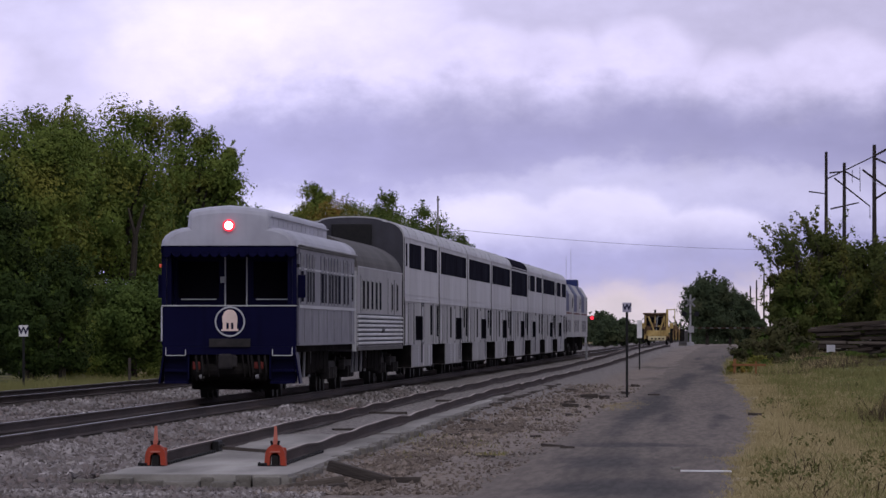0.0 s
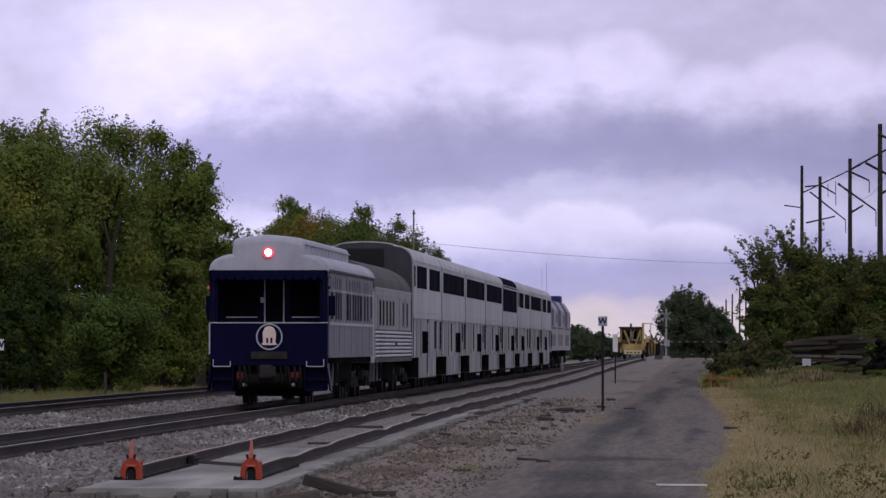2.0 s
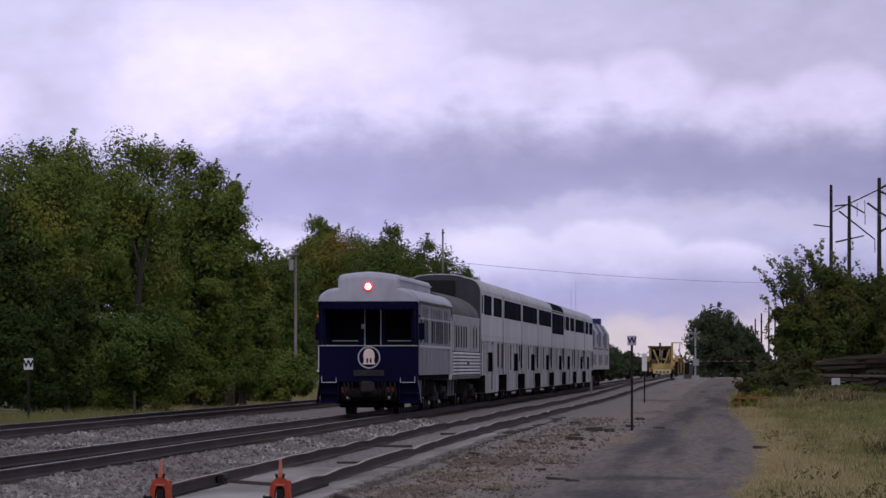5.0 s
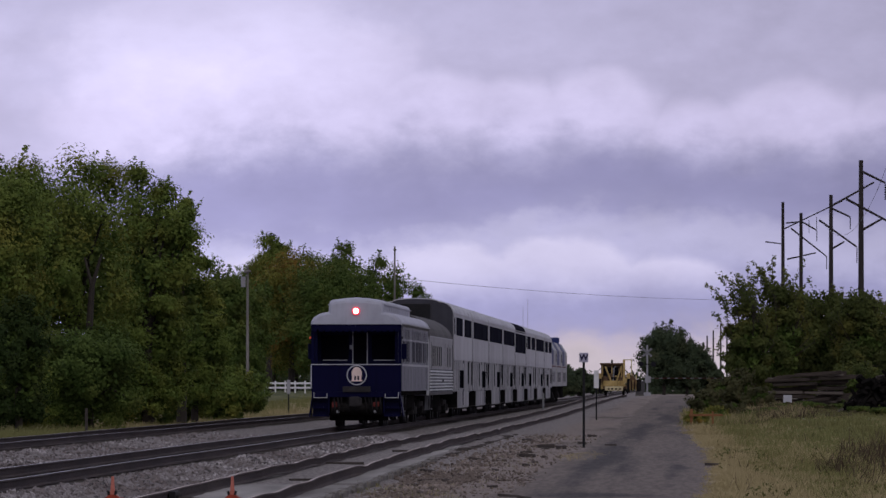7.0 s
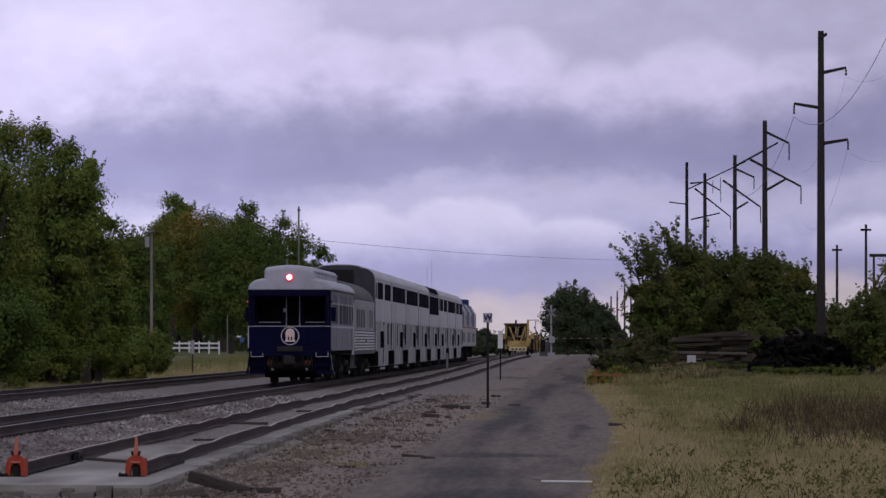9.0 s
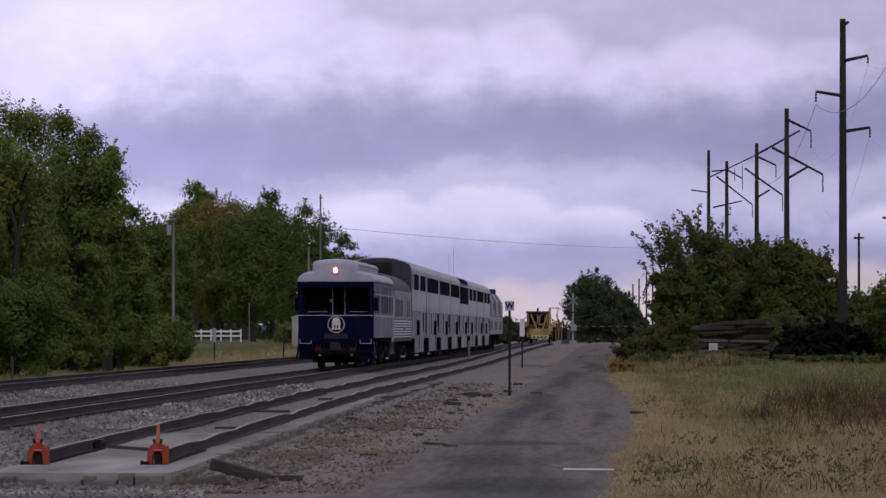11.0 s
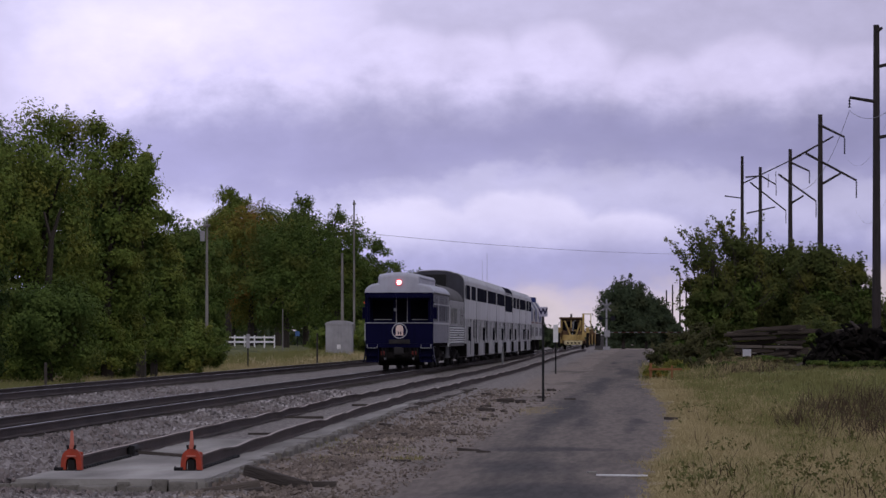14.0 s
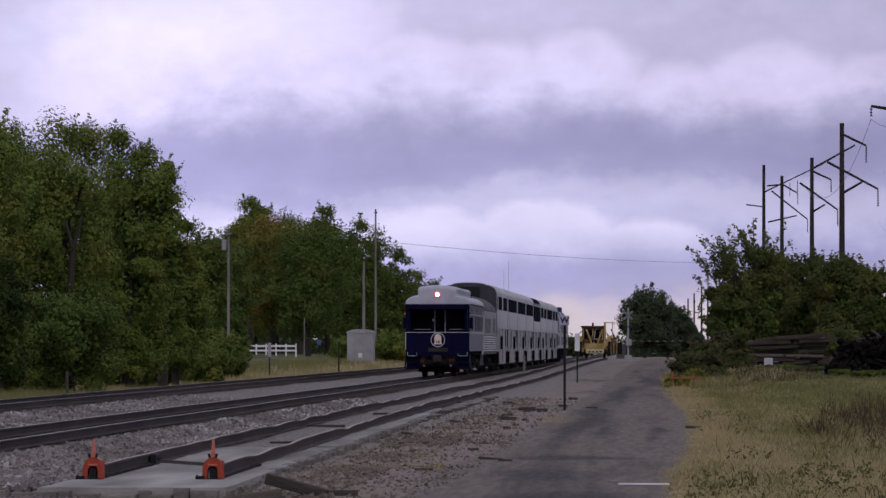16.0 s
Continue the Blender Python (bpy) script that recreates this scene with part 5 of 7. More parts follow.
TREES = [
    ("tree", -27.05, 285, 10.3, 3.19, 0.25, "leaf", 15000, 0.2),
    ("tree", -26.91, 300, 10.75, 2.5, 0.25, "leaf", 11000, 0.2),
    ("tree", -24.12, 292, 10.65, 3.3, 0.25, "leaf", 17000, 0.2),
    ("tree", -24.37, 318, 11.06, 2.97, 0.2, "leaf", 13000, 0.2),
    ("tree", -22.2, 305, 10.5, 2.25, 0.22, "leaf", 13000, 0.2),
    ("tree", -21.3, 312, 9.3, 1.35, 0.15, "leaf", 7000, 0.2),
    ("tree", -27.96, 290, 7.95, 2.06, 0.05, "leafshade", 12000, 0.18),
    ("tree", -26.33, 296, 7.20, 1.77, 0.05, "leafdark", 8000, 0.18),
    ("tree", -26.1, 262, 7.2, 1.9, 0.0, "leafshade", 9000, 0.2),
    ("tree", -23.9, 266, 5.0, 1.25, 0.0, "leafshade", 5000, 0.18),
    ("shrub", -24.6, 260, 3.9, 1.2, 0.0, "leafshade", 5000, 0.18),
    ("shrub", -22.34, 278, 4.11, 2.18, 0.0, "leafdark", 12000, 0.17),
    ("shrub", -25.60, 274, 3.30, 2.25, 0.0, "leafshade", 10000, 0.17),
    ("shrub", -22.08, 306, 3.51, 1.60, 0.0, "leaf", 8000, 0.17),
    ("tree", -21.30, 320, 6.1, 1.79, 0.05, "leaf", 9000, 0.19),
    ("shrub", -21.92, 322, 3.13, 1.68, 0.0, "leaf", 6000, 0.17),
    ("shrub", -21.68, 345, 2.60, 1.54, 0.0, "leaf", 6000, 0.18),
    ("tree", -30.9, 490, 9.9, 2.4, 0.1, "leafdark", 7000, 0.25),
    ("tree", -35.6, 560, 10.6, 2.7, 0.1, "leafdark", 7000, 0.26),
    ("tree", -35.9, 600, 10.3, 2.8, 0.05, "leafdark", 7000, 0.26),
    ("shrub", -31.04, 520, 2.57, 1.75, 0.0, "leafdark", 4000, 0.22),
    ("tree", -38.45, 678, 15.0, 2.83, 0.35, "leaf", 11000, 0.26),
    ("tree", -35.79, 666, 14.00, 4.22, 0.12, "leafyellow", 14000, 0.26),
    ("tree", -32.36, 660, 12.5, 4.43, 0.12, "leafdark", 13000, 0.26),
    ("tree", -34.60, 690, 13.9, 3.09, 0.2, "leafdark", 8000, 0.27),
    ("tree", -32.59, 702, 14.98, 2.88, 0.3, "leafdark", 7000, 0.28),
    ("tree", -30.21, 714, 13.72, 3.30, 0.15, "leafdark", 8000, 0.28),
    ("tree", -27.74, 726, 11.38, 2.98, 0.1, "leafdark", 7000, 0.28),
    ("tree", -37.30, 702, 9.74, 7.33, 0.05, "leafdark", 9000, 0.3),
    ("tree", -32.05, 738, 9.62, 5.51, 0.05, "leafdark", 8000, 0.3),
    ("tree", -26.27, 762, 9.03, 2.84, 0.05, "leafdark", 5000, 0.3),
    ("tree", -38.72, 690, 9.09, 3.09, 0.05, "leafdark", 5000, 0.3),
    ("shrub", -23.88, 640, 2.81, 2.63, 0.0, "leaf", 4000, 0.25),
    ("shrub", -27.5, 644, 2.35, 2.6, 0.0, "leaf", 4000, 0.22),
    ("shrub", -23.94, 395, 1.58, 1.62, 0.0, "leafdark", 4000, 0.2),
    ("tree", -3.6, 800, 8.0, 3.1, 0.0, "leaffar", 8000, 0.33),
    ("tree", -1.2, 815, 6.7, 2.6, 0.0, "leaffar", 7000, 0.33),
    ("tree", 0.9, 820, 4.6, 1.7, 0.0, "leaffar", 5000, 0.33),
    ("shrub", -16.25, 900, 4.14, 2.01, 0.0, "leaffar", 3000, 0.4),
    ("shrub", -14.71, 930, 3.67, 1.94, 0.0, "leaffar", 2500, 0.4),
    ("shrub", -13.21, 1000, 2.64, 2.24, 0.0, "leaffar", 2500, 0.45),
    ("shrub", -15.6, 870, 3.3, 2.2, 0.0, "leaffar", 3500, 0.36),
    ("shrub", -19.36, 920, 3.65, 2.06, 0.0, "leaffar", 2500, 0.4),
    ("shrub", -23.18, 950, 3.43, 2.84, 0.0, "leaffar", 2500, 0.4),
    ("tree", 2.82, 430, 6.56, 1.48, 0.0, "leafbush", 9000, 0.24),
    ("tree", 4.70, 440, 7.3, 1.85, 0.0, "leafbush", 10000, 0.24),
    ("tree", 6.11, 455, 6.92, 2.04, 0.0, "leafbush", 8000, 0.24),
    ("tree", 7.82, 450, 6.96, 2.35, 0.0, "leafbush", 10000, 0.24),
    ("tree", 9.90, 445, 6.67, 2.49, 0.0, "leafbush", 10000, 0.24),
    ("tree", 11.59, 440, 5.85, 1.48, 0.0, "leafbush", 6000, 0.24),
    ("shrub", 0.39, 400, 1.37, 0.66, 0.0, "leafbrown", 2000, 0.17),
    ("shrub", 1.23, 412, 1.8, 0.98, 0.0, "leafbrown", 3000, 0.2),
    ("shrub", 2.21, 405, 2.3, 1.09, 0.0, "leafbrown", 3500, 0.2),
    ("shrub", 3.14, 390, 1.35, 0.87, 0.0, "leafbrown", 2500, 0.17),
    ("shrub", 9.03, 420, 2.37, 1.88, 0.0, "leafbush", 4000, 0.2),
    ("shrub", 10.96, 360, 0.90, 0.91, 0.0, "leafbush", 2200, 0.17),
    ("shrub", 5.44, 388, 0.13, 0.69, 0.0, "leafyellow", 1500, 0.16),
    ("tree", 11.77, 330, 3.6, 1.48, 0.0, "leafbush", 6000, 0.2),
    ("tree", 13.45, 335, 4.82, 1.75, 0.0, "leafbush", 6000, 0.2),
    ("shrub", 11.05, 344, 1.9, 0.96, 0.0, "leafbush", 4000, 0.18),
    ("shrub", -24.31, 284, 2.94, 1.80, 0.0, "leaf", 9000, 0.17),
    ("shrub", -23.03, 305, 2.82, 1.71, 0.0, "leaf", 8000, 0.17),
    ("shrub", -24.76, 276, 2.08, 1.44, 0.0, "leaf", 6000, 0.16),
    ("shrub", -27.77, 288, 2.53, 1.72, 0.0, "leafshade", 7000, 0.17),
    ("shrub", -22.78, 350, 2.23, 1.57, 0.0, "leaf", 5000, 0.18),
    ("shrub", -0.1, 318, 0.35, 0.5, 0.0, "leafyellow", 1300, 0.13),
    ("shrub", 0.86, 350, 0.45, 0.57, 0.0, "leafyellow", 1500, 0.16),
    ("shrub", 1.58, 352, 0.71, 0.68, 0.0, "leafbrown", 2000, 0.16),
    ("shrub", 2.32, 345, 0.31, 0.57, 0.0, "leafbrown", 1800, 0.16),
    ("shrub", 3.29, 350, 0.29, 0.63, 0.0, "leafbrown", 1500, 0.15),
    ("shrub", 6.97, 330, 0.31, 0.74, 0.0, "leafbrown", 1800, 0.15),
    ("shrub", 7.88, 322, 0.20, 0.82, 0.0, "leafbush", 2000, 0.15),
    ("shrub", 9.20, 326, 0.23, 0.83, 0.0, "leafbrown", 2000, 0.15),
    ("shrub", 4.3, 372, 0.55, 0.8, 0.0, "leafbrown", 2200, 0.15),
    ("shrub", 5.6, 368, 0.45, 0.9, 0.0, "leafbrown", 2200, 0.15),
    ("shrub", 6.9, 364, 0.5, 0.9, 0.0, "leafbrown", 2200, 0.15),
    ("shrub", 7.7, 352, 0.75, 0.85, 0.0, "leafbush", 2200, 0.16),
    ("shrub", 8.9, 350, 0.6, 0.9, 0.0, "leafbrown", 2200, 0.15),
    ("shrub", 0.2, 372, 1.15, 0.75, 0.0, "leafbrown", 2500, 0.16),
    ("shrub", 10.04, 318, 0.36, 0.81, 0.0, "leafbush", 2000, 0.15),
    ("tree", 13.9, 447, 3.6, 1.6, 0.0, "leafbush", 4500, 0.24),
]
LABELS = {"leafshade": "blackish green tree at the edge of the wood", "leaf": "leafy green tree with yellowing patches", "leafdark": "dense dark green tree", "leafyellow": "tree turning yellow and brown", "leafbush": "dark bushy tree with ragged upright sprigs",
          "leaffar": "distant green tree by the line"}
SHRUBS = {"leafshade": "blackish green shrub at the edge of the wood", "leaf": "green shrub at the edge of the wood", "leafdark": "dark green shrub at the edge of the wood", "leafyellow": "yellowing shrub in dry grass", "leafbush": "dark low shrub beside the timber stacks", "leaffar": "distant rounded green bush by the line", "leafbrown": "low brownish brush in front of the timber stacks"}


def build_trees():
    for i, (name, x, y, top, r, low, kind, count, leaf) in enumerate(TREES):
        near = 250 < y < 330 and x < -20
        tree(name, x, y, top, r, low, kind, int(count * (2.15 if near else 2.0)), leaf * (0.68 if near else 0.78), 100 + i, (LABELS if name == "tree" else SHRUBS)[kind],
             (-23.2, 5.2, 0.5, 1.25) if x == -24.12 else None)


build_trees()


# ---- grass, weeds and stones ----


def tuft_mesh(name, tufts, material, label, seed, thin=1.0):
    """Tufts of bent blades. tufts: (x, y, height, blades)."""
    rng = np.random.default_rng(seed)
    V, Fc, n = [], [], 0
    for x, y, hh, per in tufts:
        z = gz(x, y) - 0.02
        w = (0.0045 + 0.000022 * y) * thin
        for a, b, h1, ox, oy in rng.uniform(size=(per, 5)):
            a *= 6.283
            b = (0.1 + 0.75 * b) * hh
            h1 = hh * (0.35 + 0.75 * h1)
            dx, dy = math.cos(a) * b, math.sin(a) * b
            px, py = x + (ox - 0.5) * 0.4, y + (oy - 0.5) * 0.6
            if y < 105:
                V += [(px - w, py, z), (px + w, py, z), (px + dx * 0.35 + w * 0.8, py + dy * 0.35, z + h1 * 0.6),
                      (px + dx * 0.35 - w * 0.8, py + dy * 0.35, z + h1 * 0.6), (px + dx, py + dy, z + h1)]
                Fc += [(n, n + 1, n + 2, n + 3), (n + 3, n + 2, n + 4)]
                n += 5
            else:
                V += [(px - w * 1.2, py, z), (px + w * 1.2, py, z), (px + dx, py + dy, z + h1)]
                Fc += [(n, n + 1, n + 2)]
                n += 3
    return tagged(raw(name, V, Fc, material), label, "grass", "", "stuff")


def build_grass():
    rng = np.random.default_rng(8)
    dry, green, weeds = [], [], []
    # verge east of the road: straw by the road, greener and taller away from it
    for u, v, k, q in rng.uniform(size=(34000, 4)):
        y = 1 / (1 / 79 + u * (1 / 430 - 1 / 79))
        edge = verge(y) + 0.3 * noise.noise((y * 0.05, 2, 0)) + 0.35 * noise.noise((y * 0.25, 6, 0)) - 0.3 * k ** 6
        x = edge + v ** 1.15 * (0.0395 * y + 0.6 - edge)
        n1 = noise.noise((x * 0.6, y * 0.014, 0)) + 0.6 * noise.noise((x * 1.7, y * 0.035, 5))
        wet = smooth01((x - edge) / (0.012 * y + 0.8)) * 0.6 + smooth01((y - 165) / 70) * smooth01((x - edge - 0.6) / 1.5) * 1.1 + 1.0 * n1 * smooth01((x - edge - 0.15) / 0.8) - 0.4 * smooth01((122 - y) / 35)
        tall = 0.6 + 0.5 * noise.noise((x * 0.8, y * 0.06, 9)) + 0.5 * q
        if k < 0.2 * smooth01((x / y - 0.0198 + 0.008 * n1) / 0.007) * smooth01((y - 120) / 40) * smooth01((235 - y) / 40):
            weeds.append((x, y, (0.3 + 0.45 * q) * tall, 4))
        elif y > 312 + 30 * n1 and x > 1.2 + n1 and q < 0.7:
            weeds.append((x, y, 0.2 * tall, 5))
        elif 0.8 * wet + 1.4 * (q - 0.5) > 0.78:
            green.append((x, y, (0.13 + 0.0003 * (y - 80)) * tall, 9))
        else:
            dry.append((x, y, (0.13 + 0.0003 * (y - 80)) * tall * (0.5 + 0.45 * smooth01((x - edge) / 0.8)), 10))
        if k > 0.992 and x > edge + 0.7:
            weeds.append((x, y, 0.32 * tall, 3))
    # weedy slope around the timber stacks
    for u, v, k in rng.uniform(size=(3200, 3)):
        y, x = 310 + 115 * u, -0.7 + 5.6 * v ** 0.8
        (weeds if k < (0.75 if x > 2.6 else 0.2) else green if k < 0.85 else dry).append((x, y, (0.2 + 0.2 * k + 0.16 * noise.noise((x, y * 0.1, 0))) * (1.25 if y > 318 else 0.8), 5))
    # strip beyond the far track
    for u, v, k in rng.uniform(size=(10500, 3)):
        y = 1 / (1 / 175 + u * (1 / 720 - 1 / 175))
        x = -20.9 - (3.2 + 4.5 * smooth01((y - 350) / 150)) * v ** 1.3
        (green if k + 0.4 * noise.noise((x * 0.5, y * 0.03, 3)) + 1.1 * smooth01((-23.3 - x) / 1.8) + smooth01((288 - y) / 25) > 0.85 else dry).append((x, y, 0.2 + 0.18 * k + 0.12 * v, 4))
    # sparse tufts in the gravel beside the slab
    for u, v, k in rng.uniform(size=(110, 3)):
        y = 100 + 150 * u
        (green if k > 0.6 else dry).append((-5.3 + 1.9 * v, y, 0.07, 4))
    for u, v, k in rng.uniform(size=(160, 3)):
        a = 6.283 * v
        dry.append((-2.85 + 0.5 * k * math.cos(a), 187 + 13 * u * math.sin(a), 0.05 + 0.04 * k, 4))
    for cx, cy, rx, ry, m in ((-3.74, 113, 0.12, 1.5, 26), (-5.2, 127.5, 0.45, 6, 60), (-4.6, 123, 0.5, 6, 40), (-5.05, 112, 0.35, 5, 40)):
        for a, b, k in rng.normal(size=(m, 3)):
            (green if k < 0.7 else dry).append((cx + rx * a * 0.6, cy + ry * b * 0.6, 0.06 + 0.03 * abs(k), 5))
    # broad-leaved weeds scattered through the verge
    pts = []
    for u, v, k in rng.uniform(size=(620, 3)):
        y = 1 / (1 / 82 + u * (1 / 300 - 1 / 82))
        x = 0.15 + v * (0.0395 * y)
        if noise.noise((x * 0.7, y * 0.05, 12)) + 0.5 * k + 18 * (x / y - 0.02) < 0.3:
            continue
        n = 7 + int(8 * k)
        pts.append(rng.normal(size=(n, 3)) * (0.05, 0.05, 0.045) + (x, y, gz(x, y) + 0.16 + 0.0006 * (y - 80)))
    ob = leaves("broadleaf_weeds", np.concatenate(pts), 0.055, rng, M["weedleaf"], None)
    tagged(ob, "small olive broad-leaved weeds in the grass", "weeds", "", "stuff")
    tuft_mesh("dry_grass", dry, M["drygrass"], "dry straw-coloured grass along the road and the line", 1)
    tuft_mesh("green_grass", green, M["greengrass"], "green grass and low weeds", 2)
    tuft_mesh("tall_weeds", weeds, M["weed"], "tall brown dried weeds", 3)


def stones(name, zones, label, seed):
    rng = np.random.default_rng(seed)
    V, Fc, n = [], [], 0
    octa = np.array([(1, 0, 0), (0, 1, 0), (-1, 0, 0), (0, -1, 0), (0, 0, 1), (0, 0, -0.6)], float)
    tri = [(0, 1, 4), (1, 2, 4), (2, 3, 4), (3, 0, 4), (1, 0, 5), (2, 1, 5), (3, 2, 5), (0, 3, 5)]
    for x0, x1, y0, y1, cnt, s0, s1 in zones:
        for _ in range(cnt):
            x, y = rng.uniform(x0, x1), y0 + (y1 - y0) * rng.uniform() ** 1.6
            if name == "ballast_stones" and (abs(x - MAIN) < 1.25 or abs(x - FAR) < 1.25):
                continue
            if 88.6 < y < 206 and -1.0 < x - siding_x(y) < 1.2:
                continue
            s = rng.uniform(s0, s1)
            v = (octa * rng.uniform(0.6, 1.2, size=(6, 1)) * s * np.array([1.2, 1.2, 0.8])) @ np.linalg.qr(rng.normal(size=(3, 3)))[0]
            v += (x, y, gz(x, y) + s * 0.25)
            V += v.tolist()
            Fc += [(a + n, b + n, c + n) for a, b, c in tri]
            n += 6
    ob = raw(name, V, Fc, M["stone" if name == "ballast_stones" else "brownstone"])
    tagged(ob, label, "stones", "", "stuff")


def build_stones():
    stones("ballast_stones", [(-10.4, -7.9, 92, 150, 11000, 0.03, 0.075), (-8.9, -6.9, 87.5, 96, 900, 0.025, 0.06), (-10.5, -7.8, 90, 118, 2600, 0.05, 0.09), (-10.4, -8.6, 150, 240, 3500, 0.03, 0.065), (-13, -10, 120, 230, 5000, 0.03, 0.055),
                              (-16.6, -13, 150, 260, 4500, 0.03, 0.06), (-20.4, -16.6, 170, 260, 2200, 0.03, 0.06), (-8.6, -4.6, 82, 88.9, 2200, 0.015, 0.05)],
           "loose grey ballast stones", 5)
    stones("gravel_stones", [(-5.4, -4.2, 84, 150, 3400, 0.014, 0.055), (-4.8, -3.0, 84, 150, 1500, 0.01, 0.035), (-5.9, -4.4, 140, 260, 1300, 0.02, 0.06), (-4.6, -3.2, 140, 260, 500, 0.015, 0.045), (-3.3, -0.2, 84, 150, 450, 0.008, 0.018)],
           "loose brown gravel stones", 6)


build_grass()
build_stones()


# ---- trackside things ----


def rail_stop(x, y, z):
    t = thing("wheel_stop", x, y, z, "orange cast wheel stop clamped on the rail end", "rail stop", "rail stops")
    bm = bmesh.new()
    shell = [(-0.135, -0.165), (-0.128, -0.06)] + arc(0, -0.06, 0.128, 0.165, 180, 0, 14) + [(0.128, -0.06), (0.135, -0.165), (0.07, -0.165)] + arc(0, -0.06, 0.062, 0.055, 0, 180, 8) + [(-0.07, -0.165)]
    prism(bm, shell, -0.16, 0.12)
    box(bm, -0.12, 0.12, 0.1, 0.3, -0.05, 0.06, 0.02)
    part("body", bm, M["orange"], t, "chipped orange casting")
    bm = bmesh.new()
    prism(bm, [(-0.05, 0.09), (0.05, 0.09), (0.026, 0.15), (0.014, 0.33), (-0.014, 0.33), (-0.026, 0.15)], -0.06, 0.02)
    part("horn", bm, M["horn"], t, "faded pale red horn")
    for s in (-1, 1):
        part("pin", rod(bmesh.new(), (s * 0.035, -0.12, 0.09), (s * 0.05, -0.12, 0.15), 0.016, n=6), M["black"], t)
    part("rim", B(-0.06, 0.06, -0.175, -0.15, 0.0, 0.022, 0.006), M["horn"], t, "worn paler rim")
    bm = B(-0.165, -0.13, -0.2, -0.05, -0.178, -0.13, 0.008)
    rod(bm, (-0.215, -0.16, -0.15), (-0.1, -0.16, -0.15), 0.022)
    rod(bm, (-0.205, -0.16, -0.15), (-0.185, -0.16, -0.15), 0.036, n=6)
    part("clamp_bolt", bm, M["black"], t, "black clamp bolt")
    part("wedge", B(-0.045, 0.045, -0.13, 0.05, -0.165, -0.03, 0.01), M["truck"], t)
    part("shoe", B(-0.12, 0.12, -0.2, 0.3, -0.185, -0.16, 0.005), M["black"], t)
    return t


def sign_post(x, y, z_top, z0, w, h, label, board_mat, glyph=None, post_mat="black", post=0.035, board_h=None):
    t = thing("sign_post", x, y, z0, label, "sign", "trackside signs")
    H = z_top - z0
    part("post", B(-post, post, -0.02, 0.02, -0.3, H - h * 0.5), M[post_mat], t, "dark steel post")
    b = part("board", B(-w / 2, w / 2, -0.045, -0.022, H - h, H, 0.004), M[board_mat], t)
    if glyph:
        cu = bpy.data.curves.new("letter", "FONT")
        cu.body, cu.size, cu.align_x, cu.align_y, cu.extrude = glyph, h * 0.86, "CENTER", "CENTER", 0.003
        cu.offset = h * 0.034
        tmp = new("letter_curve", cu)
        me = bpy.data.meshes.new_from_object(tmp)
        bpy.data.objects.remove(tmp)
        me.materials.append(M["signblack"])
        g = new("letter", me)
        g.parent = b
        g.matrix_basis = pose(0, -0.05, H - h / 2, 90, 0, 0)
    return t


def timber(x, y, z, l, rz, ry=0.0, material="oldtie", w=0.11, label="splintered weathered timber lying on gravel"):
    h = min(0.08, w * 0.75)
    t = tagged(part("timber", B(-l / 2, l / 2, -w, w, -h, h, h * 0.3), M[material]), label, "timber", "loose timbers")
    t.matrix_basis = pose(x, y, z, 0, ry, rz)
    return t


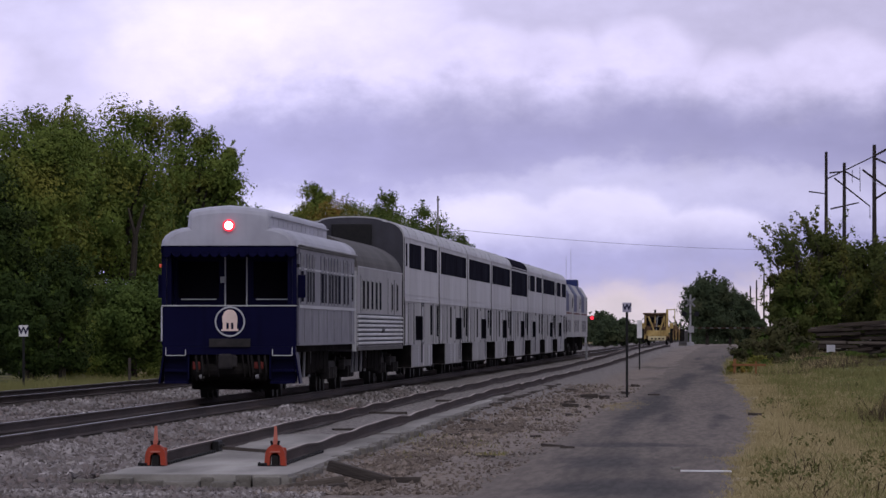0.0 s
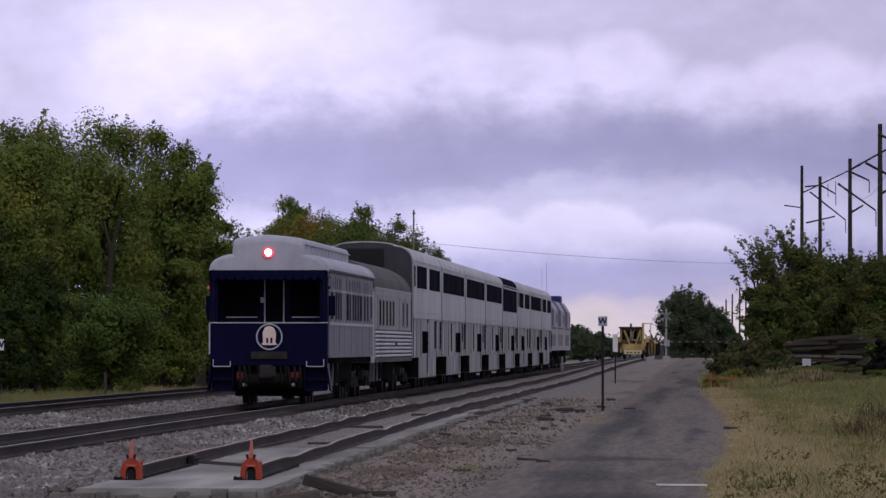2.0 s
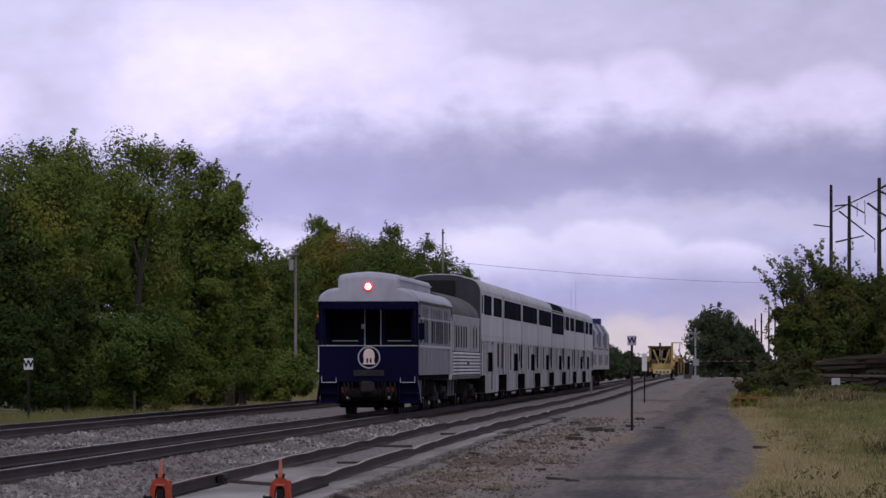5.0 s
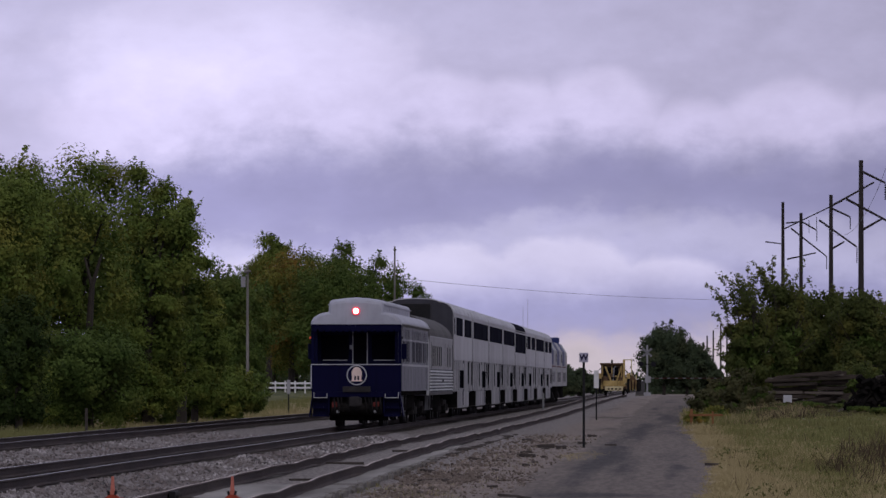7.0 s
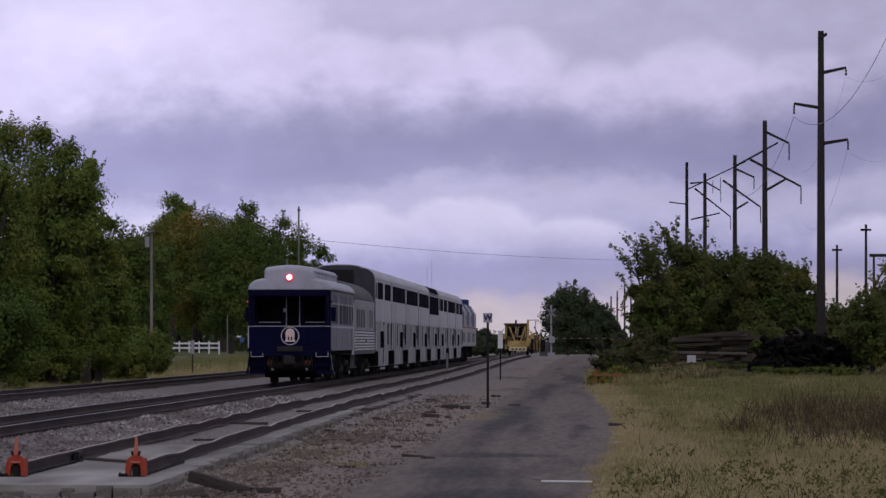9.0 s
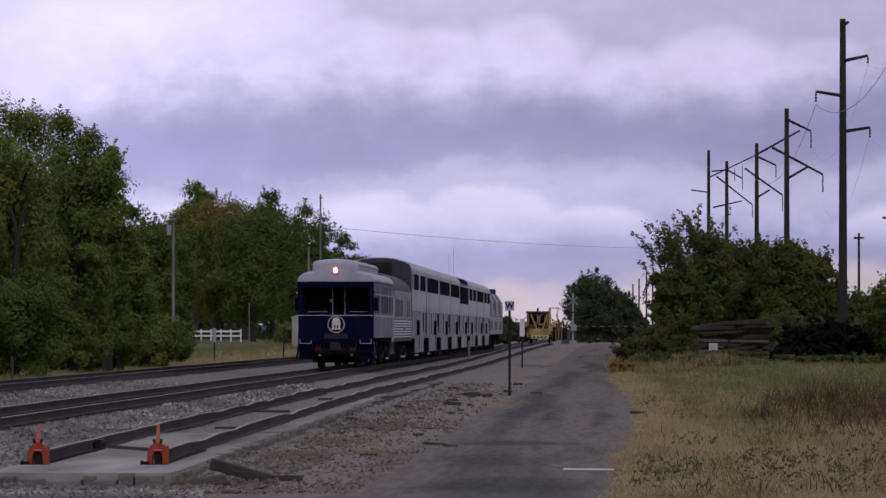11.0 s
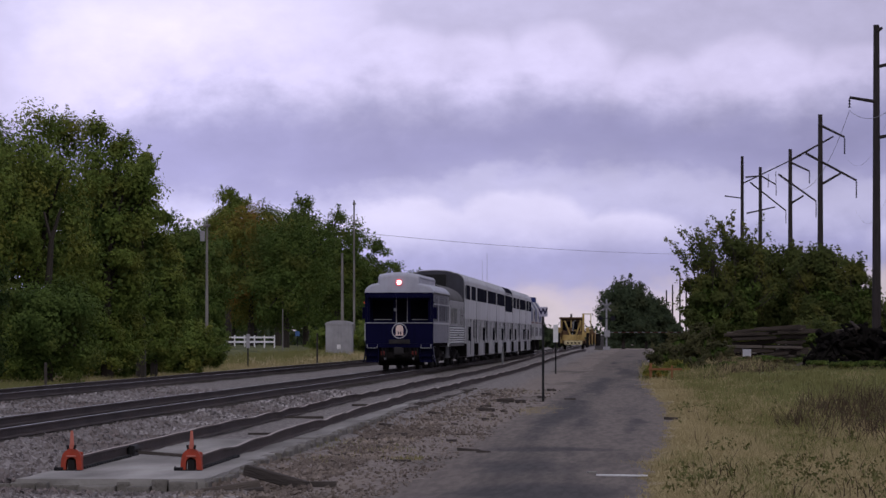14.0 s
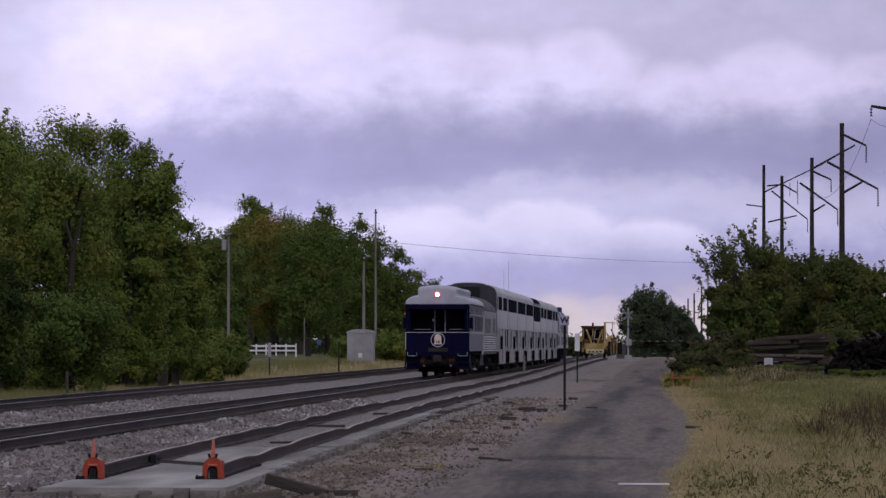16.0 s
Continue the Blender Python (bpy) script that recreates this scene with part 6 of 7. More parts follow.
def build_trackside():
    for s in (-0.753, 0.753):
        rail_stop(siding_x(95) + s, 95.0, 0.0)
    sign_post(-3.2, 212, 2.33, gz(-3.2, 212), 0.25, 0.27, "dark post with a small white W board", "signgrey", "W")
    sign_post(-22.8, 240, 1.72, gz(-22.8, 240), 0.3, 0.36, "post with a small white W board in dry grass", "white", "W")
    sign_post(-4.89, 364, 2.06, gz(-4.89, 364), 0.24, 0.85, "thin post with a narrow white board", "white")
    sign_post(-22.73, 420, 1.62, gz(-22.73, 420), 0.2, 0.78, "narrow pale board on a thin post in grass", "hutgrey")
    for x, y, h in ((-20.95, 466, 2.05), (-21.2, 262, 1.0)):
        t = thing("fence_post", x, y, gz(x, y), "thin weathered fence post in dry grass", "post", "fence posts")
        part("shaft", B(-0.05, 0.05, -0.05, 0.05, -0.3, h, 0.01), M["tie" if y < 300 else "pole"], t)
    timber(-4.62, 91.5, -0.2, 0.78, -8, 15, "oldtie", 0.09)
    timber(-5.1, 88.2, -0.29, 0.95, 6, -9, "oldlog", 0.08)
    timber(-4.85, 87.6, -0.32, 0.6, 4, -6, "oldtie", 0.08)
    timber(-4.1, 92.5, gz(-4.1, 92.5) + 0.03, 0.35, 12, 0, "oldtie", 0.06)
    timber(-6.88, 105.0, -0.12, 0.66, -6, 4, "oldtie", 0.03)
    t = thing("joint_bar", siding_x(106.5) - 0.69, 106.5, -0.168, "dark iron joint bar bolted to the siding rail", "joint bar")
    part("bar", B(-0.03, 0.06, -0.45, 0.45, 0.0, 0.15, 0.015), M["black"], t)
    for k in (-0.25, 0.25):
        part("bolt", rod(bmesh.new(), (0.05, k, 0.08), (0.1, k, 0.08), 0.025, n=6), M["coupler"], t)
    rng = random.Random(21)
    for k in range(15):
        y = 104 + 120 * (k / 15) ** 1.1
        x = rng.uniform(-4.9, -3.4)
        timber(x, y, gz(x, y) + 0.005, rng.uniform(0.12, 0.3), rng.uniform(-60, 60), rng.uniform(-8, 8), "oldtie", rng.uniform(0.03, 0.06))
    # larger splinters of old ties: place, length, turn, half width
    for x, y, l, a, w in ((-5.45, 152.5, 0.4, -20, 0.07), (-4.92, 140.4, 0.75, -8, 0.05), (-4.2, 185.0, 0.6, -8, 0.08), (-4.2, 209.0, 0.62, 10, 0.1), (-3.75, 207.4, 0.34, -30, 0.08),
                          (-4.45, 196.0, 0.4, 12, 0.05), (-2.99, 120.0, 0.5, -12, 0.04), (-2.72, 118.4, 0.3, 0, 0.03), (-2.5, 216.4, 0.45, 5, 0.06), (-5.3, 236.0, 0.5, -25, 0.06),
                          (0.29, 163.6, 0.4, 4, 0.05), (-3.5, 250.0, 0.4, 15, 0.07), (-3.4, 222.0, 0.35, -5, 0.06), (-4.95, 131.0, 0.3, 20, 0.05), (-5.2, 178.0, 0.5, -14, 0.05)):
        timber(x, y, gz(x, y) + 0.025, l * 0.75, a, rng.uniform(-7, 7), "oldtie", w)
    for y, s in ((131, 0.2), (158, -0.3), (186, 0.1)):
        timber(siding_x(y) + s, y, -0.2, 0.8, rng.uniform(-25, 25), 0, "oldtie", 0.06, "loose rotten tie fragment between the rails")
    pale = tagged(part("pale_board", B(-0.33, 0.33, -0.08, 0.08, 0, 0.022, 0.006), M["white"]), "pale board lying flat on the road", "board")
    pale.matrix_basis = pose(-0.46, 98.4, gz(-0.46, 98.4) + 0.03, 0, 0.6, 3)
    bit = tagged(part("pale_board", B(-0.06, 0.06, -0.05, 0.05, 0, 0.03, 0.008), M["concrete"]), "small pale chunk lying on the road", "board")
    bit.matrix_basis = pose(-0.87, 100.5, gz(-0.87, 100.5) + 0.028, 0, 0, 20)


build_trackside()


# ---- far side: utility poles, wires, hut, fence ----


def utility_pole(name, x, y, z_top, r, arms, material, label, group):
    """arms: (x1, below1, x2, below2, length of the hanging insulator), measured from the pole's top."""
    z0 = gz(x, y)
    t = thing(name, x, y, z0, label, "utility pole", group)
    H = z_top - z0
    part("pole", rod(bmesh.new(), (0, 0, -0.5), (0, 0, H), r, r * 0.62, 12), M[material], t)
    for x1, d1, x2, d2, hang in arms:
        arm = part("arm", rod(bmesh.new(), (x1, -0.12, H - d1), (x2, -0.12, H - d2), 0.09, 0.07, 6), M[material], t)
        if hang:
            bm = bmesh.new()
            rod(bm, (x2, -0.12, H - d2), (x2, -0.12, H - d2 - hang), 0.03, n=6)
            k = 0.12
            while k < hang:
                rod(bm, (x2, -0.12, H - d2 - k - 0.07), (x2, -0.12, H - d2 - k), 0.075, 0.045, 8)
                k += 0.16
            part("insulator", bm, M["seam"], arm)
    return t


def wire(points, r, label):
    cu = bpy.data.curves.new("wire", "CURVE")
    cu.dimensions, cu.bevel_depth, cu.bevel_resolution = "3D", r, 1
    for a, b, sag in points:
        s = cu.splines.new("POLY")
        n = 20
        s.points.add(n)
        for i in range(n + 1):
            k = i / n
            p = Vector(a).lerp(Vector(b), k)
            s.points[i].co = (p.x, p.y, p.z - sag * 4 * k * (1 - k), 1)
    tmp = new("wire_curve", cu)
    me = bpy.data.meshes.new_from_object(tmp)
    bpy.data.objects.remove(tmp)
    me.materials.append(M["wire"])
    return tagged(new("overhead_wire", me), label, "wire", "overhead wires")


def build_poles():
    tall = "tall dark wooden power pole with side arms"
    line = "power line poles"
    P = [(10.98, 380, 17.12, 0.24), (11.09, 516, 16.6, 0.24), (11.08, 632, 17.1, 0.24), (11.08, 816, 19.7, 0.27), (11.08, 990, 25.0, 0.3)]
    utility_pole("power_pole", *P[0], [(0.1, 2.1, 1.25, 1.85, 0.4), (-0.1, 3.85, -1.35, 3.65, 0.5), (0.1, 5.65, 1.35, 5.45, 0.45), (0, 0.35, 0.3, 0.15, 0)], "pole", tall, line)
    utility_pole("power_pole", *P[1], [(-0.1, 0.7, 1.65, 1.55, 1.15), (-1.0, 2.65, 2.45, 4.5, 1.2), (0.1, 4.75, 1.4, 4.0, 0)], "pole", tall, line)
    utility_pole("power_pole", *P[2], [(0.0, 0.95, 3.6, -1.05, 0), (0.0, 1.1, 1.6, 1.85, 1.0), (-1.0, 2.1, 2.15, 4.35, 1.3), (0.1, 4.5, 1.1, 3.9, 0)], "pole", tall, line)
    utility_pole("power_pole", *P[3], [(0.0, 0.9, 1.7, 1.9, 1.2), (-1.1, 1.65, 2.75, 4.7, 1.4), (-1.6, 1.1, 0, 0.95, 0), (-1.5, 5.0, 1.6, 4.3, 0)], "pole", tall, line)
    utility_pole("power_pole", *P[4], [(0.0, 3.6, 7.7, -0.1, 0), (-2.3, 5.2, 0, 5.5, 0.4), (4.4, 2.0, 4.4, 2.05, 1.6), (3.4, 2.4, 3.4, 2.45, 1.6)], "pole", tall, line)
    for x, y, z in ((18.6, 600, 9.2), (19.5, 560, 10.2)):
        utility_pole("utility_pole", x, y, z, 0.14, [(-0.4, 0.4, 0.4, 0.4, 0)], "pole", "slim dark utility pole behind bushes", "small poles")
    for k, (x, y, z) in enumerate(((1.67, 1400, 10.0), (2.8, 1400, 11.0), (4.17, 1400, 12.2), (5.32, 1400, 11.9), (6.15, 1400, 11.8))):
        utility_pole("utility_pole", x, y, z, 0.2, [(-0.2, 1.6, 0.3, 1.5, 0)] if k % 2 else [], "pole", "distant utility pole against the sky", "distant poles")
    utility_pole("utility_pole", -26.8, 450, 8.4, 0.105, [(-0.22, 0.35, 0.2, 0.3, 0)], "greypole", "grey wooden utility pole with a transformer", "grey poles")
    tr = thing("transformer", -27.05, 449.8, 7.15, "grey transformer can on the utility pole", "transformer")
    part("can", rod(bmesh.new(), (0, 0, 0), (0, 0, 0.62), 0.14, n=14), M["hutgrey"], tr)
    utility_pole("utility_pole", -26.65, 640, 8.51, 0.15, [], "greypole", "bare grey wooden pole behind the hut", "grey poles")
    utility_pole("radio_mast", -25.65, 640, 12.98, 0.11, [(-0.1, 0.3, 0.15, 0.3, 0)], "greypole", "tall slender grey mast rising over trees", "masts")
    for x, z in ((-18.5, 9.4), (-18.0, 10.2)):
        m = thing("antenna", x, 800, 0.1, "thin whip antenna far down the line", "antenna", "antennas")
        part("whip", rod(bmesh.new(), (0, 0, -0.5), (0, 0, z), 0.035, 0.018, 6), M["trim"], m)
    wire([((-25.65, 640, 10.3), (11.0, 990, 12.2), 0.6)], 0.018, "thin overhead wire crossing the tracks")
    for i, (dx, dz) in enumerate(((1.25, -2.3), (-1.35, -4.3), (1.3, -6.0))):
        a = Vector((P[0][0] + dx, P[0][1], P[0][2] + dz))
        b = Vector((P[1][0] + (1.75, -2.6, 2.4)[i], P[1][1], P[1][2] + (-2.9, -4.2, -6.5)[i]))
        wire([(a, b, 2.2), (a, a + Vector((0.5, -140, 1.0)), 2.2)], 0.012 if i == 1 else 0.005, "sagging power line between poles")
    # steel structure behind the bushes
    g = thing("steel_frame", 25.9, 700, gz(25.9, 700), "dark steel substation frame", "steel frame")
    bm = bmesh.new()
    for x in (-0.8, 0.8, 2.4):
        rod(bm, (x, 0, -0.3), (x, 0, 9.0), 0.12, n=6)
    rod(bm, (-1.2, 0, 9.0), (3.4, 0, 9.0), 0.15, n=6)
    rod(bm, (-0.8, 0, 6.2), (0.8, 0, 8.6), 0.09, n=6)
    rod(bm, (0.8, 0, 8.6), (2.4, 0, 6.2), 0.09, n=6)
    part("frame", bm, M["pole"], g)


def build_hut():
    x, y = -25.2, 600
    z = gz(x, y)
    t = thing("signal_hut", x, y, z, "grey aluminium signal hut with a rounded roof", "hut")
    prof = [(-1.05, 0.1), (-1.05, 2.35)] + arc(0, 2.35, 1.05, 0.28, 180, 0, 10)[1:-1] + [(1.05, 2.35), (1.05, 0.1)]
    part("body", prism(bmesh.new(), prof, -1.4, 1.4), M["hutgrey"], t)
    part("roof_cap", prism(bmesh.new(), [(-1.12, 2.32)] + arc(0, 2.36, 1.12, 0.3, 180, 0, 10) + [(1.12, 2.32)], -1.46, 1.46), M["hutgrey"], t)
    part("footing", B(-1.1, 1.1, -1.45, 1.45, -0.3, 0.12), M["concrete"], t)
    part("notice", B(-0.15, 0.15, -1.42, -1.4, 0.4, 0.75), M["white"], t, "small white notice")
    part("door", B(0.3, 0.95, -1.42, -1.4, 0.2, 2.1), M["hutgrey"], t)


def build_fence():
    t = thing("board_fence", -34.5, 640, gz(-34.5, 640), "white painted board fence before trees", "fence", rz=4)
    rng = random.Random(3)
    for k in range(6):
        part("post", B(-2.1 + k * 0.84 - 0.06, -2.1 + k * 0.84 + 0.06, -0.06, 0.06, -0.3, 0.95, 0.01), M["white"], t)
        if k < 5:
            for z in (0.3, 0.68):
                part("board", B(-2.1 + k * 0.84 + 0.02, -2.1 + k * 0.84 + 0.83, -0.1, -0.06, z, z + 0.15), M["white"], t)


def build_far_marks():
    utility_pole("slim_post", -30.7, 620, 3.7, 0.06, [], "greypole", "slim pale post before the trees", "slim posts")
    sign_post(-33.3, 700, 1.95, gz(-33.3, 700), 0.4, 0.45, "small blue board on a post", "signblue")


build_poles()
build_far_marks()
build_hut()
build_fence()


# ---- timber piles, crossing, machine ----


def build_piles():
    rng = random.Random(12)
    t = thing("timber_pile", 5.7, 400, gz(5.7, 400), "stack of weathered railway ties in grass", "timber stack")
    for row in range(8):
        x = -2.15 + rng.uniform(-0.25, 0.35) + 0.04 * row
        while x < 1.9:
            w = rng.uniform(0.9, 2.6)
            for d in range(3):
                if d == 0 and rng.random() < 0.3:
                    continue
                o = rng.uniform(-0.2, 0.2)
                tie = part("tie", B(x + o, x + o + w, d * 0.3 - 0.12, d * 0.3 + 0.12, row * 0.228, row * 0.228 + rng.uniform(0.1, 0.21), 0.02), M["log" if rng.random() < 0.62 else "oldlog"], t)
                tie.matrix_basis = pose(0, rng.uniform(-0.15, 0.15), 0, 0, rng.gauss(0, 2.6), rng.uniform(-6, 6))
            x += w + rng.uniform(0.02, 0.25)
    sign_post(4.67, 396, 0.82, gz(4.67, 396), 0.44, 0.4, "small white board beside the tie stack", "trim")
    t = thing("scrap_pile", 8.35, 333, gz(8.35, 333) - 0.15, "dark tangled heap of creosoted ties", "scrap heap")
    for k in range(300):
        px, py = rng.uniform(-1.95, 2.9), rng.uniform(-0.9, 0.9)
        top = 2.05 - 0.07 * abs(px - 0.5) ** 3 - 0.45 * abs(py) + 0.22 * math.sin(px * 3.1) - (0.7 if px < -1.1 else 0)
        h = max(0.06, top * rng.uniform(0.02, 1) ** 0.8)
        l, w = rng.uniform(0.14, 0.55), rng.uniform(0.06, 0.14)
        ob = part("tie", B(-l, l, -w, w, -w * 0.8, w * 0.8, 0.02), M["oldlog" if px < -1.2 and k % 7 == 0 else "log" if k % 11 == 0 else "charred"], t)
        ob.matrix_basis = pose(px, py, h, rng.uniform(-60, 60), rng.gauss(0, 35), rng.uniform(-75, 75))


def crossing_signal(x, y, z_top, gate):
    z0 = gz(x, y)
    t = thing("crossing_signal", x, y, z0, "railway crossing signal mast with crossbuck and lamps", "crossing signal", "crossing signals")
    H = z_top - z0
    part("mast", rod(bmesh.new(), (0, 0, -0.3), (0, 0, H), 0.1, n=10), M["hutgrey"], t)
    for s in (-1, 1):
        if gate:
            cb = part("crossbuck", B(-0.6, 0.6, -0.14, -0.11, -0.1, 0.1), M["pipe"], t)
            cb.matrix_basis = pose(0, -0.02 * s, H - 0.75, 0, 42 * s, 0)
        lamp = part("lamp", rod(bmesh.new(), (s * 0.62, -0.3, H - 1.9), (s * 0.62, -0.1, H - 1.9), 0.26, n=16), M["black"], t)
        part("lens", rod(bmesh.new(), (s * 0.62, -0.31, H - 1.9), (s * 0.62, -0.3, H - 1.9), 0.19, n=14), M["redlamp"] if (not gate and s > 0) else M["seam"], lamp)
    part("lamp_arm", B(-0.7, 0.7, -0.1, -0.04, H - 1.94, H - 1.86), M["black"], t)
    part("base", B(-0.35, 0.35, -0.35, 0.35, -0.2, 0.35, 0.03), M["hutgrey"], t)
    if gate:
        arm = part("gate_arm", B(0.3, 7.6, -0.24, -0.2, 1.72, 1.79), M["pipe"], t, "lowered gate arm with dull dark stripes")
        for k in range(9):
            part("stripe", B(0.7 + k * 0.78, 1.16 + k * 0.78, -0.246, -0.24, 1.715, 1.795), M["stripedark"], arm)
        part("gate_box", B(-0.2, 0.35, -0.3, 0.1, 1.3, 1.95, 0.03), M["hutgrey"], t)
    return t


def signal_cabinet(x, y):
    t = thing("signal_cabinet", x, y, gz(x, y), "dark grey relay cabinet beside the crossing mast", "cabinet")
    part("body", B(-0.45, 0.45, -0.3, 0.3, 0.12, 1.45, 0.03), M["roofdark"], t)
    part("cap", B(-0.5, 0.5, -0.35, 0.35, 1.45, 1.52, 0.02), M["hutgrey"], t, "paler overhanging cap")
    part("plinth", B(-0.5, 0.5, -0.35, 0.35, -0.3, 0.12, 0.02), M["oldconcrete"], t)
    part("door", B(-0.38, 0.38, -0.325, -0.3, 0.22, 1.38, 0.01), M["roofdark"], t)


def build_machine():
    """Yellow ballast machine on the siding."""
    y = 620
    t = thing("track_machine", siding_x(y), y, rise(y) - 0.01, "yellow track maintenance machine with cab and crane frame", "rail vehicle")
    part("frame", B(-1.2, 1.2, 0, 6.5, 0.5, 0.85, 0.03), M["machinecab"], t)
    part("buffer_plate", B(-0.75, 0.72, -0.3, -0.2, 0.38, 0.72, 0.03), M["cream"], t, "pale yellow buffer plate")
    for k in range(4):
        part("slot", B(-0.52 + k * 0.3, -0.36 + k * 0.3, -0.315, -0.3, 0.46, 0.58), M["under"], t)
    part("front_panel", prism(bmesh.new(), [(-1.0, 0.74), (0.95, 0.74), (0.8, 1.2), (-0.85, 1.2)], -0.2, -0.1), M["yellow"], t)
    part("engine_hood", B(-0.9, 0.8, 0.1, 2.0, 0.85, 1.5, 0.08), M["machinecab"], t)
    part("grille", B(-0.45, 0.35, 0.05, 0.1, 1.22, 1.48), M["under"], t)
    for sx in (-1.3, 1.05):
        part("tool_frame", B(sx, sx + 0.22, -0.15, 0.5, 0.2, 1.75, 0.03), M["under"], t)
        part("tool_cover", B(sx - 0.04, sx + 0.26, -0.2, 0.3, 1.35, 1.8, 0.04), M["yellow"], t)
    part("cab", B(-1.1, 0.75, 2.0, 4.2, 0.85, 2.5, 0.06), M["machinecab"], t, "dirty brown cab")
    part("windscreen", B(-0.9, 0.55, 1.97, 2.0, 1.6, 2.3), M["darkglass"], t)
    for x in (-1.14, 0.8):
        part("mirror_arm", rod(bmesh.new(), (x, 1.9, 2.2), (x + (0.25 if x > 0 else -0.25), 1.7, 1.9), 0.03, n=6), M["under"], t)
    for x in (-0.98, -0.2, 0.58):
        part("cab_pillar", B(x - 0.05, x + 0.05, 1.94, 1.98, 1.5, 2.45), M["yellow"], t)
    part("cab_roof", B(-1.2, 0.85, 1.7, 4.4, 2.5, 2.64, 0.04), M["machinecab"], t)
    part("roof_beacon", rod(bmesh.new(), (-0.2, 2.2, 2.64), (-0.2, 2.2, 2.9), 0.08), M["under"], t)
    for x0, x1 in ((-0.72, -0.25), (0.6, 0.2)):
        part("boom", rod(bmesh.new(), (x0, 0.0, 2.35), (x1, -0.1, 1.15), 0.07, n=8), M["yellow"], t)
    part("ram", rod(bmesh.new(), (-0.1, -0.05, 1.1), (0.0, 0.6, 2.2), 0.05, n=8), M["pipe"], t)
    part("pillar", B(0.72, 0.9, -0.05, 0.1, 0.7, 2.9, 0.02), M["yellow"], t)
    part("pillar", B(1.38, 1.46, 0.6, 0.72, 0.8, 2.95, 0.02), M["cream"], t)
    part("top_bar", B(0.72, 1.46, 0.0, 0.1, 2.86, 2.94, 0.02), M["cream"], t)
    part("wing", prism(bmesh.new(), [(1.2, 0.4), (1.75, 0.6), (1.85, 1.2), (1.5, 1.7), (1.2, 1.4)], 0.4, 3.2), M["machinecab"], t)
    part("hose_bundle", B(1.8, 2.2, 1.0, 3.0, 0.3, 1.3, 0.12), M["under"], t)
    for k in range(6):
        part("hose", rod(bmesh.new(), (1.3 + 0.12 * k, 0.3, 0.4), (1.25 + 0.14 * k, 0.5, 1.5 + 0.12 * (k % 3)), 0.035, n=6), M["under" if k % 2 else "yellow"], t)
    part("side_box", B(-1.4, -1.05, 0.4, 3.0, 0.5, 1.5, 0.05), M["yellow"], t)
    part("exhaust", rod(bmesh.new(), (-0.6, 1.2, 1.4), (-0.6, 1.2, 2.3), 0.08), M["black"], t)
    rng = random.Random(31)
    for k in range(22):
        x, yy, z = rng.uniform(-1.2, 1.8), rng.uniform(-0.2, 1.9), rng.uniform(0.4, 2.4)
        if k % 2:
            part("hydraulic_ram", rod(bmesh.new(), (x, yy, z), (x + rng.uniform(-0.35, 0.35), yy + 0.1, z - rng.uniform(0.3, 0.9)), 0.045, n=8), M["under" if k % 3 else "pipe"], t)
        else:
            s = rng.uniform(0.08, 0.2)
            part("bracket", B(x - s, x + s, yy - 0.1, yy + 0.1, z - s, z + s, 0.02), M["yellow" if k % 3 else "machinecab"], t)
    for yy in (1.2, 5.2):
        wheelset(t, yy)


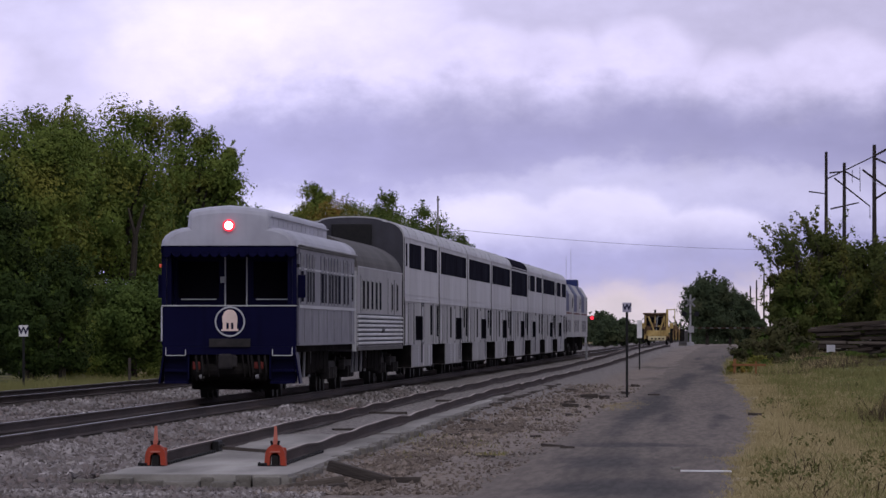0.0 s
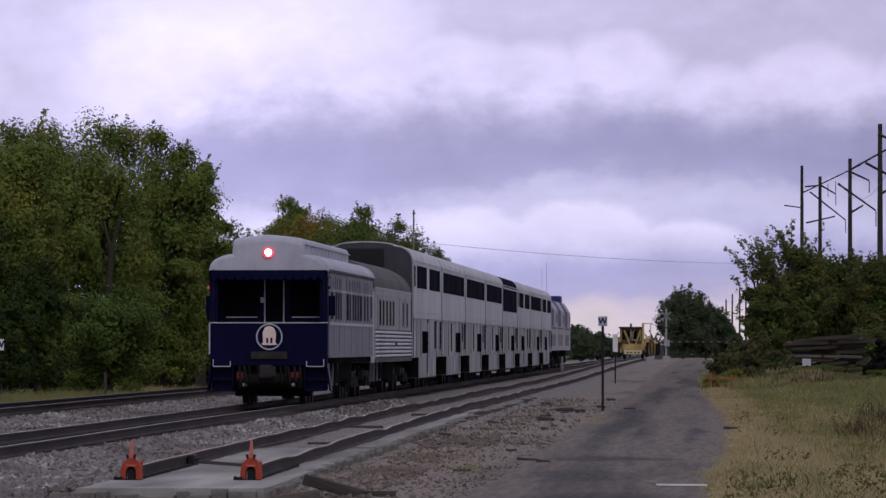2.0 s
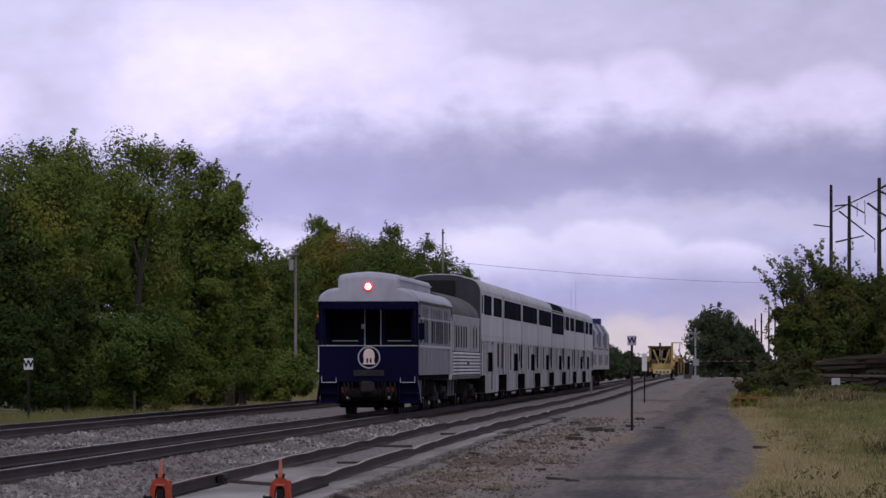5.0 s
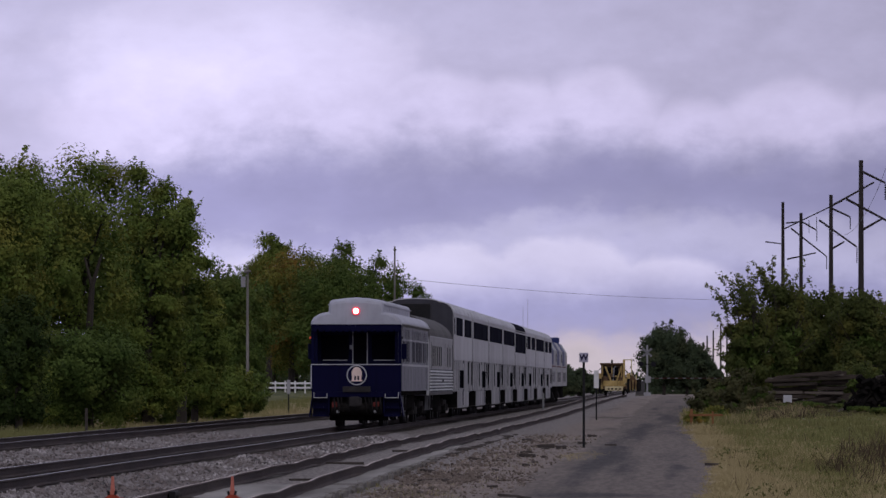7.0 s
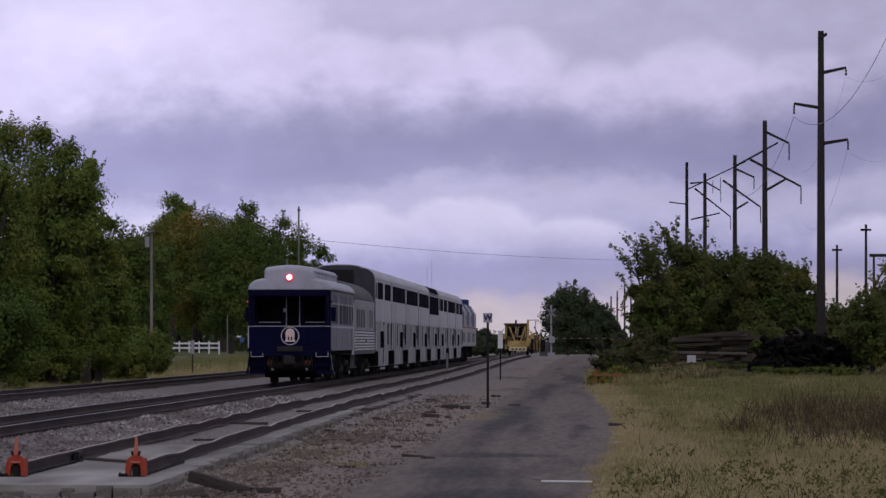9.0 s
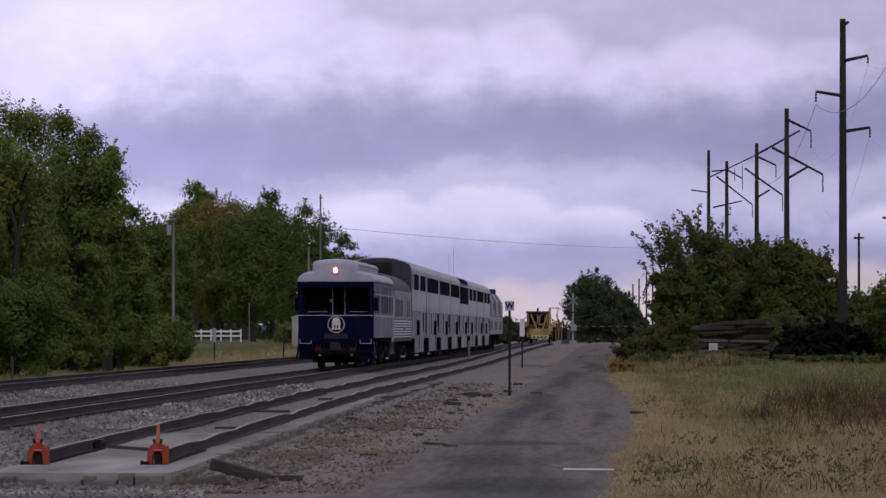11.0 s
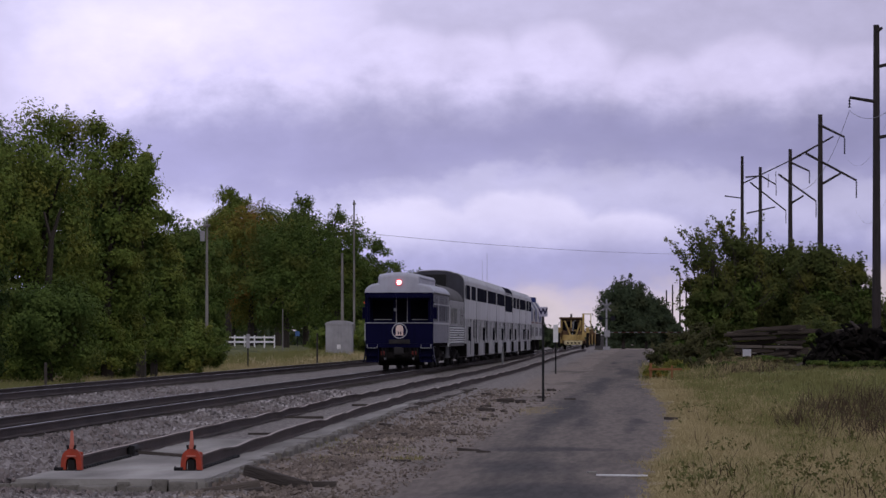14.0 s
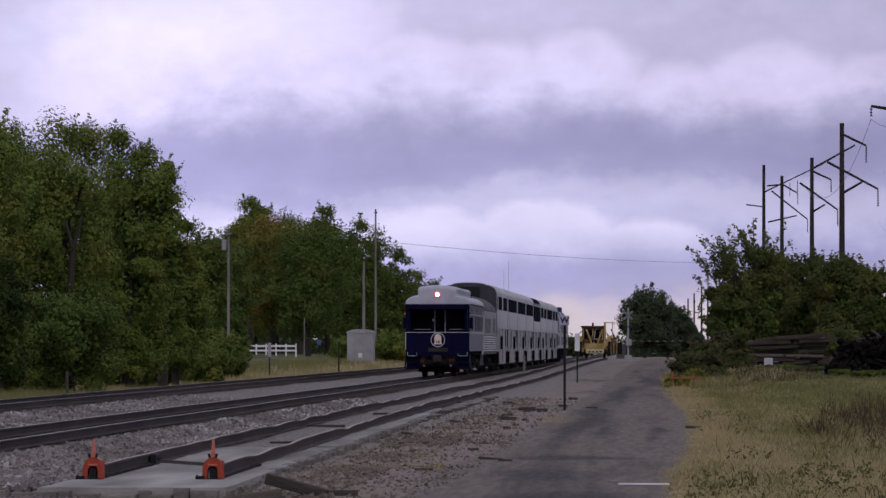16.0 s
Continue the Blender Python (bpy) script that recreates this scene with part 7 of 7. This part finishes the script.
def build_barrier():
    """Low orange barrier in the weeds, and a short pale marker post by the track."""
    x, y = -0.28, 315
    t = thing("low_barrier", x, y, gz(x, y), "faded orange barrier post and board standing in weeds", "barrier")
    part("board", B(-0.1, 1.3, -0.09, -0.05, 0.42, 0.51, 0.01), M["faded_orange"], t)
    part("post", B(-0.06, 0.06, -0.05, 0.05, -0.1, 0.72, 0.02), M["faded_orange"], t)
    part("leg", B(0.84, 0.92, -0.05, 0.03, -0.1, 0.62, 0.01), M["faded_orange"], t)
    x, y = -9.3, 455
    t = thing("marker_post", x, y, gz(x, y), "short pale marker post between the tracks", "post")
    part("shaft", B(-0.06, 0.06, -0.05, 0.05, -0.2, 1.1, 0.02), M["pipe"], t)


build_barrier()


def build_far_woods():
    """Low dark woods and hedges that close the horizon."""
    rng = np.random.default_rng(77)
    pts = []
    for x0, x1, y, h in ((-70, -12, 1150, 3.2), (-12, 60, 1250, 2.6), (-6.5, 14, 860, 1.9), (-62, -25, 790, 3.8), (-52, -24.5, 735, 2.8), (60, 160, 1400, 4.0), (-160, -60, 900, 9.0)):
        n = int((x1 - x0) * 70)
        x = rng.uniform(x0, x1, n)
        top = h * (0.7 + 0.35 * np.sin(x * 0.7) * np.sin(x * 0.23 + 1) + 0.25 * rng.normal(size=n))
        z = rng.uniform(0, 1, n) * np.maximum(top, 0.4) + 0.1
        pts.append(np.stack([x, y + rng.normal(size=n) * 3, z], axis=1))
    ob = leaves("far_woods", np.concatenate(pts), 0.75, rng, M["leaffar"], None, None, True)
    tagged(ob, "distant dark green hedges and woods", "woods", "", "stuff")


build_far_woods()
build_piles()
crossing_signal(-5.04, 750, 5.16, True)
signal_cabinet(-5.75, 752)
crossing_signal(-15.3, 745, 4.75, False)
build_machine()

# ---- motion ----


def motions():
    run = [(0.0, 169.8), (4.0, 218.2), (9.0, 278.5), (14.0, 337.0), (16.0, 360.5)]
    for car, off in TRAIN:
        walk(car, [(t, pose(MAIN, y + off, 0)) for t, y in run])
    # the rear truck's wheels roll with the ground speed
    for truck_part in TRAIN[0][0].children:
        for axle in truck_part.children:
            if axle.name.startswith("wheelset"):
                y0 = axle.matrix_basis.translation.y
                step = 1 / FPS
                walk(axle, [(k * step, pose(0, y0, 0.46, -math.degrees(11.95 * k * step / 0.455) % 360)) for k in range(int(16 / step) + 1)])


motions()
